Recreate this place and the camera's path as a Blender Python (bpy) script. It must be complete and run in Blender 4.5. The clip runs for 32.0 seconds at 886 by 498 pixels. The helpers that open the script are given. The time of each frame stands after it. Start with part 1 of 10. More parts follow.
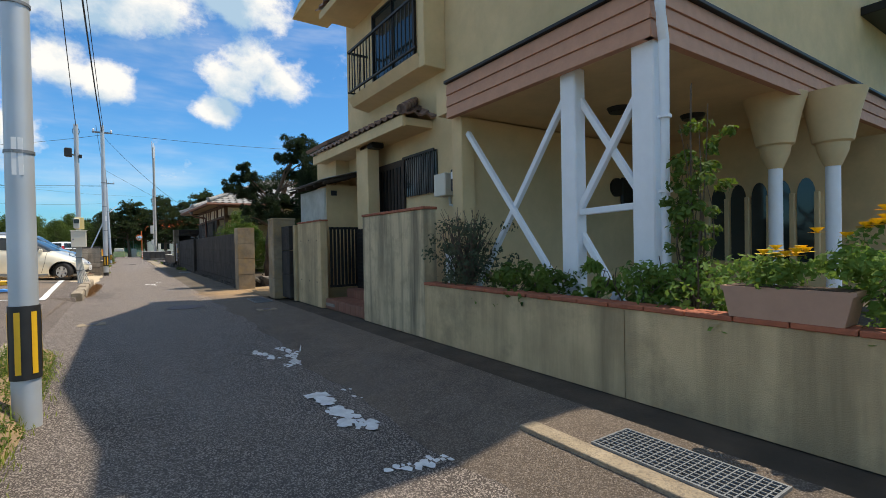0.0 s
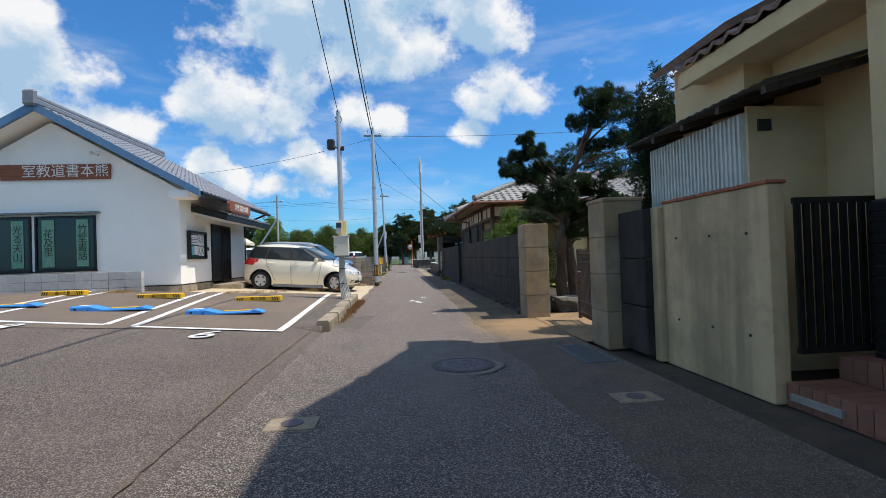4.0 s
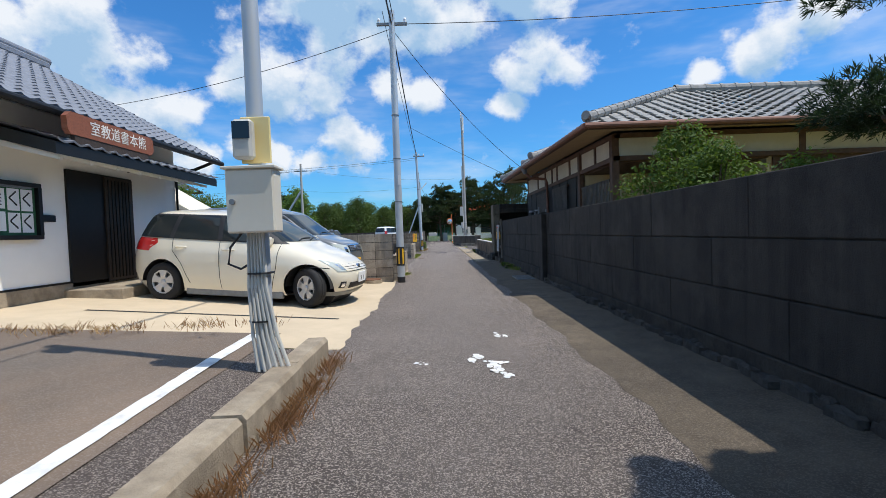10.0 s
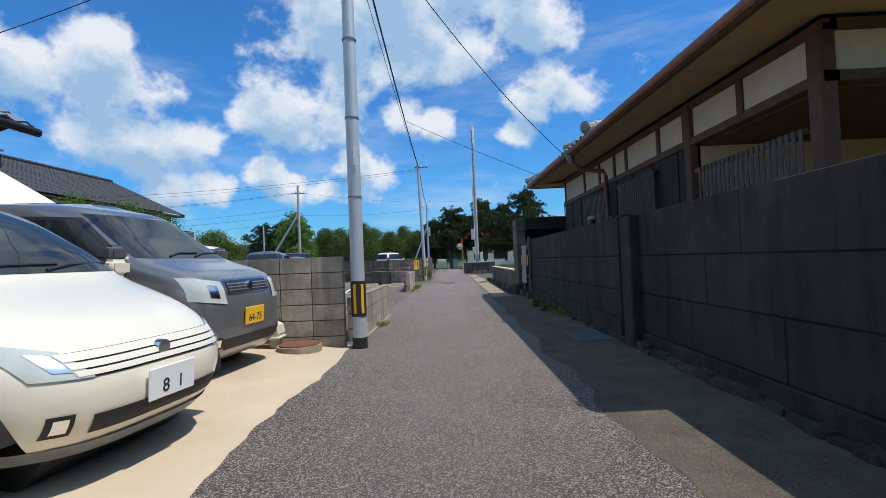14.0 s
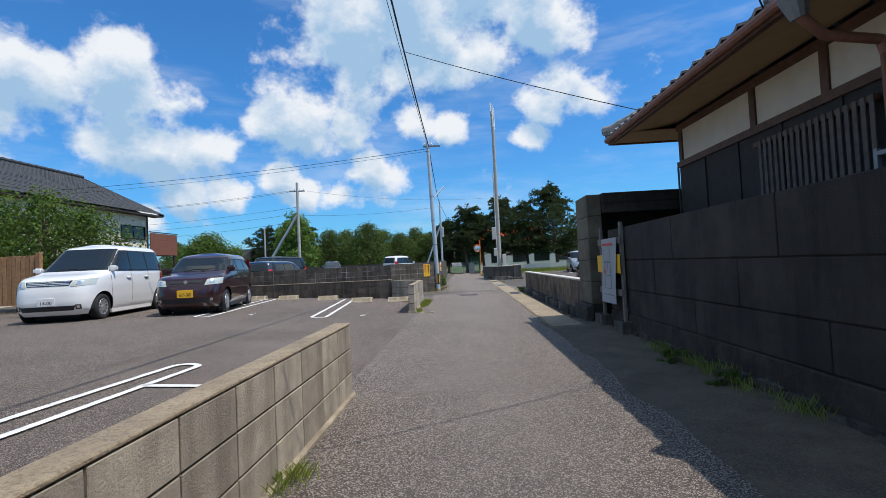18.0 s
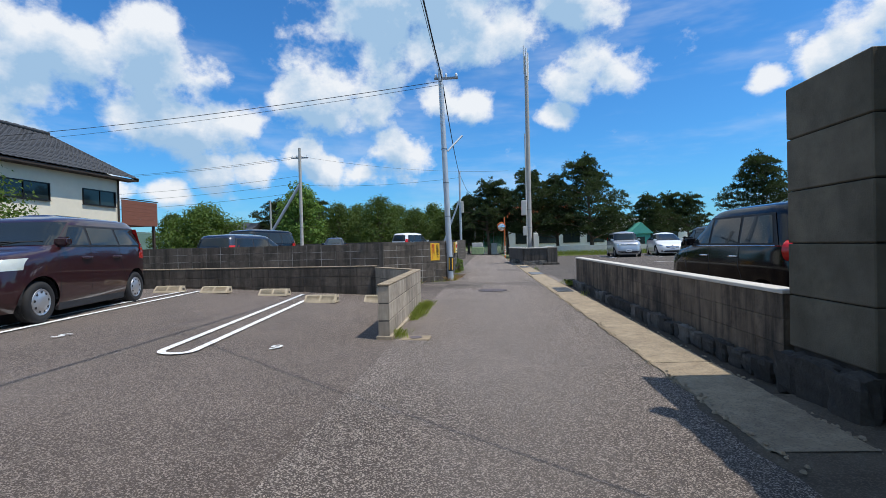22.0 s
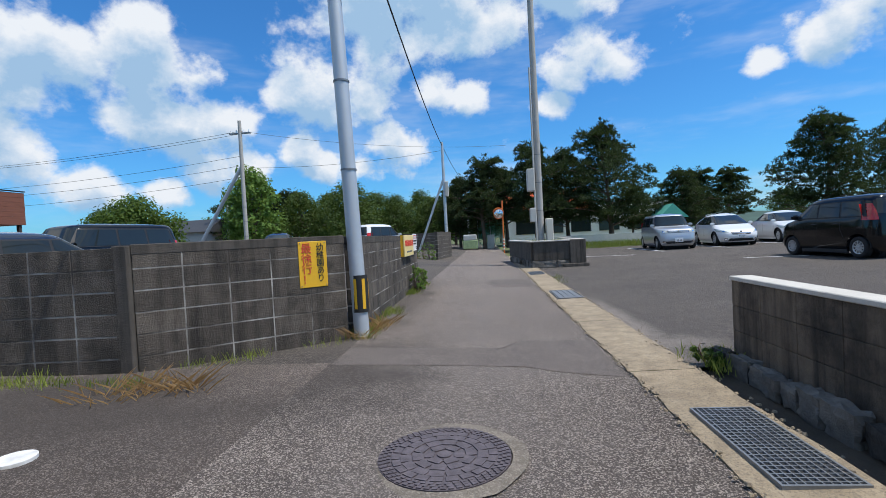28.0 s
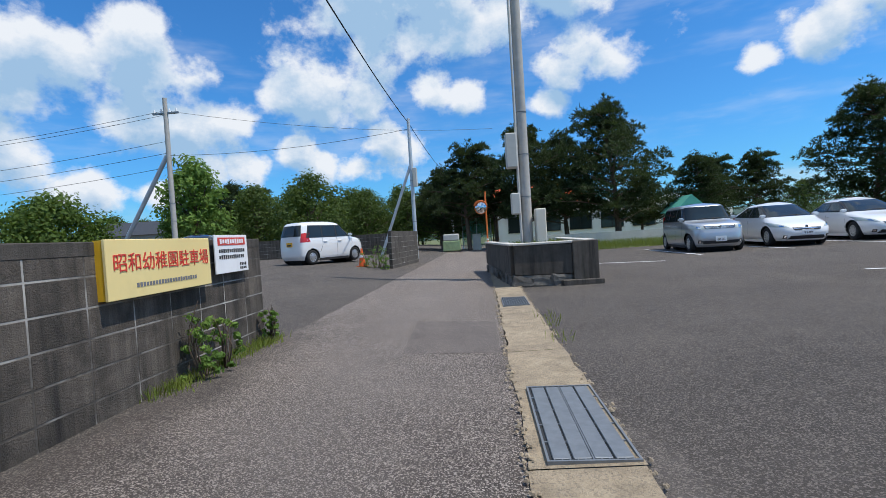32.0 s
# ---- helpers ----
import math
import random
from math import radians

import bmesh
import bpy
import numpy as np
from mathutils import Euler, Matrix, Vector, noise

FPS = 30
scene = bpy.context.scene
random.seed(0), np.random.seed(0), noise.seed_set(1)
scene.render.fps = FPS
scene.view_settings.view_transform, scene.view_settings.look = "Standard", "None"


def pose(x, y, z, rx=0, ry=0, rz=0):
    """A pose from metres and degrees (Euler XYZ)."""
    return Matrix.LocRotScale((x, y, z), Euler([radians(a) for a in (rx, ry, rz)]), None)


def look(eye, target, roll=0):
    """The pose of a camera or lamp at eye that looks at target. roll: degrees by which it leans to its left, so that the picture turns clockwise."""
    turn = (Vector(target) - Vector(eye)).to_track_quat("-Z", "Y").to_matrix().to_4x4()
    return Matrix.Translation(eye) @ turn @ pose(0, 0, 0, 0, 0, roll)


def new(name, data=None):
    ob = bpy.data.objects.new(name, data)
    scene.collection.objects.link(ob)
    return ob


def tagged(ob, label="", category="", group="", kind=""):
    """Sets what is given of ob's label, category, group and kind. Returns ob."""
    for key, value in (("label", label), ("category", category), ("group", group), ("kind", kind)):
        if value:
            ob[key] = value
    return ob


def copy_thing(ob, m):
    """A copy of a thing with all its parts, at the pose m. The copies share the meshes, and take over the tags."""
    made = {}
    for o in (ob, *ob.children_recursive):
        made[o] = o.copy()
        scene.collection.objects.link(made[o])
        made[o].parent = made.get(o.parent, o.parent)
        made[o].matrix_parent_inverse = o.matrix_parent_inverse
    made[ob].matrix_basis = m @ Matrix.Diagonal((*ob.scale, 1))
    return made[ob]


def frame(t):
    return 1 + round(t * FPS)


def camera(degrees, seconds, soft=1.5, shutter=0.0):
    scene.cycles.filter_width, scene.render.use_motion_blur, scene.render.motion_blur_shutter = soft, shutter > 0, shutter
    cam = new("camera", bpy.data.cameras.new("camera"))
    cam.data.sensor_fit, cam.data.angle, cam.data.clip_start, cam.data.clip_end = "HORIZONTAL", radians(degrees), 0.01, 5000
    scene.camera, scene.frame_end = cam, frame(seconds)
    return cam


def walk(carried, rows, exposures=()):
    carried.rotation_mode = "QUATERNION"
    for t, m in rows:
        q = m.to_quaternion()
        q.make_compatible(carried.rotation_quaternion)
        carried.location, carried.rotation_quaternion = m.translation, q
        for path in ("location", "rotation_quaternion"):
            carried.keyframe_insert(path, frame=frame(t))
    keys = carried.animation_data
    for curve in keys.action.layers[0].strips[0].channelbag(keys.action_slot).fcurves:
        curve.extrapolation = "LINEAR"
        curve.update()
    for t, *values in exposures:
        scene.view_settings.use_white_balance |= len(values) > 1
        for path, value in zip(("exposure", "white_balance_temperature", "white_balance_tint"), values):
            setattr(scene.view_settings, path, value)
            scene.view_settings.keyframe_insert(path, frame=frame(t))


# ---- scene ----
cam = camera(86.5, 32.0, 0.85)
PATH = [
    (0, (-0.119, -0.551, 1.126), (1.000, 1.106, 1.100), -1.1),
    (0.5, (0.195, 0.036, 1.114), (0.934, 1.895, 1.095), -0.9),
    (1, (0.352, 0.759, 1.124), (0.757, 2.717, 1.127), -1.3),
    (1.5, (0.460, 1.490, 1.099), (0.795, 3.461, 1.126), -1.2),
    (2, (0.436, 2.182, 1.119), (0.724, 4.161, 1.153), -1.2),
    (2.5, (0.409, 2.861, 1.115), (0.663, 4.845, 1.151), -1.3),
    (3, (0.257, 3.505, 1.135), (0.475, 5.493, 1.169), -1.4),
    (3.5, (0.223, 4.161, 1.128), (0.421, 6.152, 1.159), -1.7),
    (5.5, (0.214, 6.773, 1.107), (0.295, 8.771, 1.134), -1.7),
    (6, (0.146, 7.419, 1.099), (0.202, 9.418, 1.123), -1.6),
    (6.5, (0.143, 8.056, 1.109), (0.191, 10.055, 1.124), -1.6),
    (7, (0.100, 8.694, 1.106), (0.138, 10.694, 1.101), -1.5),
    (7.5, (0.136, 9.348, 1.122), (0.177, 11.348, 1.100), -1.6),
    (8, (0.122, 9.990, 1.135), (0.156, 11.989, 1.104), -1.5),
    (8.5, (0.125, 10.632, 1.127), (0.160, 12.630, 1.091), -1.7),
    (9, (0.132, 11.283, 1.158), (0.149, 13.283, 1.107), -1.8),
    (9.5, (0.151, 11.950, 1.160), (0.165, 13.950, 1.091), -1.9),
    (10, (0.144, 12.655, 1.154), (0.156, 14.654, 1.085), -2.0),
    (10.5, (0.172, 13.344, 1.153), (0.184, 15.343, 1.086), -2.0),
    (11, (0.141, 13.991, 1.199), (0.163, 15.990, 1.130), -1.7),
    (11.5, (0.193, 14.590, 1.125), (0.215, 16.589, 1.089), -1.6),
    (12, (0.264, 15.224, 1.098), (0.278, 17.225, 1.112), -1.6),
    (12.5, (0.312, 15.870, 1.120), (0.319, 17.869, 1.156), -1.7),
    (13, (0.356, 16.487, 1.122), (0.348, 18.487, 1.173), -1.7),
    (13.5, (0.387, 17.159, 1.112), (0.371, 19.158, 1.161), -2.0),
    (14, (0.389, 17.811, 1.072), (0.356, 19.811, 1.120), -2.4),
    (14.5, (0.304, 18.485, 1.078), (0.266, 20.484, 1.129), -2.7),
    (16.5, (0.225, 21.133, 1.110), (0.151, 23.131, 1.158), -3.4),
    (17, (0.233, 21.820, 1.114), (0.154, 23.818, 1.162), -3.2),
    (17.5, (0.190, 22.525, 1.109), (0.103, 24.523, 1.160), -3.2),
    (18, (0.135, 23.206, 1.097), (0.045, 25.203, 1.163), -2.8),
    (18.5, (0.058, 23.946, 1.148), (-0.037, 25.943, 1.219), -2.1),
    (19, (0.004, 24.625, 1.180), (-0.097, 26.621, 1.252), -1.7),
    (19.5, (-0.002, 25.300, 1.195), (-0.113, 27.297, 1.260), -1.4),
    (20, (0.060, 25.908, 1.139), (-0.061, 27.904, 1.186), -1.4),
    (20.5, (0.068, 26.598, 1.123), (-0.063, 28.594, 1.158), -1.0),
    (21, (0.108, 27.263, 1.106), (-0.039, 29.258, 1.121), -0.9),
    (21.5, (0.050, 27.965, 1.110), (-0.118, 29.958, 1.105), -1.2),
    (22, (0.057, 28.638, 1.101), (-0.125, 30.630, 1.083), -1.4),
    (22.5, (-0.042, 29.358, 1.115), (-0.243, 31.348, 1.087), -1.5),
    (23, (-0.051, 30.017, 1.127), (-0.272, 32.004, 1.092), -1.9),
    (23.5, (-0.129, 30.718, 1.146), (-0.365, 32.703, 1.106), -2.2),
    (24, (-0.117, 31.414, 1.162), (-0.356, 33.400, 1.126), -2.6),
    (24.5, (-0.150, 32.128, 1.166), (-0.383, 34.114, 1.132), -2.6),
    (25, (-0.109, 32.799, 1.166), (-0.324, 34.787, 1.134), -2.9),
    (25.5, (-0.092, 33.499, 1.160), (-0.301, 35.488, 1.131), -3.1),
    (27.5, (0.278, 36.616, 1.137), (0.083, 38.606, 1.092), -3.1),
    (28, (0.454, 37.336, 1.117), (0.272, 39.327, 1.068), -3.0),
    (28.5, (0.639, 38.088, 1.129), (0.469, 40.080, 1.077), -2.8),
    (29, (0.799, 38.855, 1.139), (0.659, 40.849, 1.079), -2.8),
    (29.5, (0.995, 39.532, 1.116), (0.869, 41.526, 1.056), -2.9),
    (30, (1.110, 40.244, 1.121), (0.985, 42.239, 1.067), -2.9),
    (30.5, (1.209, 40.934, 1.119), (1.069, 42.928, 1.066), -2.9),
    (31, (1.275, 41.688, 1.104), (1.131, 43.682, 1.048), -3.2),
    (31.5, (1.376, 42.413, 1.085), (1.214, 44.405, 1.030), -3.4),
    (32, (1.383, 43.199, 1.080), (1.210, 45.190, 1.028), -3.6),
]
SUN_TO = Vector((1.42, -0.34, 3.1)).normalized()
walk(cam, [(t, look(eye, target, roll)) for t, eye, target, roll in PATH], [(0.0, 0.10, 7150, 10), (1.2, 0.12, 7150, 10), (2.4, -0.02, 6600, 10), (7.0, -0.06, 6500, 10), (10.0, -0.08, 6200, 10), (13.0, -0.2, 6050, 10), (17.0, -0.1, 6300, 10), (32.0, -0.12, 6200, 10)])


# ---- world and sun ----
def node(tree, kind, **values):
    n = tree.nodes.new(kind)
    for key, value in values.items():
        if key in n.inputs:
            n.inputs[key].default_value = value
    return n


def make_world():
    world = bpy.data.worlds.new("sky")
    scene.world = world
    world.use_nodes = True
    tree = world.node_tree
    link = tree.links.new
    back = tree.nodes["Background"]
    sky = tree.nodes.new("ShaderNodeTexSky")
    sky.sky_type, sky.sun_disc = "NISHITA", False
    sky.sun_elevation = math.asin(SUN_TO.z)
    sky.sun_rotation = math.atan2(SUN_TO.x, SUN_TO.y)
    sky.air_density, sky.dust_density, sky.ozone_density = 1.1, 0.6, 3.0
    coord = tree.nodes.new("ShaderNodeTexCoord")

    def maths(op, a, b):
        n = tree.nodes.new("ShaderNodeMath")
        n.operation = op
        for i, v in enumerate((a, b)):
            if isinstance(v, (int, float)):
                n.inputs[i].default_value = v
            else:
                link(v, n.inputs[i])
        return n.outputs[0]

    def span(value, a, b, c, d, smooth=False):
        n = node(tree, "ShaderNodeMapRange")
        if smooth:
            n.interpolation_type = "SMOOTHSTEP"
        for key, v in zip(("From Min", "From Max", "To Min", "To Max"), (a, b, c, d)):
            n.inputs[key].default_value = v
        link(value, n.inputs["Value"])
        return n.outputs["Result"]

    def density(lift):
        """Cumulus heaps: wide low caps round a few directions, broken up by noise."""
        tall = tree.nodes.new("ShaderNodeVectorMath")
        tall.operation = "MULTIPLY_ADD"
        tall.inputs[1].default_value, tall.inputs[2].default_value = (1, 1, 1.25), (0, 0, lift)
        link(coord.outputs["Generated"], tall.inputs[0])
        total = 0.0
        for az, el, size in CLOUDS:
            d = Vector((math.sin(radians(az)) * math.cos(radians(el)), math.cos(radians(az)) * math.cos(radians(el)), 1.25 * math.sin(radians(el))))
            off = tree.nodes.new("ShaderNodeVectorMath")
            off.operation = "DISTANCE"
            off.inputs[1].default_value = d
            link(tall.outputs[0], off.inputs[0])
            total = maths("MAXIMUM", total, span(off.outputs["Value"], 0.0, size * 1.75, 0.95, 0.0))
        warp = node(tree, "ShaderNodeTexNoise", Scale=9.0, Detail=9.0, Roughness=0.60)
        link(tall.outputs[0], warp.inputs["Vector"])
        return maths("ADD", total, span(warp.outputs["Fac"], 0.25, 0.75, -0.46, 0.46))

    here, above = density(0.0), density(0.055)
    cover = span(here, 0.24, 0.62, 0.0, 1.0, True)
    # thin high veils
    veil = node(tree, "ShaderNodeTexNoise", Scale=2.2, Detail=5.0, Roughness=0.6)
    flat = tree.nodes.new("ShaderNodeVectorMath")
    flat.operation = "MULTIPLY"
    flat.inputs[1].default_value = (1.0, 1.6, 5.0)
    link(coord.outputs["Generated"], flat.inputs[0])
    link(flat.outputs[0], veil.inputs["Vector"])
    thin = span(veil.outputs["Fac"], 0.47, 0.82, 0.0, 0.46, True)
    cover = maths("MAXIMUM", cover, thin)
    # bright crests where little cloud lies above, grey-blue bellies where much does
    fine = node(tree, "ShaderNodeTexNoise", Scale=14.0, Detail=5.0, Roughness=0.55)
    link(coord.outputs["Generated"], fine.inputs["Vector"])
    depth = maths("ADD", above, span(fine.outputs["Fac"], 0.3, 0.7, -0.10, 0.10))
    tone = tree.nodes.new("ShaderNodeValToRGB")
    tone.color_ramp.elements[0].position, tone.color_ramp.elements[0].color = 0.28, (8.9, 9.1, 9.3, 1)
    tone.color_ramp.elements[1].position, tone.color_ramp.elements[1].color = 0.80, (3.7, 5.5, 7.5, 1)
    link(depth, tone.inputs["Fac"])
    deep = tree.nodes.new("ShaderNodeMix")
    deep.data_type, deep.blend_type = "RGBA", "MULTIPLY"
    deep.inputs["Factor"].default_value = 1.0
    deep.inputs["B"].default_value = SKY_TINT
    link(sky.outputs["Color"], deep.inputs["A"])
    mix = tree.nodes.new("ShaderNodeMix")
    mix.data_type = "RGBA"
    link(cover, mix.inputs["Factor"])
    link(deep.outputs["Result"], mix.inputs["A"])
    link(tone.outputs["Color"], mix.inputs["B"])
    link(mix.outputs["Result"], back.inputs["Color"])
    back.inputs["Strength"].default_value = 0.105


# heaps from (-75, 25) on lie out of view, added to whiten sky light
CLOUDS = [(-43.2, 18.8, 0.065), (-47.1, 15.7, 0.075), (-50, 14.4, 0.08), (-45.2, 19.6, 0.065), (-36.5, 20.9, 0.066), (-35.1, 17.9, 0.07), (-32.1, 17.6, 0.055), (-37.4, 12.3, 0.06), (-33.7, 12.9, 0.07),
          (-29.2, 14.0, 0.066), (-22.3, 16.8, 0.054), (-18.4, 17.3, 0.096), (-13.8, 16.3, 0.066), (-10.7, 11.5, 0.060), (-31.2, 8.4, 0.046), (-27.0, 8.9, 0.040), (-21.3, 10.7, 0.038), (-18.8, 9.2, 0.044),
          (-14.9, 8.7, 0.044), (-35.1, 6.1, 0.036), (-42.0, 7.0, 0.05), (-47.0, 9.0, 0.06), (-4.9, 16.9, 0.055), (-1.5, 16.6, 0.044), (12.6, 19.7, 0.056), (15.4, 18.3, 0.054), (10.4, 18.0, 0.048), (8.8, 14.6, 0.032),
          (29.8, 15.5, 0.028), (35.6, 17.2, 0.066), (33.9, 16.6, 0.042), (39.0, 18.5, 0.06), (-12.6, 26.5, 0.13), (-4.4, 26.2, 0.125), (3.9, 24.2, 0.066), (10.2, 27.1, 0.08), (-6.8, 32.0, 0.15), (2.2, 31.1, 0.13),
          (-16.7, 24.5, 0.07), (-60.0, 14.0, 0.12), (-75.0, 25.0, 0.25), (70.0, 40.0, 0.26), (125.0, 30.0, 0.3), (180.0, 40.0, 0.4), (-130.0, 35.0, 0.36), (-20.0, 55.0, 0.26), (30.0, 62.0, 0.2)]
SKY_TINT = (0.45, 1.05, 1.56, 1.0)
make_world()
sun = new("sun", bpy.data.lights.new("sun", "SUN"))
sun.data.energy, sun.data.angle, sun.data.color = 4.7, radians(0.53), (1.0, 0.925, 0.81)
sun.matrix_world = look(tuple(SUN_TO * 80), (0, 0, 0))

# ---- materials ----
MATS = {}


def mat(name, color, rough=0.8, metal=0.0, vary=0.25, scale=6.0, bump=0.0, bump_scale=60.0, stain=None, stain_scale=1.2,
        stain_amount=0.5, streak=False, speck=None, speck_scale=260.0, speck_amount=0.3, coat=0.0, piece=0.0, stretch=None, stain2=None, stain2_scale=5.0, stain2_amount=0.5):
    """A surface with broad stains, fine grain, relief and, if wished, specks, streaks that run down and a change from piece to piece."""
    m = bpy.data.materials.new(name)
    m.use_nodes = True
    tree = m.node_tree
    link = tree.links.new
    bsdf = tree.nodes["Principled BSDF"]
    bsdf.inputs["Roughness"].default_value, bsdf.inputs["Metallic"].default_value = rough, metal
    bsdf.inputs["Coat Weight"].default_value = coat
    coord = tree.nodes.new("ShaderNodeTexCoord")
    geo = tree.nodes.new("ShaderNodeNewGeometry")
    where = geo.outputs["Position"]
    if stretch:
        sized = tree.nodes.new("ShaderNodeVectorMath")
        sized.operation = "MULTIPLY"
        sized.inputs[1].default_value = stretch
        link(where, sized.inputs[0])
        where = sized.outputs[0]
    grain = node(tree, "ShaderNodeTexNoise", Scale=scale, Detail=8.0, Roughness=0.65)
    link(where, grain.inputs["Vector"])
    ramp = tree.nodes.new("ShaderNodeValToRGB")
    lo, hi = [max(0.0, c * (1 - vary)) for c in color], [min(1.0, c * (1 + vary)) for c in color]
    ramp.color_ramp.elements[0].position, ramp.color_ramp.elements[0].color = 0.3, (*lo, 1)
    ramp.color_ramp.elements[1].position, ramp.color_ramp.elements[1].color = 0.7, (*hi, 1)
    link(grain.outputs["Fac"], ramp.inputs["Fac"])
    out = ramp.outputs["Color"]

    def blend(factor, color_b, mode="MIX"):
        mix = tree.nodes.new("ShaderNodeMix")
        mix.data_type, mix.blend_type = "RGBA", mode
        link(factor, mix.inputs["Factor"])
        link(out, mix.inputs["A"])
        mix.inputs["B"].default_value = (*color_b, 1)
        return mix.outputs["Result"]

    def band(socket, lo_, hi_, amount):
        r = node(tree, "ShaderNodeMapRange")
        r.inputs["From Min"].default_value, r.inputs["From Max"].default_value = lo_, hi_
        r.inputs["To Max"].default_value = amount
        link(socket, r.inputs["Value"])
        return r.outputs["Result"]

    if stain:
        spot = node(tree, "ShaderNodeTexNoise", Scale=stain_scale, Detail=6.0, Roughness=0.6)
        if streak:
            long = tree.nodes.new("ShaderNodeVectorMath")
            long.operation = "MULTIPLY"
            long.inputs[1].default_value = (4.4, 4.4, 0.38)
            link(geo.outputs["Position"], long.inputs[0])
            link(long.outputs[0], spot.inputs["Vector"])
        else:
            link(where, spot.inputs["Vector"])
        out = blend(band(spot.outputs["Fac"], 0.42, 0.72, stain_amount), stain)
    if stain2:
        spot2 = node(tree, "ShaderNodeTexNoise", Scale=stain2_scale, Detail=7.0, Roughness=0.7)
        link(where, spot2.inputs["Vector"])
        out = blend(band(spot2.outputs["Fac"], 0.48, 0.66, stain2_amount), stain2)
    if speck:
        dots = node(tree, "ShaderNodeTexVoronoi", Scale=speck_scale)
        link(where, dots.inputs["Vector"])
        tint = tree.nodes.new("ShaderNodeSeparateColor")
        link(dots.outputs["Color"], tint.inputs[0])
        out = blend(band(tint.outputs[0], 0.55, 0.95, speck_amount), speck)
    if piece:
        info = tree.nodes.new("ShaderNodeObjectInfo")
        var = node(tree, "ShaderNodeHueSaturation")
        link(band(info.outputs["Random"], 0.0, 1.0, 2 * piece), var.inputs["Value"])
        shift = tree.nodes.new("ShaderNodeMath")
        shift.operation = "ADD"
        shift.inputs[1].default_value = 1.0 - piece
        link(band(info.outputs["Random"], 0.0, 1.0, 2 * piece), shift.inputs[0])
        link(shift.outputs[0], var.inputs["Value"])
        link(out, var.inputs["Color"])
        out = var.outputs["Color"]
    link(out, bsdf.inputs["Base Color"])
    if bump:
        rel = node(tree, "ShaderNodeTexNoise", Scale=bump_scale, Detail=5.0, Roughness=0.7)
        link(where, rel.inputs["Vector"])
        bmp = node(tree, "ShaderNodeBump", Strength=min(1.0, bump), Distance=0.02)
        link(rel.outputs["Fac"], bmp.inputs["Height"])
        link(bmp.outputs["Normal"], bsdf.inputs["Normal"])
    MATS[name] = m
    return m


def glass(name, color, rough=0.03, alpha=1.0):
    m = mat(name, color, rough=rough, vary=0.1, scale=1.0)
    b = m.node_tree.nodes["Principled BSDF"]
    b.inputs["IOR"].default_value = 1.5
    if alpha < 1:
        b.inputs["Alpha"].default_value = alpha
    return m


def leafy(name, dark, light, scale=9.0):
    m = mat(name, dark, rough=0.82, vary=0.3, scale=scale, stain=light, stain_scale=3.0, stain_amount=0.9)
    tree = m.node_tree
    b = tree.nodes["Principled BSDF"]
    through_ = tree.nodes.new("ShaderNodeBsdfTranslucent")
    through_.inputs["Color"].default_value = (*[min(1, c * 1.5) for c in light], 1)
    mix = tree.nodes.new("ShaderNodeMixShader")
    mix.inputs[0].default_value = 0.25
    tree.links.new(b.outputs[0], mix.inputs[1])
    tree.links.new(through_.outputs[0], mix.inputs[2])
    tree.links.new(mix.outputs[0], tree.nodes["Material Output"].inputs["Surface"])
    return m


mat("asphalt", (0.100, 0.081, 0.069), 0.9, vary=0.35, scale=1.6, bump=1.0, bump_scale=90.0, stain=(0.064, 0.049, 0.040), stain_scale=0.5,
    stain_amount=0.85, speck=(0.70, 0.60, 0.52), speck_scale=155.0, speck_amount=0.66, stain2=(0.026, 0.021, 0.018), stain2_scale=66.0, stain2_amount=0.7)
mat("asphalt_lot", (0.098, 0.077, 0.065), 0.92, vary=0.3, scale=1.1, bump=0.8, bump_scale=90.0, stain=(0.062, 0.047, 0.039), stain_scale=0.4,
    stain_amount=0.9, speck=(0.50, 0.42, 0.36), speck_scale=155.0, speck_amount=0.55, stain2=(0.038, 0.030, 0.025), stain2_scale=68.0, stain2_amount=0.5)
mat("asphalt_dark", (0.050, 0.042, 0.036), 0.92, vary=0.35, scale=0.8, bump=0.9, bump_scale=80.0, stain=(0.080, 0.067, 0.057), stain_scale=0.35, stain_amount=0.6, speck=(0.34, 0.29, 0.25), speck_scale=130.0, speck_amount=0.5,
    stain2=(0.11, 0.094, 0.08), stain2_scale=1.1, stain2_amount=0.3)
mat("asphalt_brown", (0.165, 0.120, 0.086), 0.92, vary=0.25, scale=0.9, bump=0.3, bump_scale=120.0, stain=(0.12, 0.105, 0.09), stain_scale=0.5,
    stain_amount=0.75, speck=(0.3, 0.26, 0.22), speck_scale=130.0, speck_amount=0.35)
mat("asphalt_patch", (0.088, 0.073, 0.065), 0.93, vary=0.25, scale=3.0, bump=0.6, bump_scale=110.0, stain=(0.12, 0.10, 0.088), stain_scale=1.6, stain_amount=0.7, speck=(0.42, 0.36, 0.32), speck_scale=170.0, speck_amount=0.48)
mat("gutter_concrete", (0.345, 0.275, 0.185), 0.92, vary=0.3, scale=6.0, bump=0.8, bump_scale=55.0, stain=(0.21, 0.165, 0.115), stain_scale=1.4,
    stain_amount=0.7, speck=(0.14, 0.115, 0.09), speck_scale=95.0, speck_amount=0.5, stain2=(0.42, 0.345, 0.24), stain2_scale=9.0, stain2_amount=0.5)
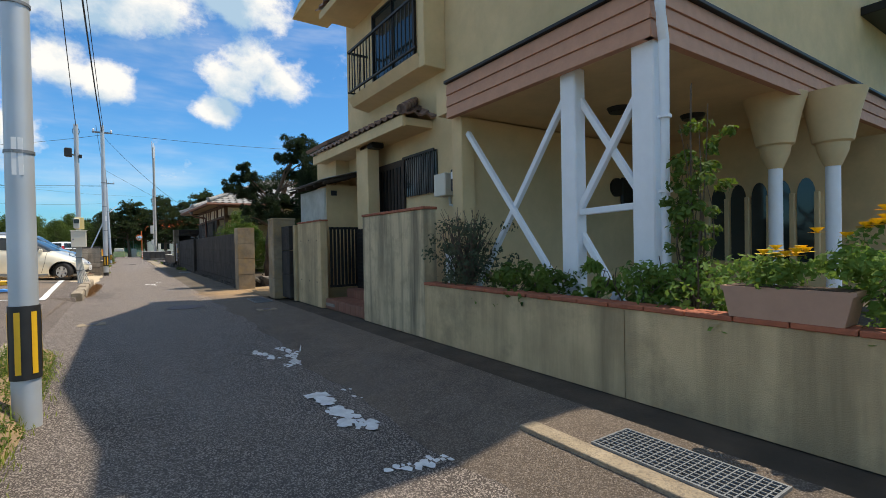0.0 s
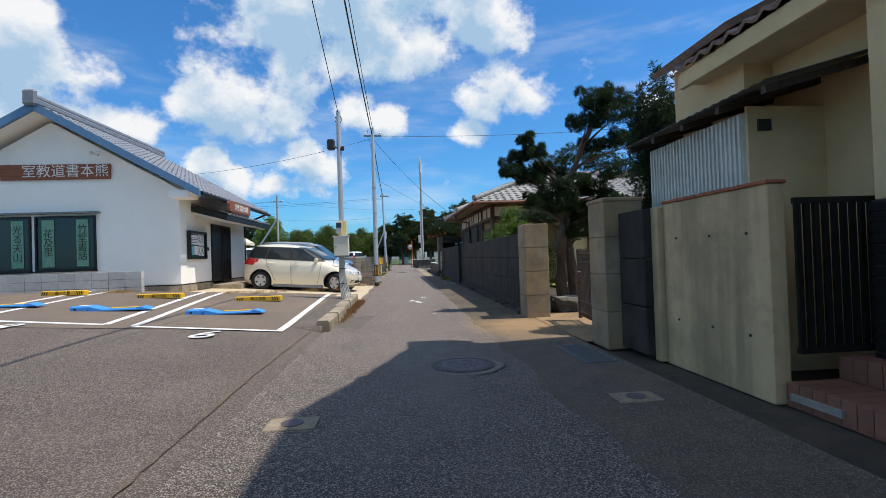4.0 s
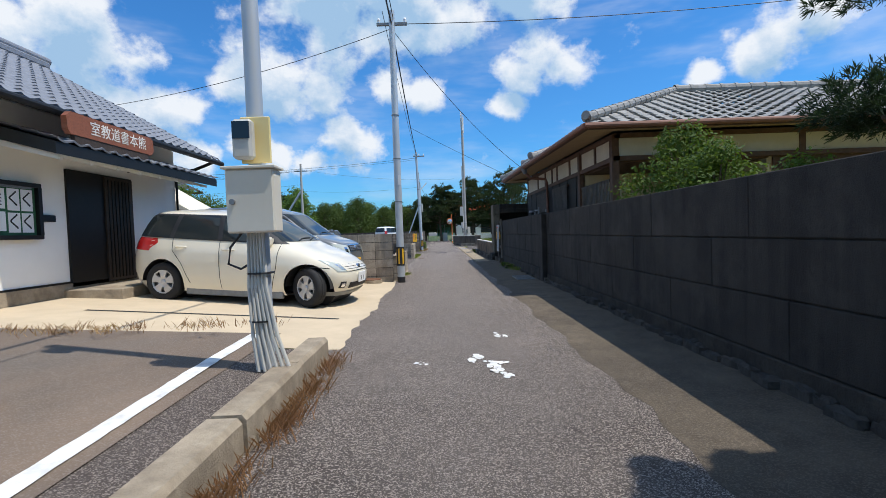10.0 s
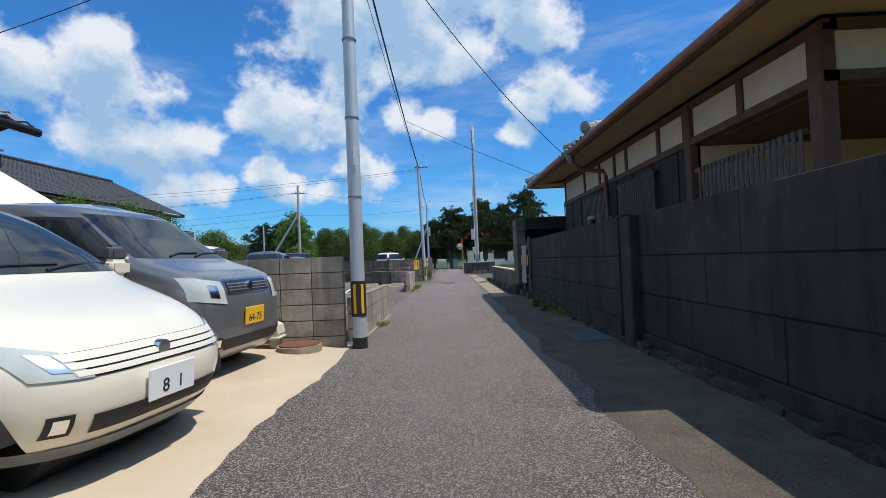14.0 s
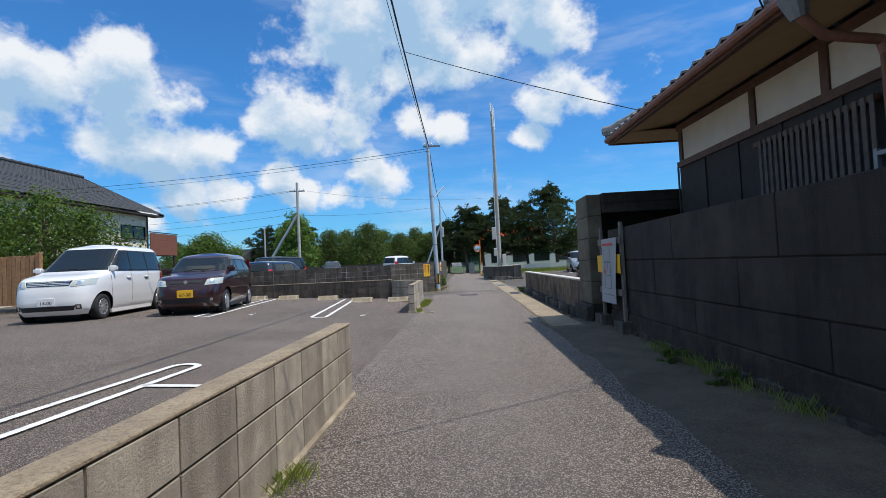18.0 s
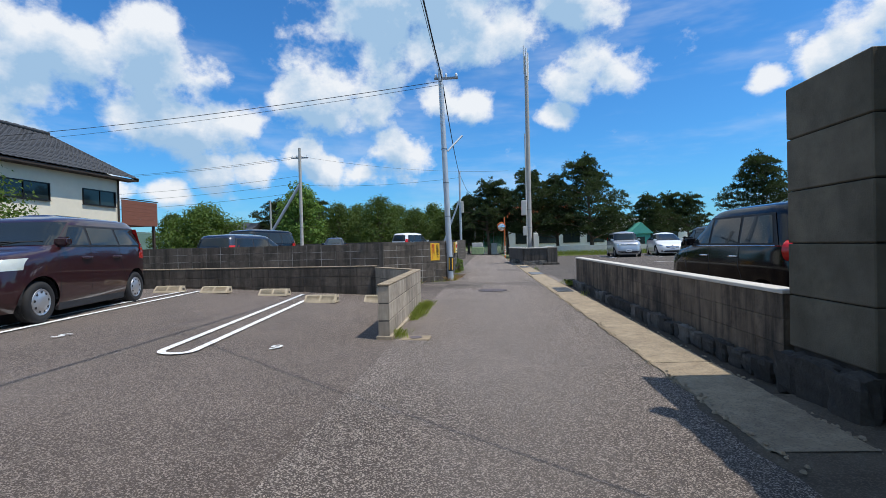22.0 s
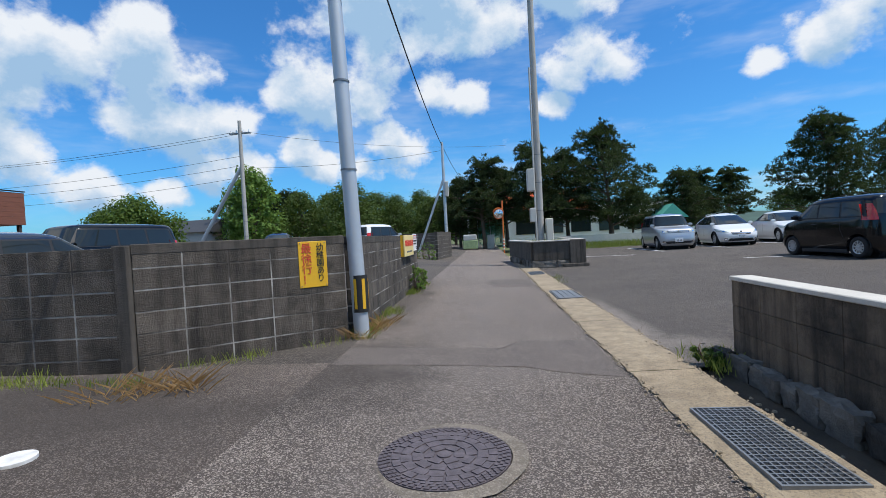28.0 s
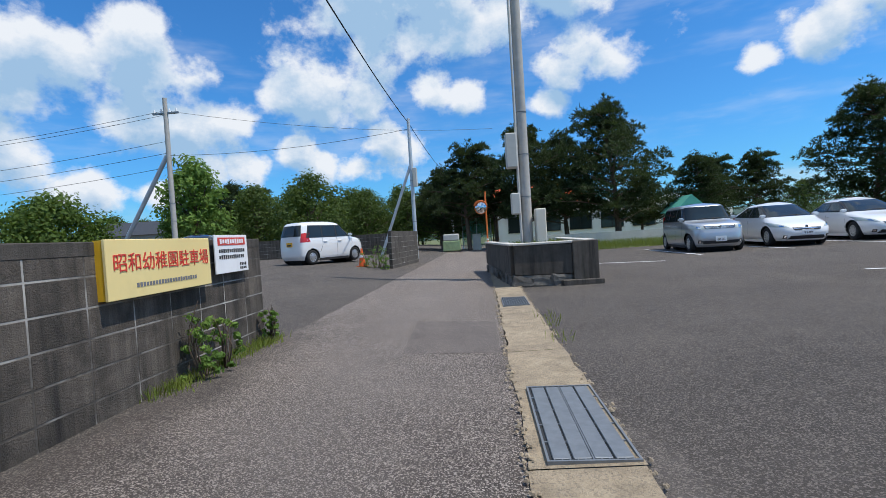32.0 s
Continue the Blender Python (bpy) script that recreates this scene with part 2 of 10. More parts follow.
mat("gutter_stone", (0.36, 0.29, 0.20), 0.95, vary=0.45, scale=14.0, bump=0.4, bump_scale=90.0, stain=(0.12, 0.10, 0.075), stain_scale=7.0, stain_amount=0.8)
mat("pad_concrete", (0.56, 0.455, 0.315), 0.88, vary=0.1, scale=2.0, bump=0.15, bump_scale=60.0, stain=(0.50, 0.41, 0.29), stain_scale=0.8, stain_amount=0.6)
mat("kerb_concrete", (0.36, 0.30, 0.22), 0.92, vary=0.3, scale=7.0, bump=0.6, bump_scale=50.0, stain=(0.16, 0.12, 0.08), stain_scale=2.5, stain_amount=0.7)
mat("dirt", (0.30, 0.21, 0.12), 0.95, vary=0.3, scale=5.0, bump=0.6, bump_scale=40.0, stain=(0.17, 0.12, 0.07), stain_scale=2.0, stain_amount=0.6)
mat("sand", (0.34, 0.225, 0.115), 0.95, vary=0.25, scale=4.0, bump=0.6, bump_scale=60.0, stain=(0.20, 0.135, 0.075), stain_scale=2.0, stain_amount=0.7, speck=(0.12, 0.09, 0.06), speck_scale=90.0, speck_amount=0.4)
mat("lawn_green", (0.21, 0.21, 0.045), 0.95, vary=0.35, scale=5.0, bump=0.8, bump_scale=40.0, stain=(0.33, 0.27, 0.09), stain_scale=0.8, stain_amount=0.6)
mat("grass_ground", (0.10, 0.13, 0.045), 0.95, vary=0.4, scale=3.0, bump=0.8, bump_scale=30.0, stain=(0.2, 0.16, 0.07), stain_scale=0.3, stain_amount=0.6)
mat("road_paint", (0.78, 0.78, 0.76), 0.7, vary=0.1, scale=14.0, bump=0.3, bump_scale=120.0, stain=(0.35, 0.33, 0.31), stain_scale=9.0, stain_amount=0.55)
mat("stucco_cream", (0.70, 0.52, 0.29), 0.92, vary=0.08, scale=3.0, bump=0.35, bump_scale=160.0, stain=(0.45, 0.36, 0.2), stain_scale=0.8, stain_amount=0.5)
mat("stucco_dirty", (0.60, 0.47, 0.29), 0.93, vary=0.1, scale=3.0, bump=0.4, bump_scale=120.0, stain=(0.10, 0.085, 0.058), stain_scale=1.1, stain_amount=1.0, streak=True, stain2=(0.22, 0.175, 0.11), stain2_scale=4.0, stain2_amount=0.45)
mat("stucco_low", (0.58, 0.43, 0.24), 0.93, vary=0.14, scale=2.5, bump=0.4, bump_scale=120.0, stain=(0.20, 0.15, 0.085), stain_scale=0.8, stain_amount=0.8, streak=True, stain2=(0.27, 0.205, 0.12), stain2_scale=1.4, stain2_amount=0.65)
mat("brick_red_cap", (0.33, 0.10, 0.05), 0.8, vary=0.25, scale=12.0, bump=0.3)
mat("siding_pink", (0.50, 0.26, 0.165), 0.75, vary=0.1, scale=8.0, bump=0.15, bump_scale=90.0)
mat("paint_white", (0.80, 0.81, 0.83), 0.5, vary=0.04, scale=5.0, bump=0.05)
mat("wood_dark", (0.045, 0.03, 0.022), 0.7, vary=0.4, scale=9.0, bump=0.3, bump_scale=60.0, stretch=(3, 3, 0.4))
mat("metal_dark", (0.009, 0.0085, 0.008), 0.5, metal=0.2, vary=0.3, scale=10.0)
mat("metal_rust", (0.13, 0.085, 0.06), 0.75, metal=0.2, vary=0.45, scale=30.0, bump=0.3, bump_scale=90.0)
mat("steel_pole", (0.52, 0.56, 0.60), 0.48, metal=0.35, vary=0.08, scale=6.0, stain=(0.36, 0.36, 0.36), stain_scale=3.0, stain_amount=0.4)
mat("concrete_pole", (0.42, 0.40, 0.37), 0.85, vary=0.12, scale=5.0, bump=0.15)
mat("galvanised", (0.22, 0.235, 0.25), 0.5, metal=0.5, vary=0.15, scale=15.0)
mat("cast_iron", (0.13, 0.11, 0.12), 0.65, metal=0.4, vary=0.3, scale=18.0, bump=0.2)
mat("cable_black", (0.015, 0.015, 0.017), 0.6)
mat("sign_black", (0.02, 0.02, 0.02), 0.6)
mat("sign_yellow", (0.80, 0.45, 0.02), 0.5, vary=0.06, scale=10.0)
mat("sign_cream", (0.85, 0.68, 0.30), 0.5, vary=0.08, scale=3.0, stain=(0.6, 0.42, 0.14), stain_scale=1.5, stain_amount=0.4)
mat("sign_red", (0.62, 0.06, 0.04), 0.55, vary=0.1)
mat("sign_white", (0.82, 0.82, 0.82), 0.5, vary=0.04)
mat("bump_blue", (0.05, 0.28, 0.75), 0.5, vary=0.12, scale=12.0)
mat("plaster_white", (0.93, 0.915, 0.875), 0.9, vary=0.02, scale=3.0, bump=0.12, bump_scale=140.0, stain=(0.86, 0.84, 0.79), stain_scale=0.7, stain_amount=0.3)
mat("plaster_tan", (0.62, 0.50, 0.33), 0.92, vary=0.07, scale=3.0, bump=0.1)
mat("soffit_tan", (0.40, 0.28, 0.15), 0.9, vary=0.1, scale=4.0)
mat("blue_trim", (0.10, 0.21, 0.36), 0.55, vary=0.08)
mat("tile_slate", (0.20, 0.21, 0.24), 0.42, vary=0.2, scale=9.0, bump=0.1)
mat("tile_grey", (0.28, 0.275, 0.265), 0.6, vary=0.3, scale=7.0, bump=0.2, stain=(0.14, 0.135, 0.125), stain_scale=2.5, stain_amount=0.6)
mat("tile_brown", (0.20, 0.13, 0.11), 0.45, vary=0.35, scale=11.0, bump=0.15)
mat("tile_black", (0.045, 0.047, 0.052), 0.6, vary=0.2, scale=6.0)
mat("block_tan", (0.40, 0.345, 0.275), 0.93, vary=0.16, scale=9.0, bump=0.5, bump_scale=90.0, stain=(0.16, 0.135, 0.105), stain_scale=1.5, stain_amount=0.75, streak=True, piece=0.18, stain2=(0.20, 0.17, 0.135), stain2_scale=3.5, stain2_amount=0.6)
mat("block_grey", (0.120, 0.100, 0.081), 0.93, vary=0.2, scale=8.0, bump=0.7, bump_scale=70.0, stain=(0.020, 0.0175, 0.015), stain_scale=1.7, stain_amount=0.95, streak=True, piece=0.25, stain2=(0.034, 0.029, 0.024), stain2_scale=2.6, stain2_amount=0.8)
mat("block_dark", (0.095, 0.082, 0.069), 0.93, vary=0.2, scale=8.0, bump=0.45, bump_scale=100.0, stain=(0.018, 0.016, 0.014), stain_scale=2.2, stain_amount=0.85, streak=True, piece=0.15)
mat("plaster_grey_block", (0.45, 0.45, 0.44), 0.92, vary=0.1, scale=9.0, bump=0.3, bump_scale=110.0, piece=0.08)
mat("wood_brown", (0.10, 0.05, 0.03), 0.7, vary=0.35, scale=8.0, bump=0.25, bump_scale=60.0)
mat("wood_black", (0.02, 0.017, 0.015), 0.75, vary=0.4, scale=8.0, bump=0.2)
mat("wood_grey", (0.10, 0.085, 0.075), 0.8, vary=0.3, scale=12.0)
mat("gutter_brown", (0.22, 0.095, 0.06), 0.6, vary=0.25, scale=7.0)
mat("plaster_pale", (0.60, 0.54, 0.44), 0.92, vary=0.08, scale=4.0)
mat("plaster_cream", (0.74, 0.68, 0.54), 0.92, vary=0.05, scale=2.0)
mat("scroll_paper", (0.16, 0.34, 0.24), 0.8, vary=0.25, scale=14.0)
mat("notice_felt", (0.03, 0.12, 0.06), 0.9)
mat("paper_blue", (0.15, 0.45, 0.55), 0.7)
mat("hill_green", (0.05, 0.09, 0.07), 0.95, vary=0.3, scale=0.05)
mat("mortar_dark", (0.09, 0.08, 0.068), 0.95, vary=0.3, scale=9.0)
# darker copy of dusty_edge: wall shade put into the colour, with dirt
mat("shaded_edge", (0.118, 0.093, 0.064), 0.95, vary=0.3, scale=3.0, bump=0.8, bump_scale=80.0, stain=(0.066, 0.053, 0.039), stain_scale=0.7, stain_amount=0.75, speck=(0.26, 0.21, 0.16), speck_scale=140.0, speck_amount=0.4,
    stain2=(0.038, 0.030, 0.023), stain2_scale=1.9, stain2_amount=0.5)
mat("dusty_edge", (0.115, 0.088, 0.066), 0.95, vary=0.3, scale=3.0, bump=0.9, bump_scale=80.0, stain=(0.19, 0.14, 0.095), stain_scale=1.1, stain_amount=0.55, speck=(0.40, 0.33, 0.27), speck_scale=150.0, speck_amount=0.5,
    stain2=(0.06, 0.048, 0.04), stain2_scale=2.2, stain2_amount=0.5)
mat("earth_dark", (0.075, 0.056, 0.038), 0.95, vary=0.35, scale=4.0, bump=0.6, bump_scale=50.0, stain=(0.035, 0.03, 0.022), stain_scale=1.5, stain_amount=0.7)
mat("cone_orange", (0.75, 0.13, 0.02), 0.6, vary=0.08, scale=9.0)
mat("pole_orange", (0.72, 0.17, 0.03), 0.5, vary=0.08, scale=9.0)
mat("tank_cream", (0.70, 0.66, 0.54), 0.55, vary=0.08, scale=9.0, stain=(0.45, 0.4, 0.3), stain_scale=6.0, stain_amount=0.4)
mat("lid_rust", (0.17, 0.075, 0.04), 0.85, vary=0.3, scale=20.0, bump=0.3)
mat("fence_wood", (0.36, 0.19, 0.085), 0.8, vary=0.3, scale=9.0, bump=0.2, piece=0.12)
mat("pier_grey", (0.150, 0.130, 0.093), 0.93, vary=0.2, scale=4.0, bump=0.4, bump_scale=100.0, stain=(0.065, 0.056, 0.038), stain_scale=1.6, stain_amount=0.8, stain2=(0.05, 0.05, 0.03), stain2_scale=3.0, stain2_amount=0.4, piece=0.08)
mat("wall_stained", (0.185, 0.140, 0.098), 0.94, vary=0.25, scale=6.0, bump=0.6, bump_scale=60.0, stain=(0.008, 0.007, 0.006), stain_scale=1.9, stain_amount=1.0, streak=True, piece=0.15, stain2=(0.016, 0.014, 0.012), stain2_scale=1.6, stain2_amount=0.8)
mat("poster_paper", (0.37, 0.38, 0.395), 0.7, vary=0.05, scale=4.0, stain=(0.28, 0.28, 0.26), stain_scale=2.0, stain_amount=0.5)
mat("poster_grey", (0.16, 0.165, 0.18), 0.7)
mat("tank_green", (0.28, 0.36, 0.18), 0.7, vary=0.2, scale=4.0)
mat("post_grey_wood", (0.17, 0.15, 0.13), 0.85, vary=0.3, scale=9.0, bump=0.3, bump_scale=60.0)
mat("mortar", (0.075, 0.066, 0.057), 0.95, vary=0.3, scale=9.0, stain=(0.60, 0.57, 0.52), stain_scale=1.9, stain_amount=0.9)
mat("panel_grey", (0.035, 0.0295, 0.0245), 0.93, vary=0.18, scale=5.0, bump=0.5, bump_scale=90.0, stain=(0.009, 0.0075, 0.0065), stain_scale=1.2, stain_amount=0.95, streak=True, piece=0.14, stain2=(0.078, 0.066, 0.054), stain2_scale=1.3, stain2_amount=0.5)
mat("base_black", (0.030, 0.025, 0.020), 0.96, vary=0.5, scale=7.0, bump=1.0, bump_scale=22.0, stain=(0.10, 0.085, 0.065), stain_scale=2.4, stain_amount=0.5, stain2=(0.011, 0.009, 0.008), stain2_scale=3.0, stain2_amount=0.7)
mat("stop_concrete", (0.50, 0.42, 0.30), 0.93, vary=0.15, scale=9.0, bump=0.4, bump_scale=80.0, stain=(0.30, 0.25, 0.17), stain_scale=4.0, stain_amount=0.6)
mat("collar_concrete", (0.21, 0.18, 0.145), 0.93, vary=0.3, scale=9.0, bump=0.8, bump_scale=60.0, stain=(0.11, 0.092, 0.075), stain_scale=4.0, stain_amount=0.7, speck=(0.42, 0.37, 0.31), speck_scale=110.0, speck_amount=0.4)
mat("post_brown", (0.33, 0.25, 0.16), 0.93, vary=0.25, scale=4.0, bump=0.45, bump_scale=90.0, stain=(0.17, 0.135, 0.095), stain_scale=2.2, stain_amount=0.8, piece=0.08, stain2=(0.40, 0.25, 0.095), stain2_scale=2.6, stain2_amount=0.6)
# darker copy of rubble: wall shade put into the colour along with stains
mat("rubble_dark", (0.060, 0.053, 0.045), 0.95, vary=0.45, scale=9.0, bump=0.9, bump_scale=28.0, stain=(0.02, 0.018, 0.015), stain_scale=3.0, stain_amount=0.8, piece=0.25)
mat("rubble", (0.17, 0.155, 0.135), 0.95, vary=0.35, scale=8.0, bump=0.8, bump_scale=30.0, stain=(0.06, 0.055, 0.05), stain_scale=3.0, stain_amount=0.8, piece=0.2)
mat("cap_white", (0.58, 0.55, 0.49), 0.9, vary=0.12, scale=6.0, bump=0.3, stain=(0.4, 0.37, 0.32), stain_scale=3.0, stain_amount=0.4)
mat("tile_terracotta", (0.23, 0.10, 0.065), 0.55, vary=0.15, scale=9.0, piece=0.12)
mat("sign_wood", (0.23, 0.075, 0.035), 0.6, vary=0.25, scale=8.0, bump=0.15, stretch=(0.4, 4, 4))
mat("lettering", (0.72, 0.70, 0.66), 0.7)
mat("red_roof", (0.80, 0.13, 0.03), 0.6, vary=0.1)
mat("green_wall", (0.10, 0.42, 0.33), 0.7, vary=0.1)
mat("wood_red", (0.20, 0.075, 0.045), 0.7, vary=0.25, scale=7.0, stretch=(0.3, 0.3, 8))
mat("bark", (0.12, 0.085, 0.06), 0.95, vary=0.45, scale=14.0, bump=0.9, bump_scale=40.0, stretch=(1, 1, 0.3))
mat("stone_grey", (0.27, 0.25, 0.22), 0.9, vary=0.3, scale=7.0, bump=0.6, bump_scale=30.0)
mat("soil", (0.075, 0.05, 0.035), 0.95, vary=0.3, scale=15.0, bump=0.7)
mat("planter_plastic", (0.40, 0.235, 0.16), 0.6, vary=0.1)
mat("flower_yellow", (0.85, 0.55, 0.02), 0.6, vary=0.15)
mat("plastic_grey", (0.50, 0.49, 0.45), 0.55, vary=0.06)
mat("plastic_cream", (0.70, 0.66, 0.56), 0.55, vary=0.08, stain=(0.5, 0.42, 0.3), stain_scale=3.0, stain_amount=0.4)
mat("translucent_panel", (0.55, 0.55, 0.50), 0.5, vary=0.15, scale=6.0)
mat("rubber", (0.018, 0.018, 0.019), 0.85, vary=0.2)
mat("rim_silver", (0.55, 0.56, 0.58), 0.35, metal=0.7, vary=0.05)
mat("rim_dark", (0.10, 0.10, 0.105), 0.45, metal=0.6, vary=0.1)
mat("chrome", (0.75, 0.76, 0.78), 0.15, metal=1.0, vary=0.02)
mat("lamp_red", (0.50, 0.015, 0.012), 0.2, coat=0.6)
mat("lamp_clear", (0.50, 0.54, 0.50), 0.08, coat=1.0, vary=0.1)
mat("trim_black", (0.02, 0.02, 0.022), 0.6)
mat("car_ivory", (0.78, 0.72, 0.58), 0.3, vary=0.01, coat=1.0)
mat("car_white", (0.80, 0.80, 0.80), 0.3, vary=0.01, coat=1.0)
mat("car_grey", (0.20, 0.205, 0.21), 0.32, metal=0.5, vary=0.02, coat=1.0)
mat("car_silver", (0.52, 0.53, 0.55), 0.32, metal=0.6, vary=0.02, coat=1.0)
mat("car_maroon", (0.034, 0.008, 0.011), 0.28, metal=0.2, vary=0.02, coat=1.0)
mat("car_black", (0.005, 0.005, 0.006), 0.12, vary=0.02, coat=0.0)
mat("car_navy", (0.02, 0.03, 0.055), 0.25, metal=0.3, vary=0.02, coat=1.0)
glass("car_glass", (0.02, 0.026, 0.028))
glass("window_glass", (0.025, 0.035, 0.035), rough=0.06)
glass("mirror", (0.8, 0.8, 0.8))
MATS["mirror"].node_tree.nodes["Principled BSDF"].inputs["Metallic"].default_value = 1.0
leafy("needles", (0.013, 0.025, 0.007), (0.055, 0.083, 0.019))
leafy("juniper", (0.012, 0.026, 0.010), (0.03, 0.055, 0.018))
leafy("leaves", (0.040, 0.078, 0.009), (0.125, 0.19, 0.022))
leafy("leaves_bright", (0.07, 0.14, 0.02), (0.19, 0.29, 0.05))
leafy("leaves_dark", (0.030, 0.056, 0.008), (0.110, 0.165, 0.022))
leafy("grass_blade", (0.13, 0.18, 0.025), (0.30, 0.34, 0.06))
leafy("dry_grass", (0.28, 0.17, 0.07), (0.5, 0.34, 0.15))
leafy("dry_weed", (0.22, 0.11, 0.05), (0.32, 0.19, 0.08))
leafy("leaves_grey", (0.045, 0.06, 0.03), (0.11, 0.125, 0.07))


def dust(name, color, spots, grain=2.5):
    """Lays worn, dusty or darker places with frayed edges on a material: centre, half widths, amount."""
    tree = MATS[name].node_tree
    link = tree.links.new
    base = tree.nodes["Principled BSDF"].inputs["Base Color"]
    geo = tree.nodes.new("ShaderNodeNewGeometry")
    fray = node(tree, "ShaderNodeTexNoise", Scale=grain, Detail=8.0, Roughness=0.7)
    link(geo.outputs["Position"], fray.inputs["Vector"])
    for x, y, rx, ry, amount in spots:
        away = tree.nodes.new("ShaderNodeVectorMath")
        away.operation = "SUBTRACT"
        away.inputs[1].default_value = (x, y, 0)
        link(geo.outputs["Position"], away.inputs[0])
        sized = tree.nodes.new("ShaderNodeVectorMath")
        sized.operation = "MULTIPLY"
        sized.inputs[1].default_value = (1 / rx, 1 / ry, 0)
        link(away.outputs[0], sized.inputs[0])
        far_ = tree.nodes.new("ShaderNodeVectorMath")
        far_.operation = "LENGTH"
        link(sized.outputs[0], far_.inputs[0])
        total = tree.nodes.new("ShaderNodeMath")
        total.operation = "MULTIPLY_ADD"
        total.inputs[1].default_value = 1.6
        link(fray.outputs["Fac"], total.inputs[0])
        link(far_.outputs["Value"], total.inputs[2])
        cover = node(tree, "ShaderNodeMapRange")
        cover.inputs["From Min"].default_value, cover.inputs["From Max"].default_value = 1.85, 1.05
        cover.inputs["To Max"].default_value = amount
        link(total.outputs[0], cover.inputs["Value"])
        mix = tree.nodes.new("ShaderNodeMix")
        mix.data_type = "RGBA"
        link(cover.outputs["Result"], mix.inputs["Factor"])
        link(base.links[0].from_socket, mix.inputs["A"])
        mix.inputs["B"].default_value = (*color, 1)
        link(mix.outputs["Result"], base)


dust("asphalt", (0.215, 0.185, 0.165), [(0.35, 30.0, 0.95, 45.0, 0.36)], 1.1)
for nm in ("asphalt", "dusty_edge", "shaded_edge", "earth_dark"):
    dust(nm, (0.37, 0.235, 0.115), [(2.25, 12.3, 1.15, 1.5, 0.85)], 3.0)
dust("asphalt_dark", (0.33, 0.285, 0.245), [(2.12, 43.4, 0.24, 2.6, 0.5), (2.4, 42.2, 0.4, 0.4, 0.3)], 2.2)
dust("asphalt_lot", (0.19, 0.16, 0.14), [(-2.6, 29.6, 0.9, 0.5, 0.5), (-4.0, 31.5, 1.6, 0.6, 0.4)], 2.0)
# darker brown area of the car park in front of the block wall
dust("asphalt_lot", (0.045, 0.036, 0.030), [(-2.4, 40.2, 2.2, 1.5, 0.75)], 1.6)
# darker brown areas of the lane beside the block walls
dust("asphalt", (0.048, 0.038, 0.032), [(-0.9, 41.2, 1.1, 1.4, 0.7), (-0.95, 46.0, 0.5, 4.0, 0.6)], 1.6)


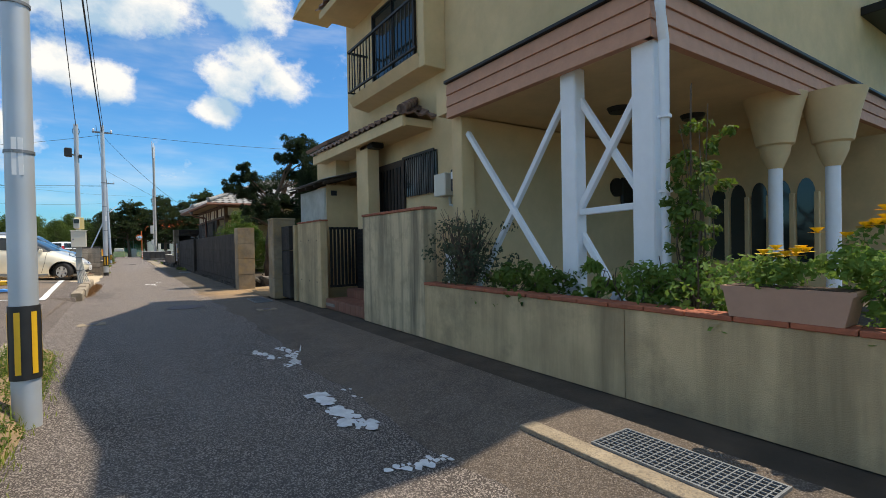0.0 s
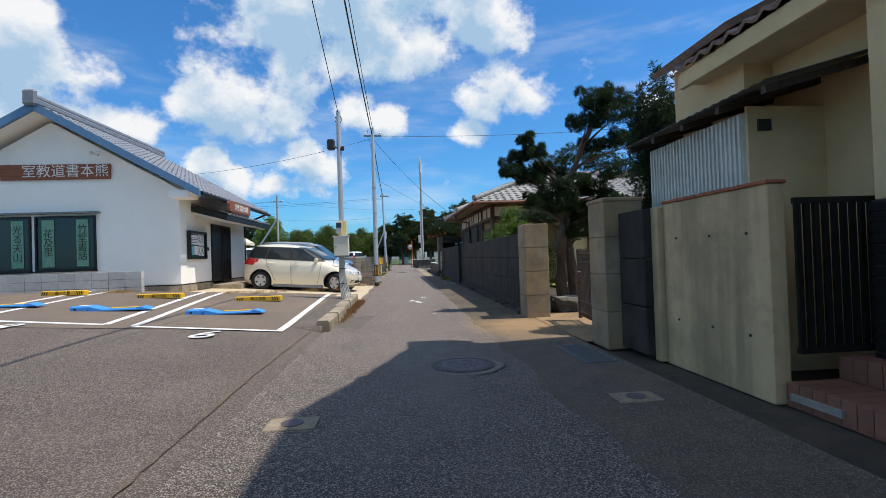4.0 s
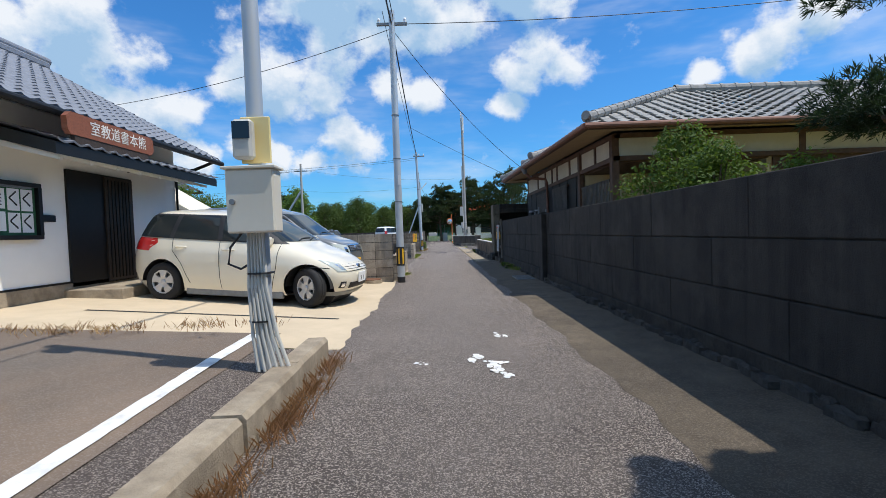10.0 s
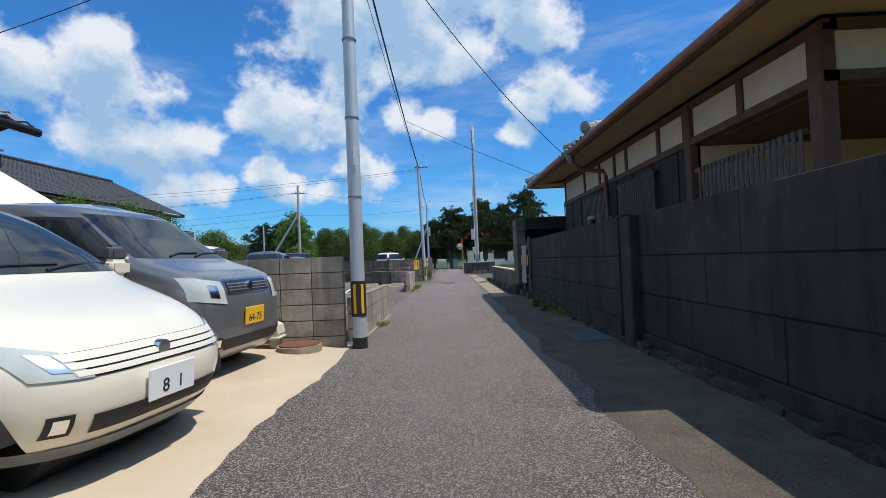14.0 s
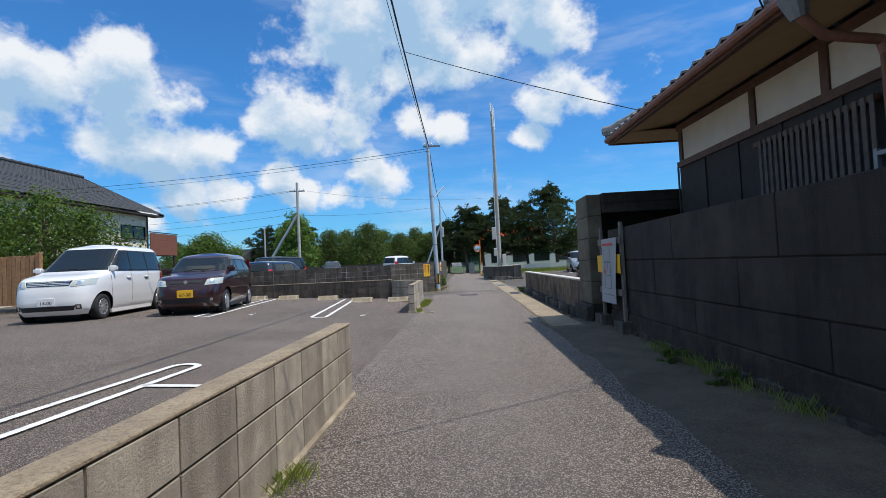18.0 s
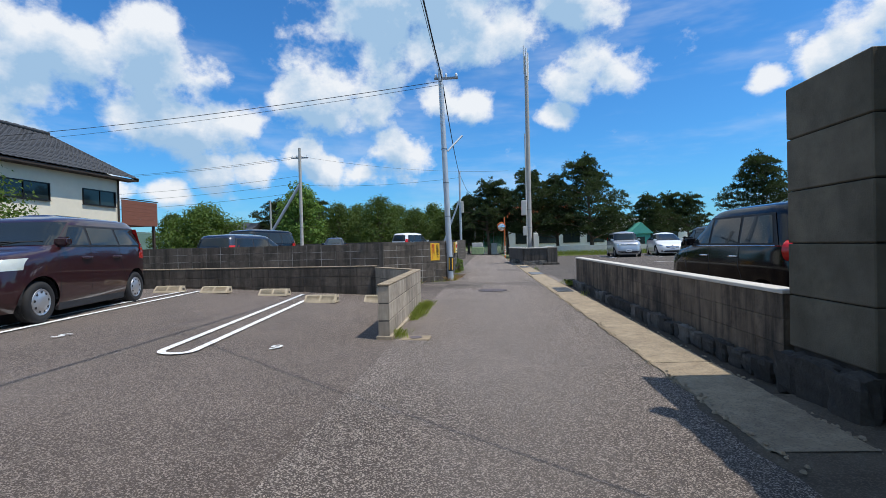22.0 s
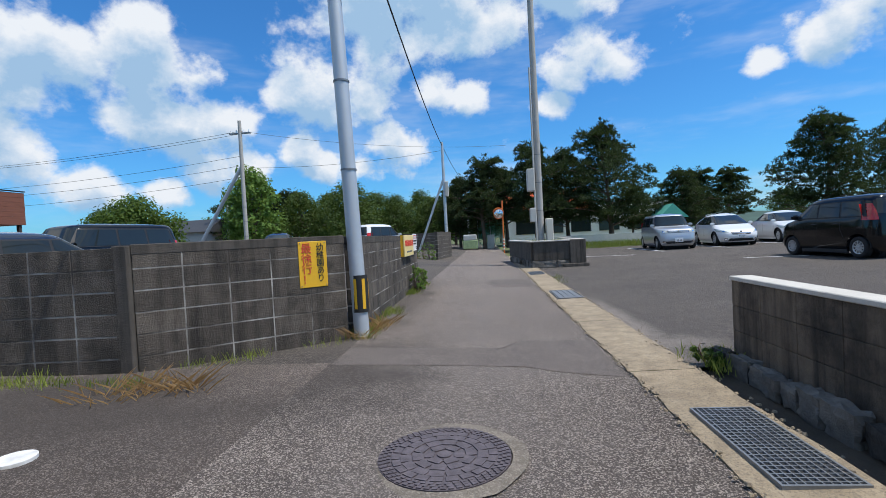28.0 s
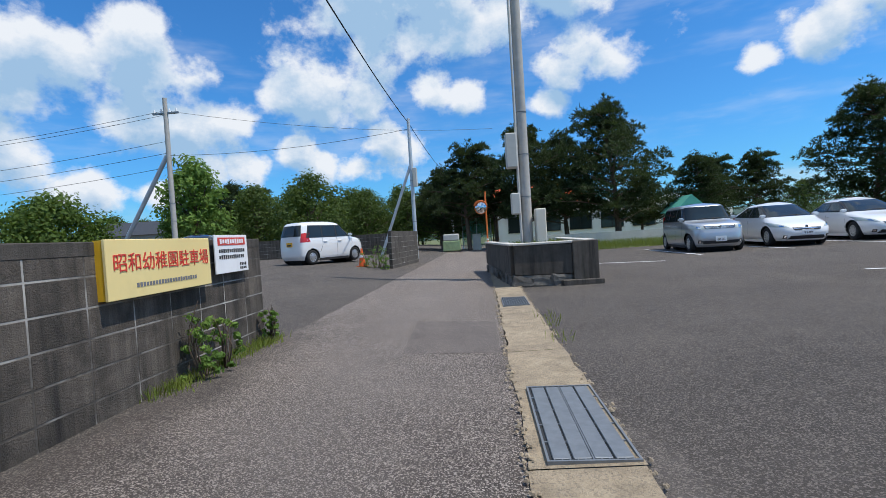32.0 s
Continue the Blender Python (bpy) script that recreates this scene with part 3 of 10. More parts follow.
# ---- mesh helpers ----
class Mesh:
    """Collects corners and faces, then links them as one object."""

    def __init__(self):
        self.v, self.f = [], []

    def add(self, verts, faces):
        n = len(self.v)
        self.v.extend(tuple(p) for p in verts)
        self.f.extend(tuple(i + n for i in face) for face in faces)
        return self

    def quad(self, a, b, c, d):
        return self.add((a, b, c, d), ((0, 1, 2, 3),))

    def box(self, x0, y0, z0, x1, y1, z1, c=0.0):
        if c <= 0:
            v = [(x, y, z) for z in (z0, z1) for y in (y0, y1) for x in (x0, x1)]
            return self.add(v, ((0, 2, 3, 1), (4, 5, 7, 6), (0, 1, 5, 4), (2, 6, 7, 3), (0, 4, 6, 2), (1, 3, 7, 5)))
        bm = bmesh.new()
        bmesh.ops.create_cube(bm, size=1.0)
        for p in bm.verts:
            p.co = Vector(((x0 + x1) / 2 + p.co.x * (x1 - x0), (y0 + y1) / 2 + p.co.y * (y1 - y0), (z0 + z1) / 2 + p.co.z * (z1 - z0)))
        bmesh.ops.bevel(bm, geom=bm.edges[:], offset=c, segments=1, affect="EDGES")
        bm.verts.index_update()
        self.add([p.co[:] for p in bm.verts], [tuple(p.index for p in f.verts) for f in bm.faces])
        bm.free()
        return self

    def tube(self, points, radii, n=8, caps=True):
        points = [Vector(p) for p in points]
        if isinstance(radii, (int, float)):
            radii = [radii] * len(points)
        rings = []
        for i, p in enumerate(points):
            d = (points[min(i + 1, len(points) - 1)] - points[max(i - 1, 0)]).normalized()
            side = d.cross(Vector((0, 0, 1)))
            side = Vector((1, 0, 0)) if side.length < 1e-3 else side.normalized()
            up = side.cross(d)
            rings.append([p + radii[i] * (side * math.cos(2 * math.pi * k / n) + up * math.sin(2 * math.pi * k / n)) for k in range(n)])
        faces = []
        for i in range(len(points) - 1):
            for k in range(n):
                faces.append((i * n + k, i * n + (k + 1) % n, (i + 1) * n + (k + 1) % n, (i + 1) * n + k))
        if caps:
            faces.append(tuple(reversed(range(n))))
            faces.append(tuple(range((len(points) - 1) * n, len(points) * n)))
        return self.add([p for ring in rings for p in ring], faces)

    def prism(self, outline, axis, a, b):
        """An outline of (u, v) pairs drawn out along an axis from a to b."""
        put = {"x": lambda u, v, w: (w, u, v), "y": lambda u, v, w: (u, w, v), "z": lambda u, v, w: (u, v, w)}[axis]
        n = len(outline)
        verts = [put(u, v, a) for u, v in outline] + [put(u, v, b) for u, v in outline]
        faces = [tuple(range(n)), tuple(reversed(range(n, 2 * n)))] + [(i, i + n, (i + 1) % n + n, (i + 1) % n) for i in range(n)]
        return self.add(verts, faces)

    def grid(self, xs, ys, height):
        w = len(xs)
        verts = [(x, y, height(x, y)) for y in ys for x in xs]
        faces = [(j * w + i, j * w + i + 1, (j + 1) * w + i + 1, (j + 1) * w + i) for j in range(len(ys) - 1) for i in range(w - 1)]
        return self.add(verts, faces)

    def data(self, name, material, smooth=False):
        me = bpy.data.meshes.new(name)
        me.from_pydata(self.v, [], self.f)
        bm = bmesh.new()
        bm.from_mesh(me)
        bmesh.ops.recalc_face_normals(bm, faces=bm.faces[:])
        bm.to_mesh(me)
        bm.free()
        me.materials.append(MATS[material])
        if smooth:
            me.shade_smooth()
            me.set_sharp_from_angle(angle=radians(38))
        return me

    def raw(self, name, material):
        me = bpy.data.meshes.new(name)
        me.from_pydata(self.v, [], self.f)
        me.materials.append(MATS[material])
        return me


def part(name, m, material, parent=None, label="", smooth=False, raw=False):
    ob = new(name, m.raw(name, material) if raw else m.data(name, material, smooth))
    if parent:
        ob.parent = parent
    return tagged(ob, label)


def thing(name, label, category, group="", kind="", at=None, turn=0.0):
    ob = new(name)
    if at:
        ob.matrix_basis = pose(*at, 0, 0, turn)
    ob.empty_display_size = 0.2
    return tagged(ob, label, category, group, kind)


def structure(name, m, material, label, category="", smooth=False):
    return tagged(part(name, m, material, None, "", smooth), label, category or name.replace("_", " "), "", "structure")


def piece(name, data, at, parent, turn=0.0):
    ob = new(name, data)
    ob.parent = parent
    ob.matrix_basis = pose(*at, 0, 0, turn)
    return ob


def steps(a, b, size):
    n = max(1, round(abs(b - a) / size))
    return [a + (b - a) * i / n for i in range(n + 1)]


def clamp(v, a=0.0, b=1.0):
    return max(a, min(b, v))


def words(text, size, material, parent, at, rot, name="lettering", upright=False, depth=0.002):
    """Lettering as a thin mesh, centred on its place; rot: degrees for pose()."""
    curve = bpy.data.curves.new("text", "FONT")
    curve.body = "\n".join(text) if upright else text
    curve.size, curve.align_x, curve.align_y, curve.extrude = size, "CENTER", "CENTER", depth
    curve.space_line = 0.95
    tmp = bpy.data.objects.new("text", curve)
    scene.collection.objects.link(tmp)
    me = bpy.data.meshes.new_from_object(tmp)
    bpy.data.objects.remove(tmp)
    me.materials.clear()
    me.materials.append(MATS[material])
    ob = new(name, me)
    ob.parent = parent
    ob.matrix_basis = pose(*at, *rot)
    return ob



# ---- ground, road, lots ----
def gz(x, y):
    """Height of the made ground: the lane falls a little to its gutter, the lots beside it rise."""
    if x < -1.0:
        far = min(-1.0 - x, 6.5)
        if y < 17.3:
            near = 1.0 if y > 12.05 else clamp(far / 0.45)
            return 0.03 + 0.055 * far * clamp((y - 3) / 8) + (0.09 * clamp((y - 8) / 3.5) + 0.07 * clamp((y - 12) / 4)) * near
        if y < 24.0:
            return 0.03 + 0.072 * min(far, 4.6)
        if y < 41.0:
            return 0.03 + 0.047 * min(far, 5.0)
        return 0.03 + 0.075 * min(far, 4.5) * clamp((y - 44.0) / 10.0)
    if x < 1.56:
        u = clamp((6.4 - y) / 2.0)
        return 0.03 - 0.028 * (x + 1.0) - 0.10 * u * u * (3 - 2 * u)
    if x < 2.2 or y < 41.5:
        return -0.04
    return -0.04 + 0.012 * min(x - 2.2, 12.0)


def sheet(name, material, x0, x1, y0, y1, lift, label, category, size=1.0):
    m = Mesh().grid(steps(x0, x1, size), steps(y0, y1, size), lambda x, y: gz(x, y) + lift)
    return structure(name, m, material, label, category)


def patch(name, material, outline, lift, parent=None, label="", category="", kind=""):
    """A flat piece laid on the made ground; outline: (x, y) pairs, convex, cut into strips along y so it follows the ground."""
    m = Mesh()
    pts = [Vector((x, y, gz(x, y) + lift)) for x, y in outline]
    mid = sum(pts, Vector()) / len(pts)
    mid.z = gz(mid.x, mid.y) + lift
    for i, p in enumerate(pts):
        q = pts[(i + 1) % len(pts)]
        m.add((p, q, mid), ((0, 1, 2),))
    ob = part(name, m, material, parent)
    return tagged(ob, label, category, "", kind)


m = Mesh().grid([-900, -300, -120, -60, -30, -10, 10, 30, 60, 120, 300, 900], [-900, -300, -60, -20, 0, 20, 40, 60, 90, 130, 300, 900], lambda x, y: -0.35)
structure("ground", m, "grass_ground", "rough grassy ground reaching to the horizon", "ground")
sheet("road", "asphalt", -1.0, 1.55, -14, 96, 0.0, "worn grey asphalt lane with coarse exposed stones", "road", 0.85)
m = Mesh().grid(steps(-22, -2.2, 1.2)[:-1] + [-2.2, -1.8, -1.45, -1.2, -1.001], steps(-14, 2, 2.0)[:-1] + steps(2, 12.0, 0.5) + [12.06] + steps(12.5, 17.3, 0.6), lambda x, y: gz(x, y) - 0.004)
structure("lot_1", m, "asphalt_lot", "grey asphalt car park beside the lane with white bay lines", "car park")
sheet("lot_brown", "asphalt_brown", -13, -1.45, 11.7, 17.28, 0.003, "brownish asphalt surface of the marked parking bays", "car park", 0.8)
pad_xs = steps(-9.0, -1.0, 0.8)
m = Mesh()
ys = steps(17.3, 23.9, 0.11)
for y0, y1 in zip(ys, ys[1:]):
    ends = [-0.90 + 0.035 * math.sin(2.3 * q) + 0.045 * noise.noise(Vector((0.0, 3.1 * q, 0.0))) + 0.03 * noise.noise(Vector((5.0, 11.0 * q, 0.0))) for q in (y0, y1)]
    row0, row1 = pad_xs + [ends[0]], pad_xs + [ends[1]]
    for i in range(len(pad_xs)):
        m.quad(*[(px, py, gz(px, py) + 0.005) for px, py in ((row0[i], y0), (row0[i + 1], y0), (row1[i + 1], y1), (row1[i], y1))])
structure("pad", m, "pad_concrete", "pale sandy concrete forecourt in front of a white house", "forecourt")
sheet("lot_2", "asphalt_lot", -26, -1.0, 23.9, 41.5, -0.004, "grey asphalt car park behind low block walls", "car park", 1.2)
sheet("lot_3", "asphalt_dark", -40, -1.0, 41.5, 96, -0.006, "dark asphalt car park of a kindergarten", "car park", 2.0)
sheet("lot_right", "asphalt_dark", 2.06, 40, 41.3, 66, -0.004, "wide dark asphalt car park", "car park", 1.5)
sheet("lot_right_near", "asphalt_dark", 2.6, 40, 32.5, 41.3, -0.006, "dark asphalt car park behind a low wall", "car park", 1.5)
sheet("verge", "earth_dark", 2.4, 14, -14, 32.0, -0.03, "dark packed earth along the walls", "ground", 1.0)
sheet("verge_far", "earth_dark", 1.5, 14, 32.0, 41.3, -0.03, "dark packed earth beside a gutter", "ground", 1.0)
structure("drain_edging", Mesh().box(1.90, -3.0, -0.08, 2.025, 1.62, -0.019, 0.004), "gutter_concrete", "narrow sandy concrete edging beside a drain grating", "edging")
sheet("yard_sand", "sand", 2.51, 9, 10.6, 13.4, 0.022, "sandy entrance of a walled garden", "ground", 0.5)
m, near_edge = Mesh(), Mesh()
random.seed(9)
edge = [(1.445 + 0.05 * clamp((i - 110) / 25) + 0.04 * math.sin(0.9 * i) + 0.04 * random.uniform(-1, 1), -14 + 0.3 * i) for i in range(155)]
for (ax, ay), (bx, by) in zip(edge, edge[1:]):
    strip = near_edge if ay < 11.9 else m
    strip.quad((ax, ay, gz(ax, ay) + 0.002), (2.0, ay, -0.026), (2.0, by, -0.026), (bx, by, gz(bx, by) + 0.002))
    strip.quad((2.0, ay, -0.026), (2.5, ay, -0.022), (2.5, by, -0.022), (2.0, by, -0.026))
# south of y 31 this also stands for gutter concrete in wall shade
structure("lane_edge", m, "shaded_edge", "uneven asphalt edge along garden walls, darkened for their shade", "road edge")
structure("lane_edge_dusty", near_edge, "dusty_edge", "brown dusty asphalt edge along cream walls", "road edge")
m = Mesh().grid(steps(5.3, 14, 1.0), steps(12.6, 21.4, 1.0), lambda x, y: 0.03 + 0.02 * math.sin(3 * x + y))
structure("lawn", m, "lawn_green", "sunlit garden lawn behind a wall", "lawn")

# concrete gutter strip, cast in lengths
gutter = thing("gutter", "sandy concrete gutter strip with cracked edges along the lane", "gutter", kind="structure")
y = 31.25
k = 0
while y < 60:
    run = 1.75 + 0.5 * random.random()
    w0 = 1.53 + 0.03 * random.random()
    m = Mesh()
    n = 12
    left = [(w0 + random.uniform(-0.018, 0.018), y + run * i / n) for i in range(n + 1)]
    right = [(2.06 + random.uniform(-0.014, 0.014), y + run * i / n) for i in range(n + 1)]
    left[-1] = (left[-1][0], left[-1][1] - 0.012)
    right[-1] = (right[-1][0], right[-1][1] - 0.012)
    top = -0.018
    for i in range(n):
        a, b, c, d = left[i], right[i], right[i + 1], left[i + 1]
        m.quad((*a, top - 0.012), (*b, top), (*c, top), (*d, top - 0.012))
        m.quad((*a, top - 0.012), (*d, top - 0.012), (d[0], d[1], top - 0.08), (a[0], a[1], top - 0.08))
    part("slab", m, "gutter_concrete", gutter)
    y += run
    k += 1

# broken concrete edge stones along the gutter
random.seed(31)
m = Mesh()
for i in range(1600):
    y = random.uniform(31.0, 59.5)
    x = random.choice((1.535, 2.065)) + random.gauss(0, 0.022)
    r = random.uniform(0.005, 0.017)
    z = -0.022
    n = 5
    base = [(x + r * random.uniform(0.7, 1.3) * math.cos(2 * math.pi * k / n), y + 1.3 * r * random.uniform(0.7, 1.3) * math.sin(2 * math.pi * k / n), z) for k in range(n)]
    top = [(x + 0.6 * (p[0] - x), y + 0.6 * (p[1] - y), z + r * random.uniform(0.5, 0.9)) for p in base]
    m.add(base + top, [tuple(range(n, 2 * n))] + [(k, (k + 1) % n, (k + 1) % n + n, k + n) for k in range(n)])
ob = part("gutter_rubble", m, "gutter_stone", None, raw=True)
tagged(ob, "small broken stones along the edges of a concrete gutter", "rubble", "", "stuff")


def grating(x0, x1, y0, y1, label, solid=False):
    g = thing("drain_grating", label, "drain grating", "steel drain gratings in the gutter", at=((x0 + x1) / 2, (y0 + y1) / 2, -0.024))
    w, h = (x1 - x0) / 2, (y1 - y0) / 2
    m = Mesh()
    for a, b, c, d in ((-w, -h, -w + 0.012, h), (w - 0.012, -h, w, h), (-w + 0.012, -h, w - 0.012, -h + 0.012), (-w + 0.012, h - 0.012, w - 0.012, h)):
        m.box(a, b, -0.03, c, d, 0.016)
    part("frame", m, "galvanised", g)
    n = int(2 * w / 0.034)
    data = Mesh().box(-0.003, -h + 0.012, -0.02, 0.003, h - 0.012, 0.014).data("bar", "galvanised")
    for i in range(1, n):
        piece("bar", data, (-w + 2 * w * i / n, 0, 0), g)
    n = int(2 * h / (0.036 if not solid else 0.2))
    data = Mesh().box(-w + 0.012, -0.003, -0.012, w - 0.012, 0.003, 0.0135).data("cross_bar", "galvanised")
    for i in range(1, n):
        piece("cross_bar", data, (0, -h + 2 * h * i / n, 0), g)
    if solid:
        for i in range(4):
            a = -w + 0.025 + (2 * w - 0.05) * i / 4
            part("plate", Mesh().box(a + 0.006, -h + 0.03, -0.01, a + (2 * w - 0.05) / 4 - 0.006, h - 0.03, 0.015, 0.003), "galvanised", g)
    # black sheet close under the bars, painting in the dark of the drain
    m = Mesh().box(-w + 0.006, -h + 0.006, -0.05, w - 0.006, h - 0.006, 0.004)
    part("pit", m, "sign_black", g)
    return g


for a in ((2.03, 2.36, 0.33, 1.18), (2.07, 2.40, 9.50, 10.42), (1.96, 2.38, 23.82, 24.72), (1.65, 2.01, 39.42, 40.33), (1.62, 2.06, 45.42, 46.52), (1.62, 2.02, 50.3, 51.2)):
    grating(*a, "galvanised steel grating over the roadside drain" if a[2] != 45.42 else "ribbed steel drain cover plates in the gutter", a[2] == 45.42)


def manhole(x, y, r, label):
    g = thing("manhole_cover", label, "manhole cover", at=(x, y, gz(x, y) + 0.003))
    m = Mesh()
    n = 40
    ring = [(math.cos(2 * math.pi * i / n), math.sin(2 * math.pi * i / n)) for i in range(n)]
    wob = [1 + 0.035 * noise.noise(Vector((2.2 * ring[i][0], 2.2 * ring[i][1], x))) + 0.03 * noise.noise(Vector((7 * ring[i][0], 7 * ring[i][1], y))) for i in range(n)]
    for i in range(n):
        j = (i + 1) % n
        m.quad((ring[i][0] * r * 1.02, ring[i][1] * r * 1.02, 0.006), (ring[i][0] * r * 1.25 * wob[i], ring[i][1] * r * 1.25 * wob[i], 0.0),
               (ring[j][0] * r * 1.25 * wob[j], ring[j][1] * r * 1.25 * wob[j], 0.0), (ring[j][0] * r * 1.02, ring[j][1] * r * 1.02, 0.006))
    part("collar", m, "collar_concrete", g)
    m = Mesh().tube([(0, 0, -0.04), (0, 0, 0.008)], r, 40)
    part("plate", m, "cast_iron", g)
    m = Mesh()
    for rr, k, size in ((0.22, 6, 1.3), (0.40, 10, 1.4), (0.58, 15, 1.4), (0.73, 22, 1.1), (0.84, 48, 0.45), (0.90, 52, 0.45), (0.96, 56, 0.45)):
        for i in range(k):
            a = 2 * math.pi * (i + 0.3 * (k % 3)) / k
            cx, cy = rr * r * math.cos(a), rr * r * math.sin(a)
            u, v = (math.cos(a) * 0.019 * size, math.sin(a) * 0.019 * size), (-math.sin(a) * 0.027 * size, math.cos(a) * 0.027 * size)
            m.add([(cx + s * u[0] + q * v[0], cy + s * u[1] + q * v[1], h) for h in (0.006, 0.014) for s, q in ((-1, -1), (1, -1), (1, 1), (-1, 1))],
                  ((4, 5, 6, 7), (0, 1, 5, 4), (1, 2, 6, 5), (2, 3, 7, 6), (3, 0, 4, 7)))
    part("stud_relief", m, "cast_iron", g)
    m = Mesh().tube([(0, 0, 0.006), (0, 0, 0.015)], r * 0.11, 20)
    part("boss", m, "cast_iron", g)
    return g


manhole(0.82, 9.68, 0.33, "round patterned cast-iron manhole cover in the asphalt")
manhole(0.19, 39.7, 0.34, "round patterned rust-brown manhole cover in a concrete collar")
for x, y in ((2.0, 8.35), (-0.55, 8.1), (-0.78, 34.05)):
    g = thing("valve_cover", "small round valve cover set in a concrete square", "valve cover", "valve covers in the lane", at=(x, y, gz(x, y) + (0.02 if 1.5 < x < 2.5 else 0.004)))
    part("frame", Mesh().box(-0.17, -0.12, -0.02, 0.17, 0.12, 0.004, 0.004), "gutter_concrete", g)
    part("plate", Mesh().tube([(0, 0, 0.0), (0, 0, 0.010)], 0.075, 20), "cast_iron", g)

# asphalt repairs
for i, o in enumerate((((-0.95, 12.5), (-0.45, 12.3), (-0.30, 14.0), (-0.75, 14.1)), ((0.55, 47.6), (1.48, 47.6), (1.48, 49.2), (0.45, 49.3)), ((-0.98, 41.41), (-0.38, 41.41), (0.72, 41.36), (1.0, 41.2), (1.50, 41.06), (1.50, 42.34), (1.27, 42.37), (0.77, 42.35), (0.66, 42.12), (0.54, 42.02), (-0.65, 42.05), (-0.98, 42.06)))):
    patch("asphalt_repair", "asphalt_patch", o, 0.0025 + 0.0005 * i, None, "slightly darker repaired patch of asphalt", "asphalt patch", "structure")

# painted marks
paint = thing("bay_lines", "worn white painted bay lines on the car park", "road marking", kind="structure")


def line(x0, y0, x1, y1, w=0.11, parent=None, lift=0.010):
    d = Vector((x1 - x0, y1 - y0))
    side = Vector((-d.y, d.x)).normalized() * w / 2
    n = max(1, int(d.length / 0.09))
    m = Mesh()
    edge_ = [1.0 + 0.16 * noise.noise(Vector((x0 + y0, 1.7 * i, 3.0))) + 0.10 * noise.noise(Vector((x0, 4.1 * i, 9.0))) for i in range(n + 1)]
    for i in range(n):
        a, b = Vector((x0, y0)) + d * (i / n), Vector((x0, y0)) + d * ((i + 1) / n)
        c = [a - side * edge_[i], b - side * edge_[i + 1], b + side * edge_[-1 - i - 1], a + side * edge_[-1 - i]]
        m.quad(*[(p.x, p.y, gz(p.x, p.y) + lift) for p in c])
    part("line", m, "road_paint", parent or paint)


line(-1.50, 11.55, -1.67, 17.2)
line(-1.45, 11.55, -3.6, 11.85)
line(-3.6, 11.9, -4.3, 17.2)
line(-4.05, 12.0, -4.75, 17.2)
line(-4.05, 12.0, -6.2, 12.3)
line(-6.2, 12.3, -6.9, 17.2)
line(-6.65, 12.35, -7.35, 17.2)
line(-6.65, 12.35, -9.0, 12.6)
line(-9.0, 12.6, -9.7, 17.2)
line(-1.50, 7.0, -6.5, 7.9)
line(-1.50, 7.0, -1.75, 1.5)
line(-6.5, 7.9, -6.8, 2.0)
line(-1.75, 4.2, -6.5, 4.6)
for x, y, s in ((-2.55, 7.75, "10"), (-2.36, 11.28, "9"), (-5.2, 11.75, "8")):
    words(s, 0.75, "road_paint", paint, (x, y, gz(x, y) + 0.011), (0, 0, 173), name="bay_number")
# second lot: double lines with round ends
for x in (-3.12, -5.62):
    line(x, 33.0, x - 0.55, 37.9, 0.075)
    line(x + 0.30, 33.0, x - 0.25, 37.9, 0.075)
    m = Mesh()
    for i in range(10):
        a0, a1 = math.pi + math.pi * i / 10, math.pi + math.pi * (i + 1) / 10
        pts = [(x + 0.15 + r * math.cos(a), 33.0 + r * math.sin(a)) for a, r in ((a0, 0.113), (a0, 0.188), (a1, 0.188), (a1, 0.113))]
        m.quad(*[(px, py, gz(px, py) + 0.010) for px, py in pts])
    part("line", m, "road_paint", paint)
line(-3.10, 28.2, -3.34, 24.4, 0.075)
line(-2.82, 28.2, -2.98, 24.4, 0.075)
line(-2.90, 27.42, -1.45, 27.46, 0.085)
m = Mesh()
for i in range(10):
    a0, a1 = math.pi * i / 10, math.pi * (i + 1) / 10
    pts = [(-2.96 + r * math.cos(a), 28.2 + r * math.sin(a)) for a, r in ((a0, 0.103), (a0, 0.178), (a1, 0.178), (a1, 0.103))]
    m.quad(*[(px, py, gz(px, py) + 0.010) for px, py in pts])
part("line", m, "road_paint", paint)
line(8.1, 52.15, 13.5, 50.6)
line(6.4, 56.8, 4.6, 57.6)
for x in (8.0, 10.7, 13.4, 16.1):
    line(x, 58.2, x - 0.1, 63.0)
line(12.5, 49.5, 16.0, 53.5)
# worn lettering and arrows on the lane
lane_paint = thing("lane_marks", "flaked white lettering remnants on the asphalt", "road marking", kind="structure")
random.seed(5)
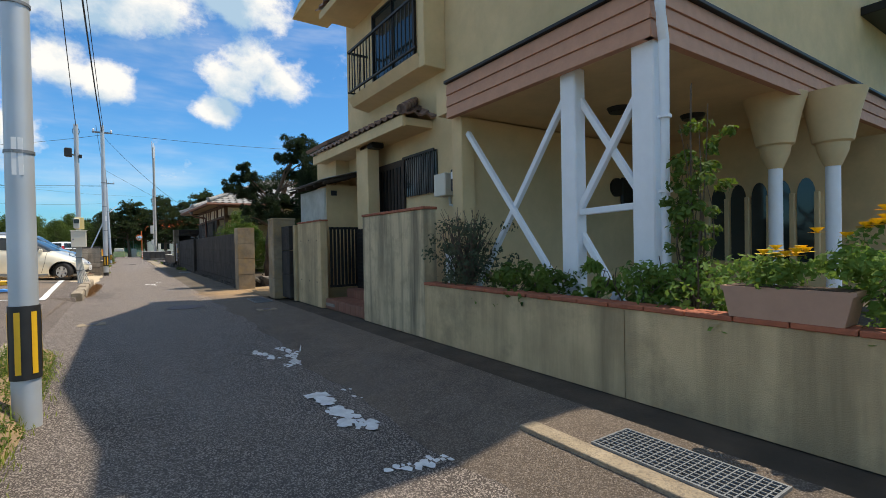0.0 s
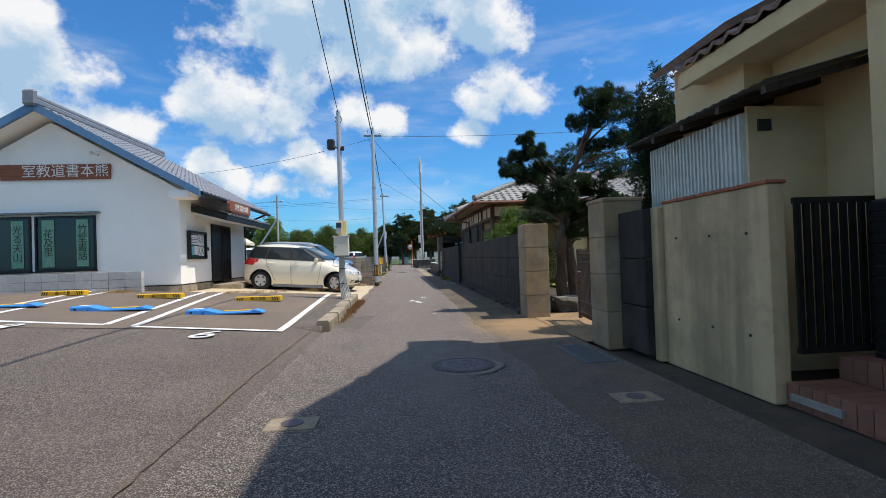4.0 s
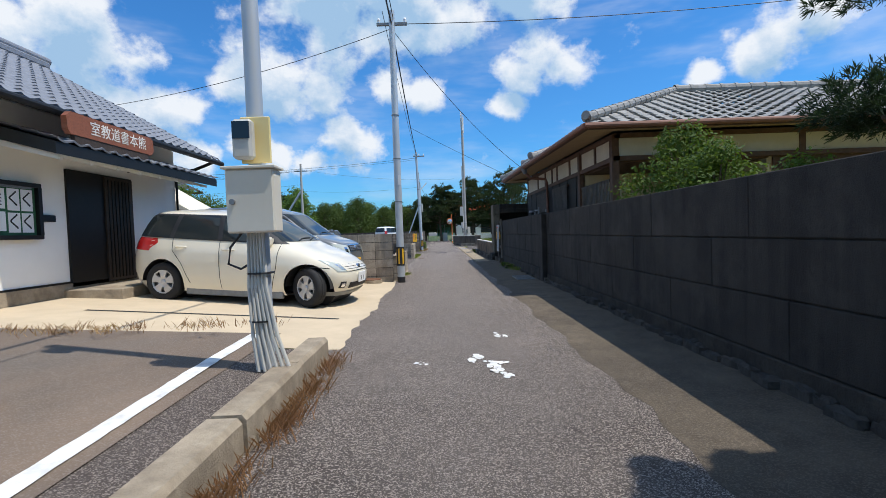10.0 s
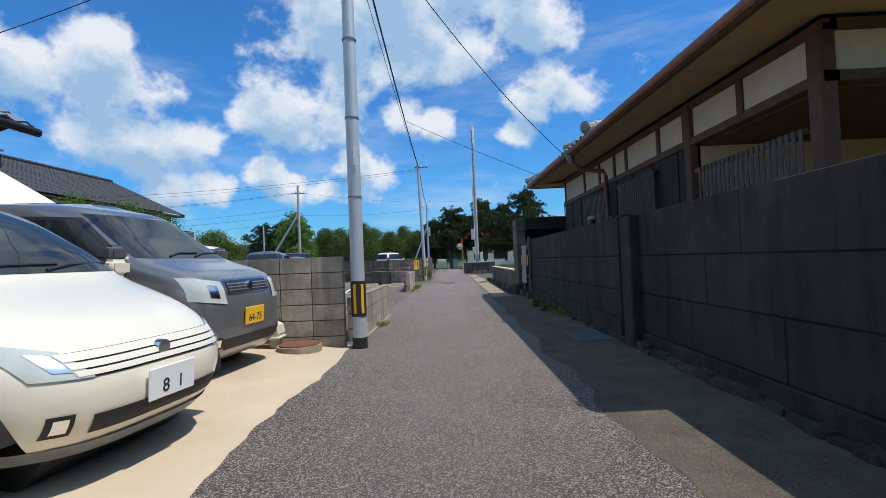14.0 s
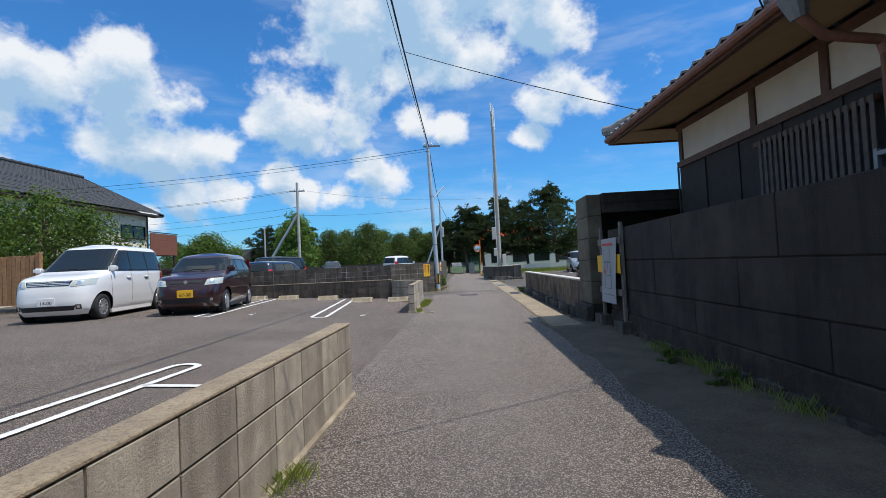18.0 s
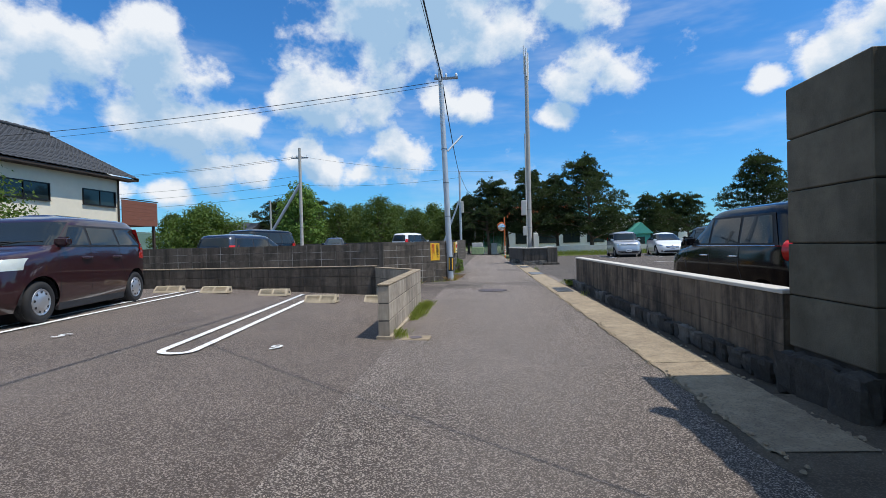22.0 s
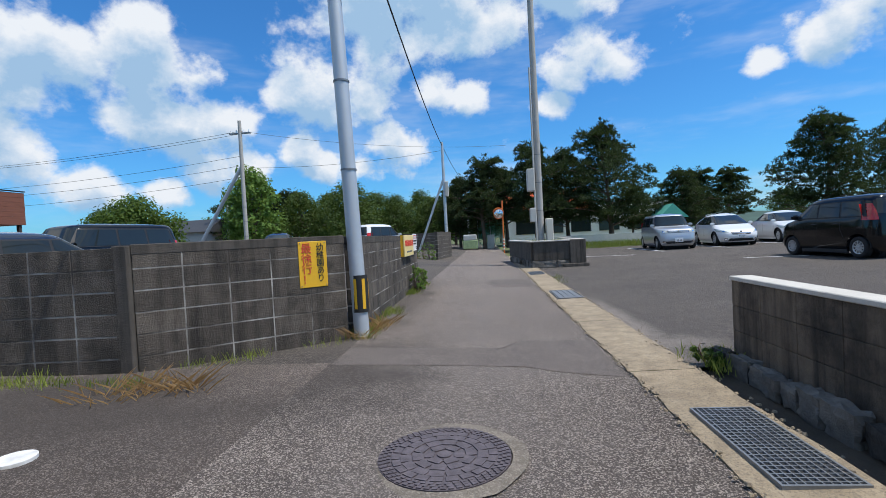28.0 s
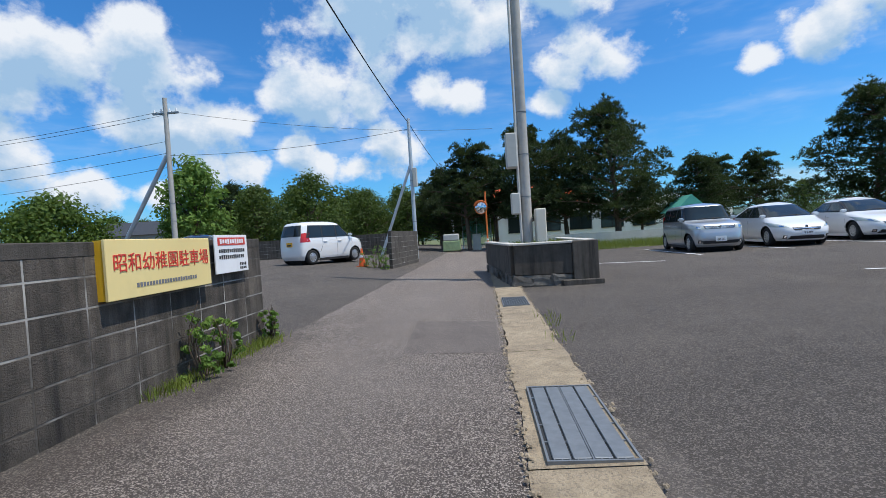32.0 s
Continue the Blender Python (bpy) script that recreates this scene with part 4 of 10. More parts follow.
STROKES = ((1.10, 5.12, 1.24, 4.80, 0.05, 26), (1.40, 5.20, 1.46, 4.9, 0.045, 24), (1.46, 4.9, 1.36, 4.45, 0.05, 34), (1.36, 4.45, 1.26, 4.42, 0.04, 10), (1.46, 4.2, 1.47, 4.15, 0.03, 5), (1.42, 3.36, 1.45, 3.3, 0.03, 4), (1.46, 3.1, 1.47, 3.05, 0.025, 3),
           (1.14, 3.25, 1.23, 3.08, 0.07, 26), (1.17, 2.84, 1.21, 2.72, 0.07, 24), (1.13, 2.56, 1.26, 2.40, 0.06, 26), (1.1, 1.75, 1.28, 1.73, 0.035, 22), (1.33, 1.71, 1.44, 1.74, 0.03, 9),
           (0.42, 16.95, 0.62, 16.75, 0.06, 20), (0.55, 16.7, 0.68, 16.35, 0.05, 22), (-0.08, 16.78, -0.02, 16.75, 0.04, 6), (0.80, 14.2, 0.86, 14.2, 0.04, 6), (0.75, 17.9, 0.83, 17.84, 0.045, 10))
for ax, ay, bx, by, wide, count in STROKES:
    for i in range(count):
        q = random.random()
        px, py = ax + (bx - ax) * q + random.gauss(0, wide * 0.6), ay + (by - ay) * q + random.gauss(0, wide * 0.9)
        s = random.uniform(0.2, 0.75) * wide
        pts = [(px + s * random.uniform(0.5, 1.3) * math.cos(a), py + 1.5 * s * random.uniform(0.5, 1.3) * math.sin(a)) for a in [2 * math.pi * q / 8 for q in range(8)]]
        m = Mesh().add([(*q, gz(*q) + 0.005 + 0.0003 * i) for q in pts], (tuple(range(8)),))
        part("flake", m, "road_paint", lane_paint)
# crack line and joint between lane and lot
m = Mesh()
xs = [(-1.19 + 0.02 * math.sin(0.13 * q) + 0.006 * random.uniform(-1, 1), 4.8 + 0.12 * q, 0.008 + 0.018 * random.random()) for q in range(60)]
for (ax, ay, aw), (bx, by, bw) in zip(xs, xs[1:]):
    m.quad((ax - aw, ay, gz(ax - aw, ay) + 0.008), (ax + aw, ay, gz(ax + aw, ay) + 0.008), (bx + bw, by, gz(bx + bw, by) + 0.008), (bx - bw, by, gz(bx - bw, by) + 0.008))
structure("lot_joint", m, "dusty_edge", "thin sandy joint between lane and car park", "joint")

# kerb of the first lot
kerb = thing("kerb", "weathered concrete kerb with soil-stained face beside the lane", "kerb", kind="structure")
for i in range(5):
    y0 = 12.1 + 1.0 * i
    m = Mesh()
    sag = 0.02 * math.sin(2.1 * i)
    top = 0.20 + 0.035 * clamp(i / 3)
    if i == 4:
        m.prism([(-1.09, -0.1), (-0.91, -0.1), (-0.915, top - 0.03), (-0.94, top), (-1.09, top)], "y", y0 + 0.01, y0 + 0.85)
    else:
        m.prism([(-1.09 + sag, -0.1), (-0.90 + sag, -0.1), (-0.905 + sag, top - 0.03), (-0.93 + sag, top), (-1.09 + sag, top)], "y", y0 + 0.006, y0 + 0.994)
    part("kerb_stone", m, "kerb_concrete", kerb)
# weedy bank below a kerb near the first pole
BANK = ((-1.05, 0.185), (-0.92, 0.13), (-0.80, 0.03), (-0.70, -0.09))
m = Mesh()
for i in range(34):
    y0, y1 = -2.05 + 0.235 * i, -2.05 + 0.235 * (i + 1)
    for (xa, za), (xb, zb) in zip(BANK, BANK[1:]):
        wob = [0.02 * math.sin(3.1 * q + 5 * xa) for q in (y0, y1)]
        m.quad((xa, y0, za + wob[0]), (xa, y1, za + wob[1]), (xb, y1, zb + 0.02 * math.sin(3.1 * y1 + 5 * xb)), (xb, y0, zb + 0.02 * math.sin(3.1 * y0 + 5 * xb)))
m.add([(-1.05, 5.94, 0.185), (-0.92, 5.94, 0.13), (-0.80, 5.94, 0.03), (-0.70, 5.94, -0.09), (-1.05, 5.94, -0.09)], ((0, 1, 2, 3, 4),))
structure("bank", m, "dirt", "low earth bank with moss between lot and lane", "bank")
edge_kerb = thing("bank_kerb", "old concrete kerb along a weedy bank", "kerb", kind="structure")
for i in range(-1, 3):
    part("kerb_stone", Mesh().box(-1.17, 0.2 + 1.93 * i, -0.1, -1.055, 2.12 + 1.93 * i, 0.20 - 0.01 * i, 0.01), "kerb_concrete", edge_kerb)



# ---- walls ----
BLOCKS = {}


def block_data(l, h, t, material, chamfer=0.003):
    key = (round(l, 3), round(h, 3), round(t, 3), material)
    if key not in BLOCKS:
        BLOCKS[key] = Mesh().box(-l / 2, -t / 2, -h / 2, l / 2, t / 2, h / 2, chamfer).data("block", material)
    return BLOCKS[key]


def block_wall(name, x0, y0, x1, y1, base, courses, material, label, thick=0.12, course=0.2, length=0.4, cap=None, gap=0.011, foot=0.0, bond=0.0, joint="mortar", drop=0.0):
    """A wall of concrete blocks on a mortar core, from one end to the other."""
    w = thing(name, label, "block wall", kind="structure")
    d = Vector((x1 - x0, y1 - y0))
    far, ang = d.length, math.degrees(math.atan2(d.y, d.x))
    u = d.normalized()
    n = max(1, round(far / length))
    l = far / n
    deep = 0.002 if joint == "mortar" else 0.010
    m = Mesh().box(0.006, -thick / 2 + deep, 0, far - 0.006, thick / 2 - deep, courses * course - 0.006)
    core = part("mortar_core", m, joint, w)
    core.matrix_basis = pose(x0, y0, base, 0, 0, ang)
    if foot:
        m = Mesh().box(0, -thick / 2 - 0.03, -foot, far, thick / 2 + 0.03, 0.03, 0.01)
        f = part("footing", m, "kerb_concrete", w)
        f.matrix_basis = pose(x0, y0, base, 0, 0, ang)
    for c in range(courses):
        shift = bond * l if c % 2 else 0.0
        edges = sorted({0.0, far, *[k * l + shift for k in range(n + 1) if 0 < k * l + shift < far]})
        for a, b in zip(edges, edges[1:]):
            if b - a < 0.05:
                continue
            data = block_data(b - a - gap, course - gap, thick, material)
            q = Vector((x0, y0)) + u * ((a + b) / 2)
            piece("block", data, (q.x, q.y, base + (c + 0.5) * course), w, ang)
    if cap:
        lip = 0.003 if cap != "cap_white" else 0.012
        m = Mesh().box(-lip, -thick / 2 - lip, -drop, far + lip, thick / 2 + lip, 0.020 if cap != "cap_white" else 0.035, 0.006)
        ob = part("coping", m, cap, w)
        ob.matrix_basis = pose(x0, y0, base + courses * course, 0, 0, ang)
    return w


block_wall("wall_tan", -5.4, 23.82, -0.98, 23.78, -0.02, 6, "block_tan", "tall weathered tan concrete block wall at the edge of a forecourt", foot=0.06, joint="mortar_dark")
block_wall("wall_low_1", -0.94, 24.0, -0.94, 27.22, 0.02, 3, "block_tan", "low tan block wall along the lane with sandy mortar top", cap="gutter_concrete", foot=0.1, thick=0.13, joint="mortar_dark")
block_wall("wall_low_2", -1.12, 33.9, -1.2, 37.1, 0.05, 3, "block_tan", "low block wall along the lane at the end of a car park", cap="gutter_concrete", foot=0.12, thick=0.13, joint="mortar_dark")
block_wall("wall_low_3", -1.26, 37.14, -2.2, 38.3, 0.05, 3, "block_tan", "low block wall cutting the corner of a car park", cap="gutter_concrete", thick=0.13, joint="mortar_dark")
block_wall("wall_low_4", -2.25, 38.34, -14.6, 39.2, 0.08, 3, "block_grey", "long low block wall closing the back of a car park", cap="gutter_concrete", thick=0.13, joint="mortar_dark")
block_wall("wall_dark_1", -14.8, 40.6, -2.84, 41.3, -0.02, 6, "block_grey", "stained dark grey block wall between two car parks", foot=0.1)
block_wall("wall_dark_2", -2.76, 41.34, -1.18, 42.58, -0.02, 6, "block_grey", "stained grey block wall with pale mortar joints beside a pole", foot=0.1, cap="block_dark", drop=0.075)
block_wall("wall_dark_3", -1.14, 42.72, -1.24, 48.4, -0.03, 6, "block_grey", "long streaked grey block wall along the lane carrying signs", foot=0.12, cap="block_dark", drop=0.075)
block_wall("wall_dark_4", -1.85, 59.3, -1.5, 63.3, 0.0, 7, "block_dark", "dark old block wall end overgrown with weeds", foot=0.1)
block_wall("wall_dark_5", -30.0, 72.0, -2.6, 69.5, 0.28, 6, "block_dark", "dark block wall along the back of a car park", length=0.8)
block_wall("wall_right_low", 2.44, 32.55, 2.49, 41.33, 0.05, 3, "wall_stained", "low black-stained block wall with whitened coping along the gutter", thick=0.15, cap="cap_white", joint="wall_stained", gap=0.003)
block_wall("wall_house_front", -13.0, 17.5, -6.15, 17.05, 0.40, 3, "plaster_grey_block", "low pale grey block wall in front of a white house", thick=0.12)

structure("wall_corner", Mesh().box(-2.87, 41.24, -0.05, -2.73, 41.40, 1.19, 0.006), "block_dark", "dark concrete corner post between two block walls", "wall")

# rubble footing under the low right wall and the garden wall
random.seed(11)
STONES = []
for i in range(7):
    bm = bmesh.new()
    bmesh.ops.create_cube(bm, size=1.7)
    bmesh.ops.subdivide_edges(bm, edges=bm.edges[:], cuts=3, use_grid_fill=True)
    for v in bm.verts:
        k = (1 + 0.30 * noise.noise(v.co * 1.6 + Vector((i * 5.1, 0, 0)))) * (1.0 if v.co.length < 1.2 else 0.92)
        v.co = v.co * k
    me = bpy.data.meshes.new("stone")
    bm.to_mesh(me)
    bm.free()
    me.materials.append(MATS["rubble"])
    STONES.append(me)


DARK_STONES = []
for me in STONES:
    me = me.copy()
    me.materials[0] = MATS["rubble_dark"]
    DARK_STONES.append(me)


def stone(at, size, parent=None, name="stone"):
    ob = new(name, random.choice(STONES))
    ob.parent = parent
    ob.matrix_basis = pose(*at, 0, 0, random.uniform(-12, 12)) @ Matrix.Diagonal((*size, 1))
    return ob


foot = thing("rubble_footing", "rough dark stone footing at the base of a low wall", "stone footing", kind="structure")
y = 32.6
while y < 41.3:
    l = random.uniform(0.15, 0.28)
    rock = stone((2.335 + random.uniform(-0.02, 0.02), y + l / 2, 0.01), (random.uniform(0.06, 0.085), l / 1.75, random.uniform(0.085, 0.12)), foot)
    if random.random() < 0.6:
        rock.data = random.choice(DARK_STONES)
    y += l
foot2 = thing("garden_footing", "rough dirty stone footing under a concrete garden wall", "stone footing", kind="structure")
y, k = 13.6, 0
while y < 31.2:
    l = random.uniform(0.14, 0.34)
    rock = stone((2.50 + random.uniform(-0.03, 0.02), y + l / 2, -0.06), (random.uniform(0.04, 0.09), l / 1.8, random.uniform(0.08, 0.14)), foot2)
    rock.data = DARK_STONES[k % 7]
    k += 1
    y += l

# garden wall of cast concrete panels
garden = thing("wall_garden", "long dark grey concrete panel garden wall with rust-free streaks", "garden wall", kind="structure")
garden["label"] = "long dark grey concrete panel wall with water streaks"
for y0, y1, tops, xf in ((13.45, 23.55, (0.16, 0.60, 1.03, 1.52), 2.55), (23.80, 31.05, (0.25, 0.60, 1.03, 1.53), 2.50)):
    for r in range(3):
        n = round((y1 - y0) / 1.83)
        l = (y1 - y0) / n
        shift = (0.45, 0.0, 0.7)[r] * l
        edges = sorted({y0, y1, *[y0 + k * l + shift for k in range(-1, n + 1) if y0 + 0.2 < y0 + k * l + shift < y1 - 0.2]})
        for a, b in zip(edges, edges[1:]):
            key = (round(b - a, 2), r, xf)
            if key not in BLOCKS:
                h = tops[r + 1] - tops[r] - 0.012
                BLOCKS[key] = Mesh().box(-0.06, -(b - a - 0.008) / 2, -h / 2, 0.06, (b - a - 0.008) / 2, h / 2, 0.006).data("panel", "panel_grey")
            piece("panel", BLOCKS[key], (xf + 0.06 + random.uniform(-0.003, 0.003), (a + b) / 2, (tops[r] + tops[r + 1]) / 2), garden)
    part("core", Mesh().box(xf + 0.02, y0 + 0.01, -0.1, xf + 0.10, y1 - 0.01, tops[-1] - 0.02), "panel_grey", garden)
    part("plinth", Mesh().box(xf - 0.015, y0, -0.1, xf + 0.14, y1, tops[0] - 0.005, 0.01), "base_black", garden)
part("buttress", Mesh().box(2.44, 23.25, -0.05, 2.56, 23.55, 1.50, 0.015), "panel_grey", garden)
part("end_post", Mesh().box(2.56, 23.82, -0.05, 2.70, 24.02, 1.56, 0.015), "panel_grey", garden)


def gate_post(x, y, w, d, h, label):
    p = thing("gate_post", label, "gate post", "gate posts of the garden", at=(x, y, 0))
    n = 4
    for i in range(n):
        z0, z1 = -0.05 + (h + 0.05) * i / n, -0.05 + (h + 0.05) * (i + 1) / n
        part("stone_course", Mesh().box(-w / 2, -d / 2, z0 + 0.004, w / 2, d / 2, z1 - 0.004, 0.008), "post_brown", p)
    part("core", Mesh().box(-w / 2 + 0.012, -d / 2 + 0.012, -0.05, w / 2 - 0.012, d / 2 - 0.012, h - 0.01), "post_brown", p)
    if h > 1.65:
        part("cap", Mesh().box(-w / 2 - 0.015, -d / 2 - 0.015, h - 0.02, w / 2 + 0.015, d / 2 + 0.015, h + 0.03, 0.012), "post_brown", p)
    return p


gate_post(2.60, 13.2, 0.42, 0.48, 1.64, "ochre-stained cast concrete gate post")
gate_post(2.85, 10.42, 0.48, 0.46, 1.72, "rust-streaked concrete gate post")
garden2 = thing("wall_garden_near", "short grey concrete panel wall next to a gate post", "garden wall", kind="structure")
for r, (z0, z1) in enumerate(((0.0, 0.5), (0.51, 1.02), (1.03, 1.55))):
    part("panel", Mesh().box(2.78, 9.6, z0, 2.90, 10.17, z1, 0.008), "panel_grey", garden2)

# block gate house and waste corner
hut = thing("block_shelter", "small stained concrete shelter with a flat slab roof", "shelter", at=(0, 0, 0))
for i in range(5):
    part("pier_block", Mesh().box(2.33, 31.62, 0.28 + 0.386 * i, 2.58, 32.42, 0.28 + 0.386 * (i + 1) - 0.008, 0.008), "pier_grey", hut)
part("pier_core", Mesh().box(2.35, 31.64, 0.0, 2.56, 32.40, 2.19), "panel_grey", hut)
part("roof_slab", Mesh().box(2.58, 31.5, 2.02, 4.6, 32.44, 2.21, 0.01), "panel_grey", hut)
part("back_wall", Mesh().box(2.58, 32.30, 0.0, 4.6, 32.42, 2.02), "panel_grey", hut)
part("inner_wall", Mesh().box(4.5, 31.1, 0.0, 4.6, 32.30, 2.02), "panel_grey", hut)
part("front_beam", Mesh().box(2.58, 31.5, 1.86, 4.5, 31.6, 2.02, 0.01), "panel_grey", hut)
for i in range(3):
    rock = stone((2.29, 31.74 + 0.28 * i, 0.09), (0.085, 0.17, 0.19), hut, "base_stone")
    rock.data = DARK_STONES[i]



# ---- roofs ----
def tiled_slope(m, base, along, up, bounds, run, width=0.27, course=0.24, amp=0.028, lip=0.022):
    """Courses of waved roof tiles: base is a corner of the eave, along runs by the eave, up climbs the slope; bounds(v) gives the ends of a course."""
    base, along, up = Vector(base), Vector(along).normalized(), Vector(up).normalized()
    nrm = along.cross(up).normalized()
    if nrm.z < 0:
        nrm = -nrm
    n = max(1, int(run / course))
    step = run / n
    for i in range(n):
        v0, v1 = i * step, (i + 1) * step + 0.02
        a0, a1 = bounds(v0)
        b0, b1 = bounds(min(v1, run))
        k = max(1, round((a1 - a0) / width * 4))
        row0, row1, row2 = [], [], []
        for j in range(k + 1):
            q = j / k
            u0, u1 = a0 + (a1 - a0) * q, b0 + (b1 - b0) * q
            w = amp * math.cos(2 * math.pi * u0 / width)
            w = w if w > 0 else w * 0.45
            p = base + along * u0 + up * v0
            row2.append(p + nrm * (w - 0.004))
            row0.append(p + nrm * (w + lip))
            row1.append(base + along * u1 + up * v1 + nrm * w)
        verts = row2 + row0 + row1
        c = k + 1
        faces = [(j, j + 1, c + j + 1, c + j) for j in range(k)] + [(c + j, c + j + 1, 2 * c + j + 1, 2 * c + j) for j in range(k)]
        m.add(verts, faces)
    return m


def ridge_run(m, a, b, r=0.09, n=14):
    a, b = Vector(a), Vector(b)
    m.tube([a, b], r, 10)
    for i in range(n + 1):
        p = a.lerp(b, i / n)
        q = a.lerp(b, min(1, i / n + 0.012))
        m.tube([p, q], r * 1.12, 10)
    return m


def hip_roof(parent, x0, x1, y0, y1, z, slope, material, width=0.27, course=0.25):
    """Four tiled slopes over a rectangle; the ridge runs along its longer side."""
    w, d = x1 - x0, y1 - y0
    h = min(w, d) / 2
    rise = h * slope
    run = math.hypot(h, rise)
    k = h / run
    m = Mesh()
    tiled_slope(m, (x0, y0, z), (1, 0, 0), (0, h, rise), lambda v: (v * k, w - v * k), run, width, course)
    tiled_slope(m, (x0, y1, z), (1, 0, 0), (0, -h, rise), lambda v: (v * k, w - v * k), run, width, course)
    tiled_slope(m, (x0, y0, z), (0, 1, 0), (h, 0, rise), lambda v: (v * k, d - v * k), run, width, course)
    tiled_slope(m, (x1, y0, z), (0, 1, 0), (-h, 0, rise), lambda v: (v * k, d - v * k), run, width, course)
    part("roof_tiles", m, material, parent, raw=True)
    m = Mesh()
    ends = ((x0 + h, y0 + h), (x1 - h, y1 - h)) if w >= d else ((x0 + h, y0 + h), (x1 - h, y1 - h))
    (ax, ay), (bx, by) = ends
    top = z + rise + 0.05
    for cx, cy in ((x0, y0), (x0, y1), (x1, y0), (x1, y1)):
        e = (ax, ay) if math.hypot(cx - ax, cy - ay) < math.hypot(cx - bx, cy - by) else (bx, by)
        ridge_run(m, (cx, cy, z + 0.10), (*e, top), 0.085, 16)
    ridge_run(m, (ax, ay, top), (bx, by, top), 0.11, 18)
    part("ridge_tiles", m, material, parent)
    for cx, cy in ((x0, y0), (x0, y1)):
        s = 1 if cy == y1 else -1
        part("end_tile", Mesh().tube([(cx + 0.10, cy - 0.10 * s, z + 0.13), (cx - 0.02, cy + 0.02 * s, z + 0.14)], [0.09, 0.08], 14), material, parent)


def window(parent, x0, y0, x1, y1, z0, z1, panes=2, frame="metal_dark", out=0.03, sill=True):
    """A window in a wall from one point to the other: frame, panes and a sill, standing a little proud."""
    d = Vector((x1 - x0, y1 - y0))
    w, ang = d.length, math.degrees(math.atan2(d.y, d.x))
    win = thing("window", "", "")
    for key in ("label", "category"):
        if key in win:
            del win[key]
    win.parent = parent
    win.matrix_basis = pose(x0, y0, z0, 0, 0, ang)
    h = z1 - z0
    m = Mesh()
    t = 0.045
    m.box(0, -out, 0, w, out, t).box(0, -out, h - t, w, out, h).box(0, -out, t, t, out, h - t).box(w - t, -out, t, w, out, h - t)
    part("window_frame", m, frame, win)
    for i in range(panes):
        a, b = t + (w - 2 * t) * i / panes, t + (w - 2 * t) * (i + 1) / panes
        part("pane", Mesh().box(a + 0.012, -0.006 + 0.008 * (i % 2), t, b - 0.012, 0.006 + 0.008 * (i % 2), h - t), "window_glass", win)
        if i:
            part("mullion", Mesh().box(a - 0.015, -out * 0.8, t, a + 0.015, out * 0.8, h - t), frame, win)
    if sill:
        part("window_sill", Mesh().box(-0.03, -out - 0.03, -0.03, w + 0.03, out + 0.03, 0.0, 0.005), frame, win)
    return win


# ---- cream house on the right with a carport terrace ----
low = thing("wall_planter", "low cream rendered planter wall with a red brick coping", "planter wall", kind="structure")
for i, (a, b) in enumerate(((-9.0, -5.0), (-5.0, -1.2), (-1.2, 1.6), (1.6, 4.42))):
    part("render_section", Mesh().box(2.95, a + 0.003, -0.06, 3.10, b - 0.003, 0.61), "stucco_low", low)
for i in range(45):
    a = -9.0 + 13.42 * i / 45
    part("coping_brick", Mesh().box(2.935, a + 0.004, 0.61, 3.115, a + 13.42 / 45 - 0.004, 0.645, 0.006), "brick_red_cap", low)
part("soil", Mesh().grid(steps(3.10, 3.9, 0.1), steps(-9, 4.4, 0.2), lambda x, y: 0.50 + 0.03 * math.sin(9 * x + 5 * y)), "soil", low)
screen = thing("wall_entrance", "rain-streaked cream entrance wall with a red brick coping", "entrance wall", kind="structure")
part("render_face", Mesh().box(2.95, 4.42, -0.06, 3.14, 6.22, 1.55, 0.008), "stucco_dirty", screen)
for i in range(6):
    part("coping_brick", Mesh().box(2.935, 4.41 + 0.303 * i, 1.55, 3.155, 4.705 + 0.303 * i, 1.585, 0.006), "brick_red_cap", screen)
screen2 = thing("wall_gate_side", "cream rendered wall beside a dark gate with a red coping", "entrance wall", kind="structure")
part("render_face", Mesh().box(2.93, 8.08, -0.06, 3.07, 9.48, 1.58, 0.008), "stucco_low", screen2)
for i in range(5):
    part("coping_brick", Mesh().box(2.915, 8.07 + 0.284 * i, 1.58, 3.085, 8.345 + 0.284 * i, 1.61, 0.006), "brick_red_cap", screen2)
for z in (0.42, 1.22):
    for y in (8.3, 8.75, 9.25):
        part("weep_hole", Mesh().tube([(2.935, y, z), (2.922, y, z)], 0.012, 10), "trim_black", screen2)
part("end_block", Mesh().box(2.86, 9.48, -0.05, 3.02, 9.6, 1.56, 0.01), "stucco_low", screen2)

house = thing("house", "cream rendered three-storey house with brown tiles and balconies", "house", at=(0, 0, 0))
part("wall", Mesh().box(4.05, 4.692, 0.0, 12.0, 9.28, 7.6), "stucco_cream", house)
part("upper_wall", Mesh().box(4.05, 1.95, 3.25, 12.0, 4.69, 7.6), "stucco_cream", house)
part("rear_wall", Mesh().box(12.0, 1.95, 0.0, 12.3, 9.28, 7.6), "stucco_cream", house)
part("carport_side_wall", Mesh().box(3.60, 4.5, 0.0, 8.2, 4.69, 2.8), "stucco_cream", house)
# deep roof over the third floor, unseen; outline cut to throw the road shadow
m = Mesh().prism([(4.02, 10.0), (2.95, 7.5), (2.95, 3.9), (3.5, 1.1), (4.1, 0.75), (12.8, 0.75), (12.8, 10.0)], "z", 7.6, 7.75)
part("eave_slab", m, "stucco_cream", house)
m = Mesh()
tiled_slope(m, (3.45, 1.2, 7.75), (0, 1, 0), (4.6, 0, 2.1), lambda v: (0, min(8.8, 7.47 + 2.13 * v)), 5.0, 0.3, 0.3)
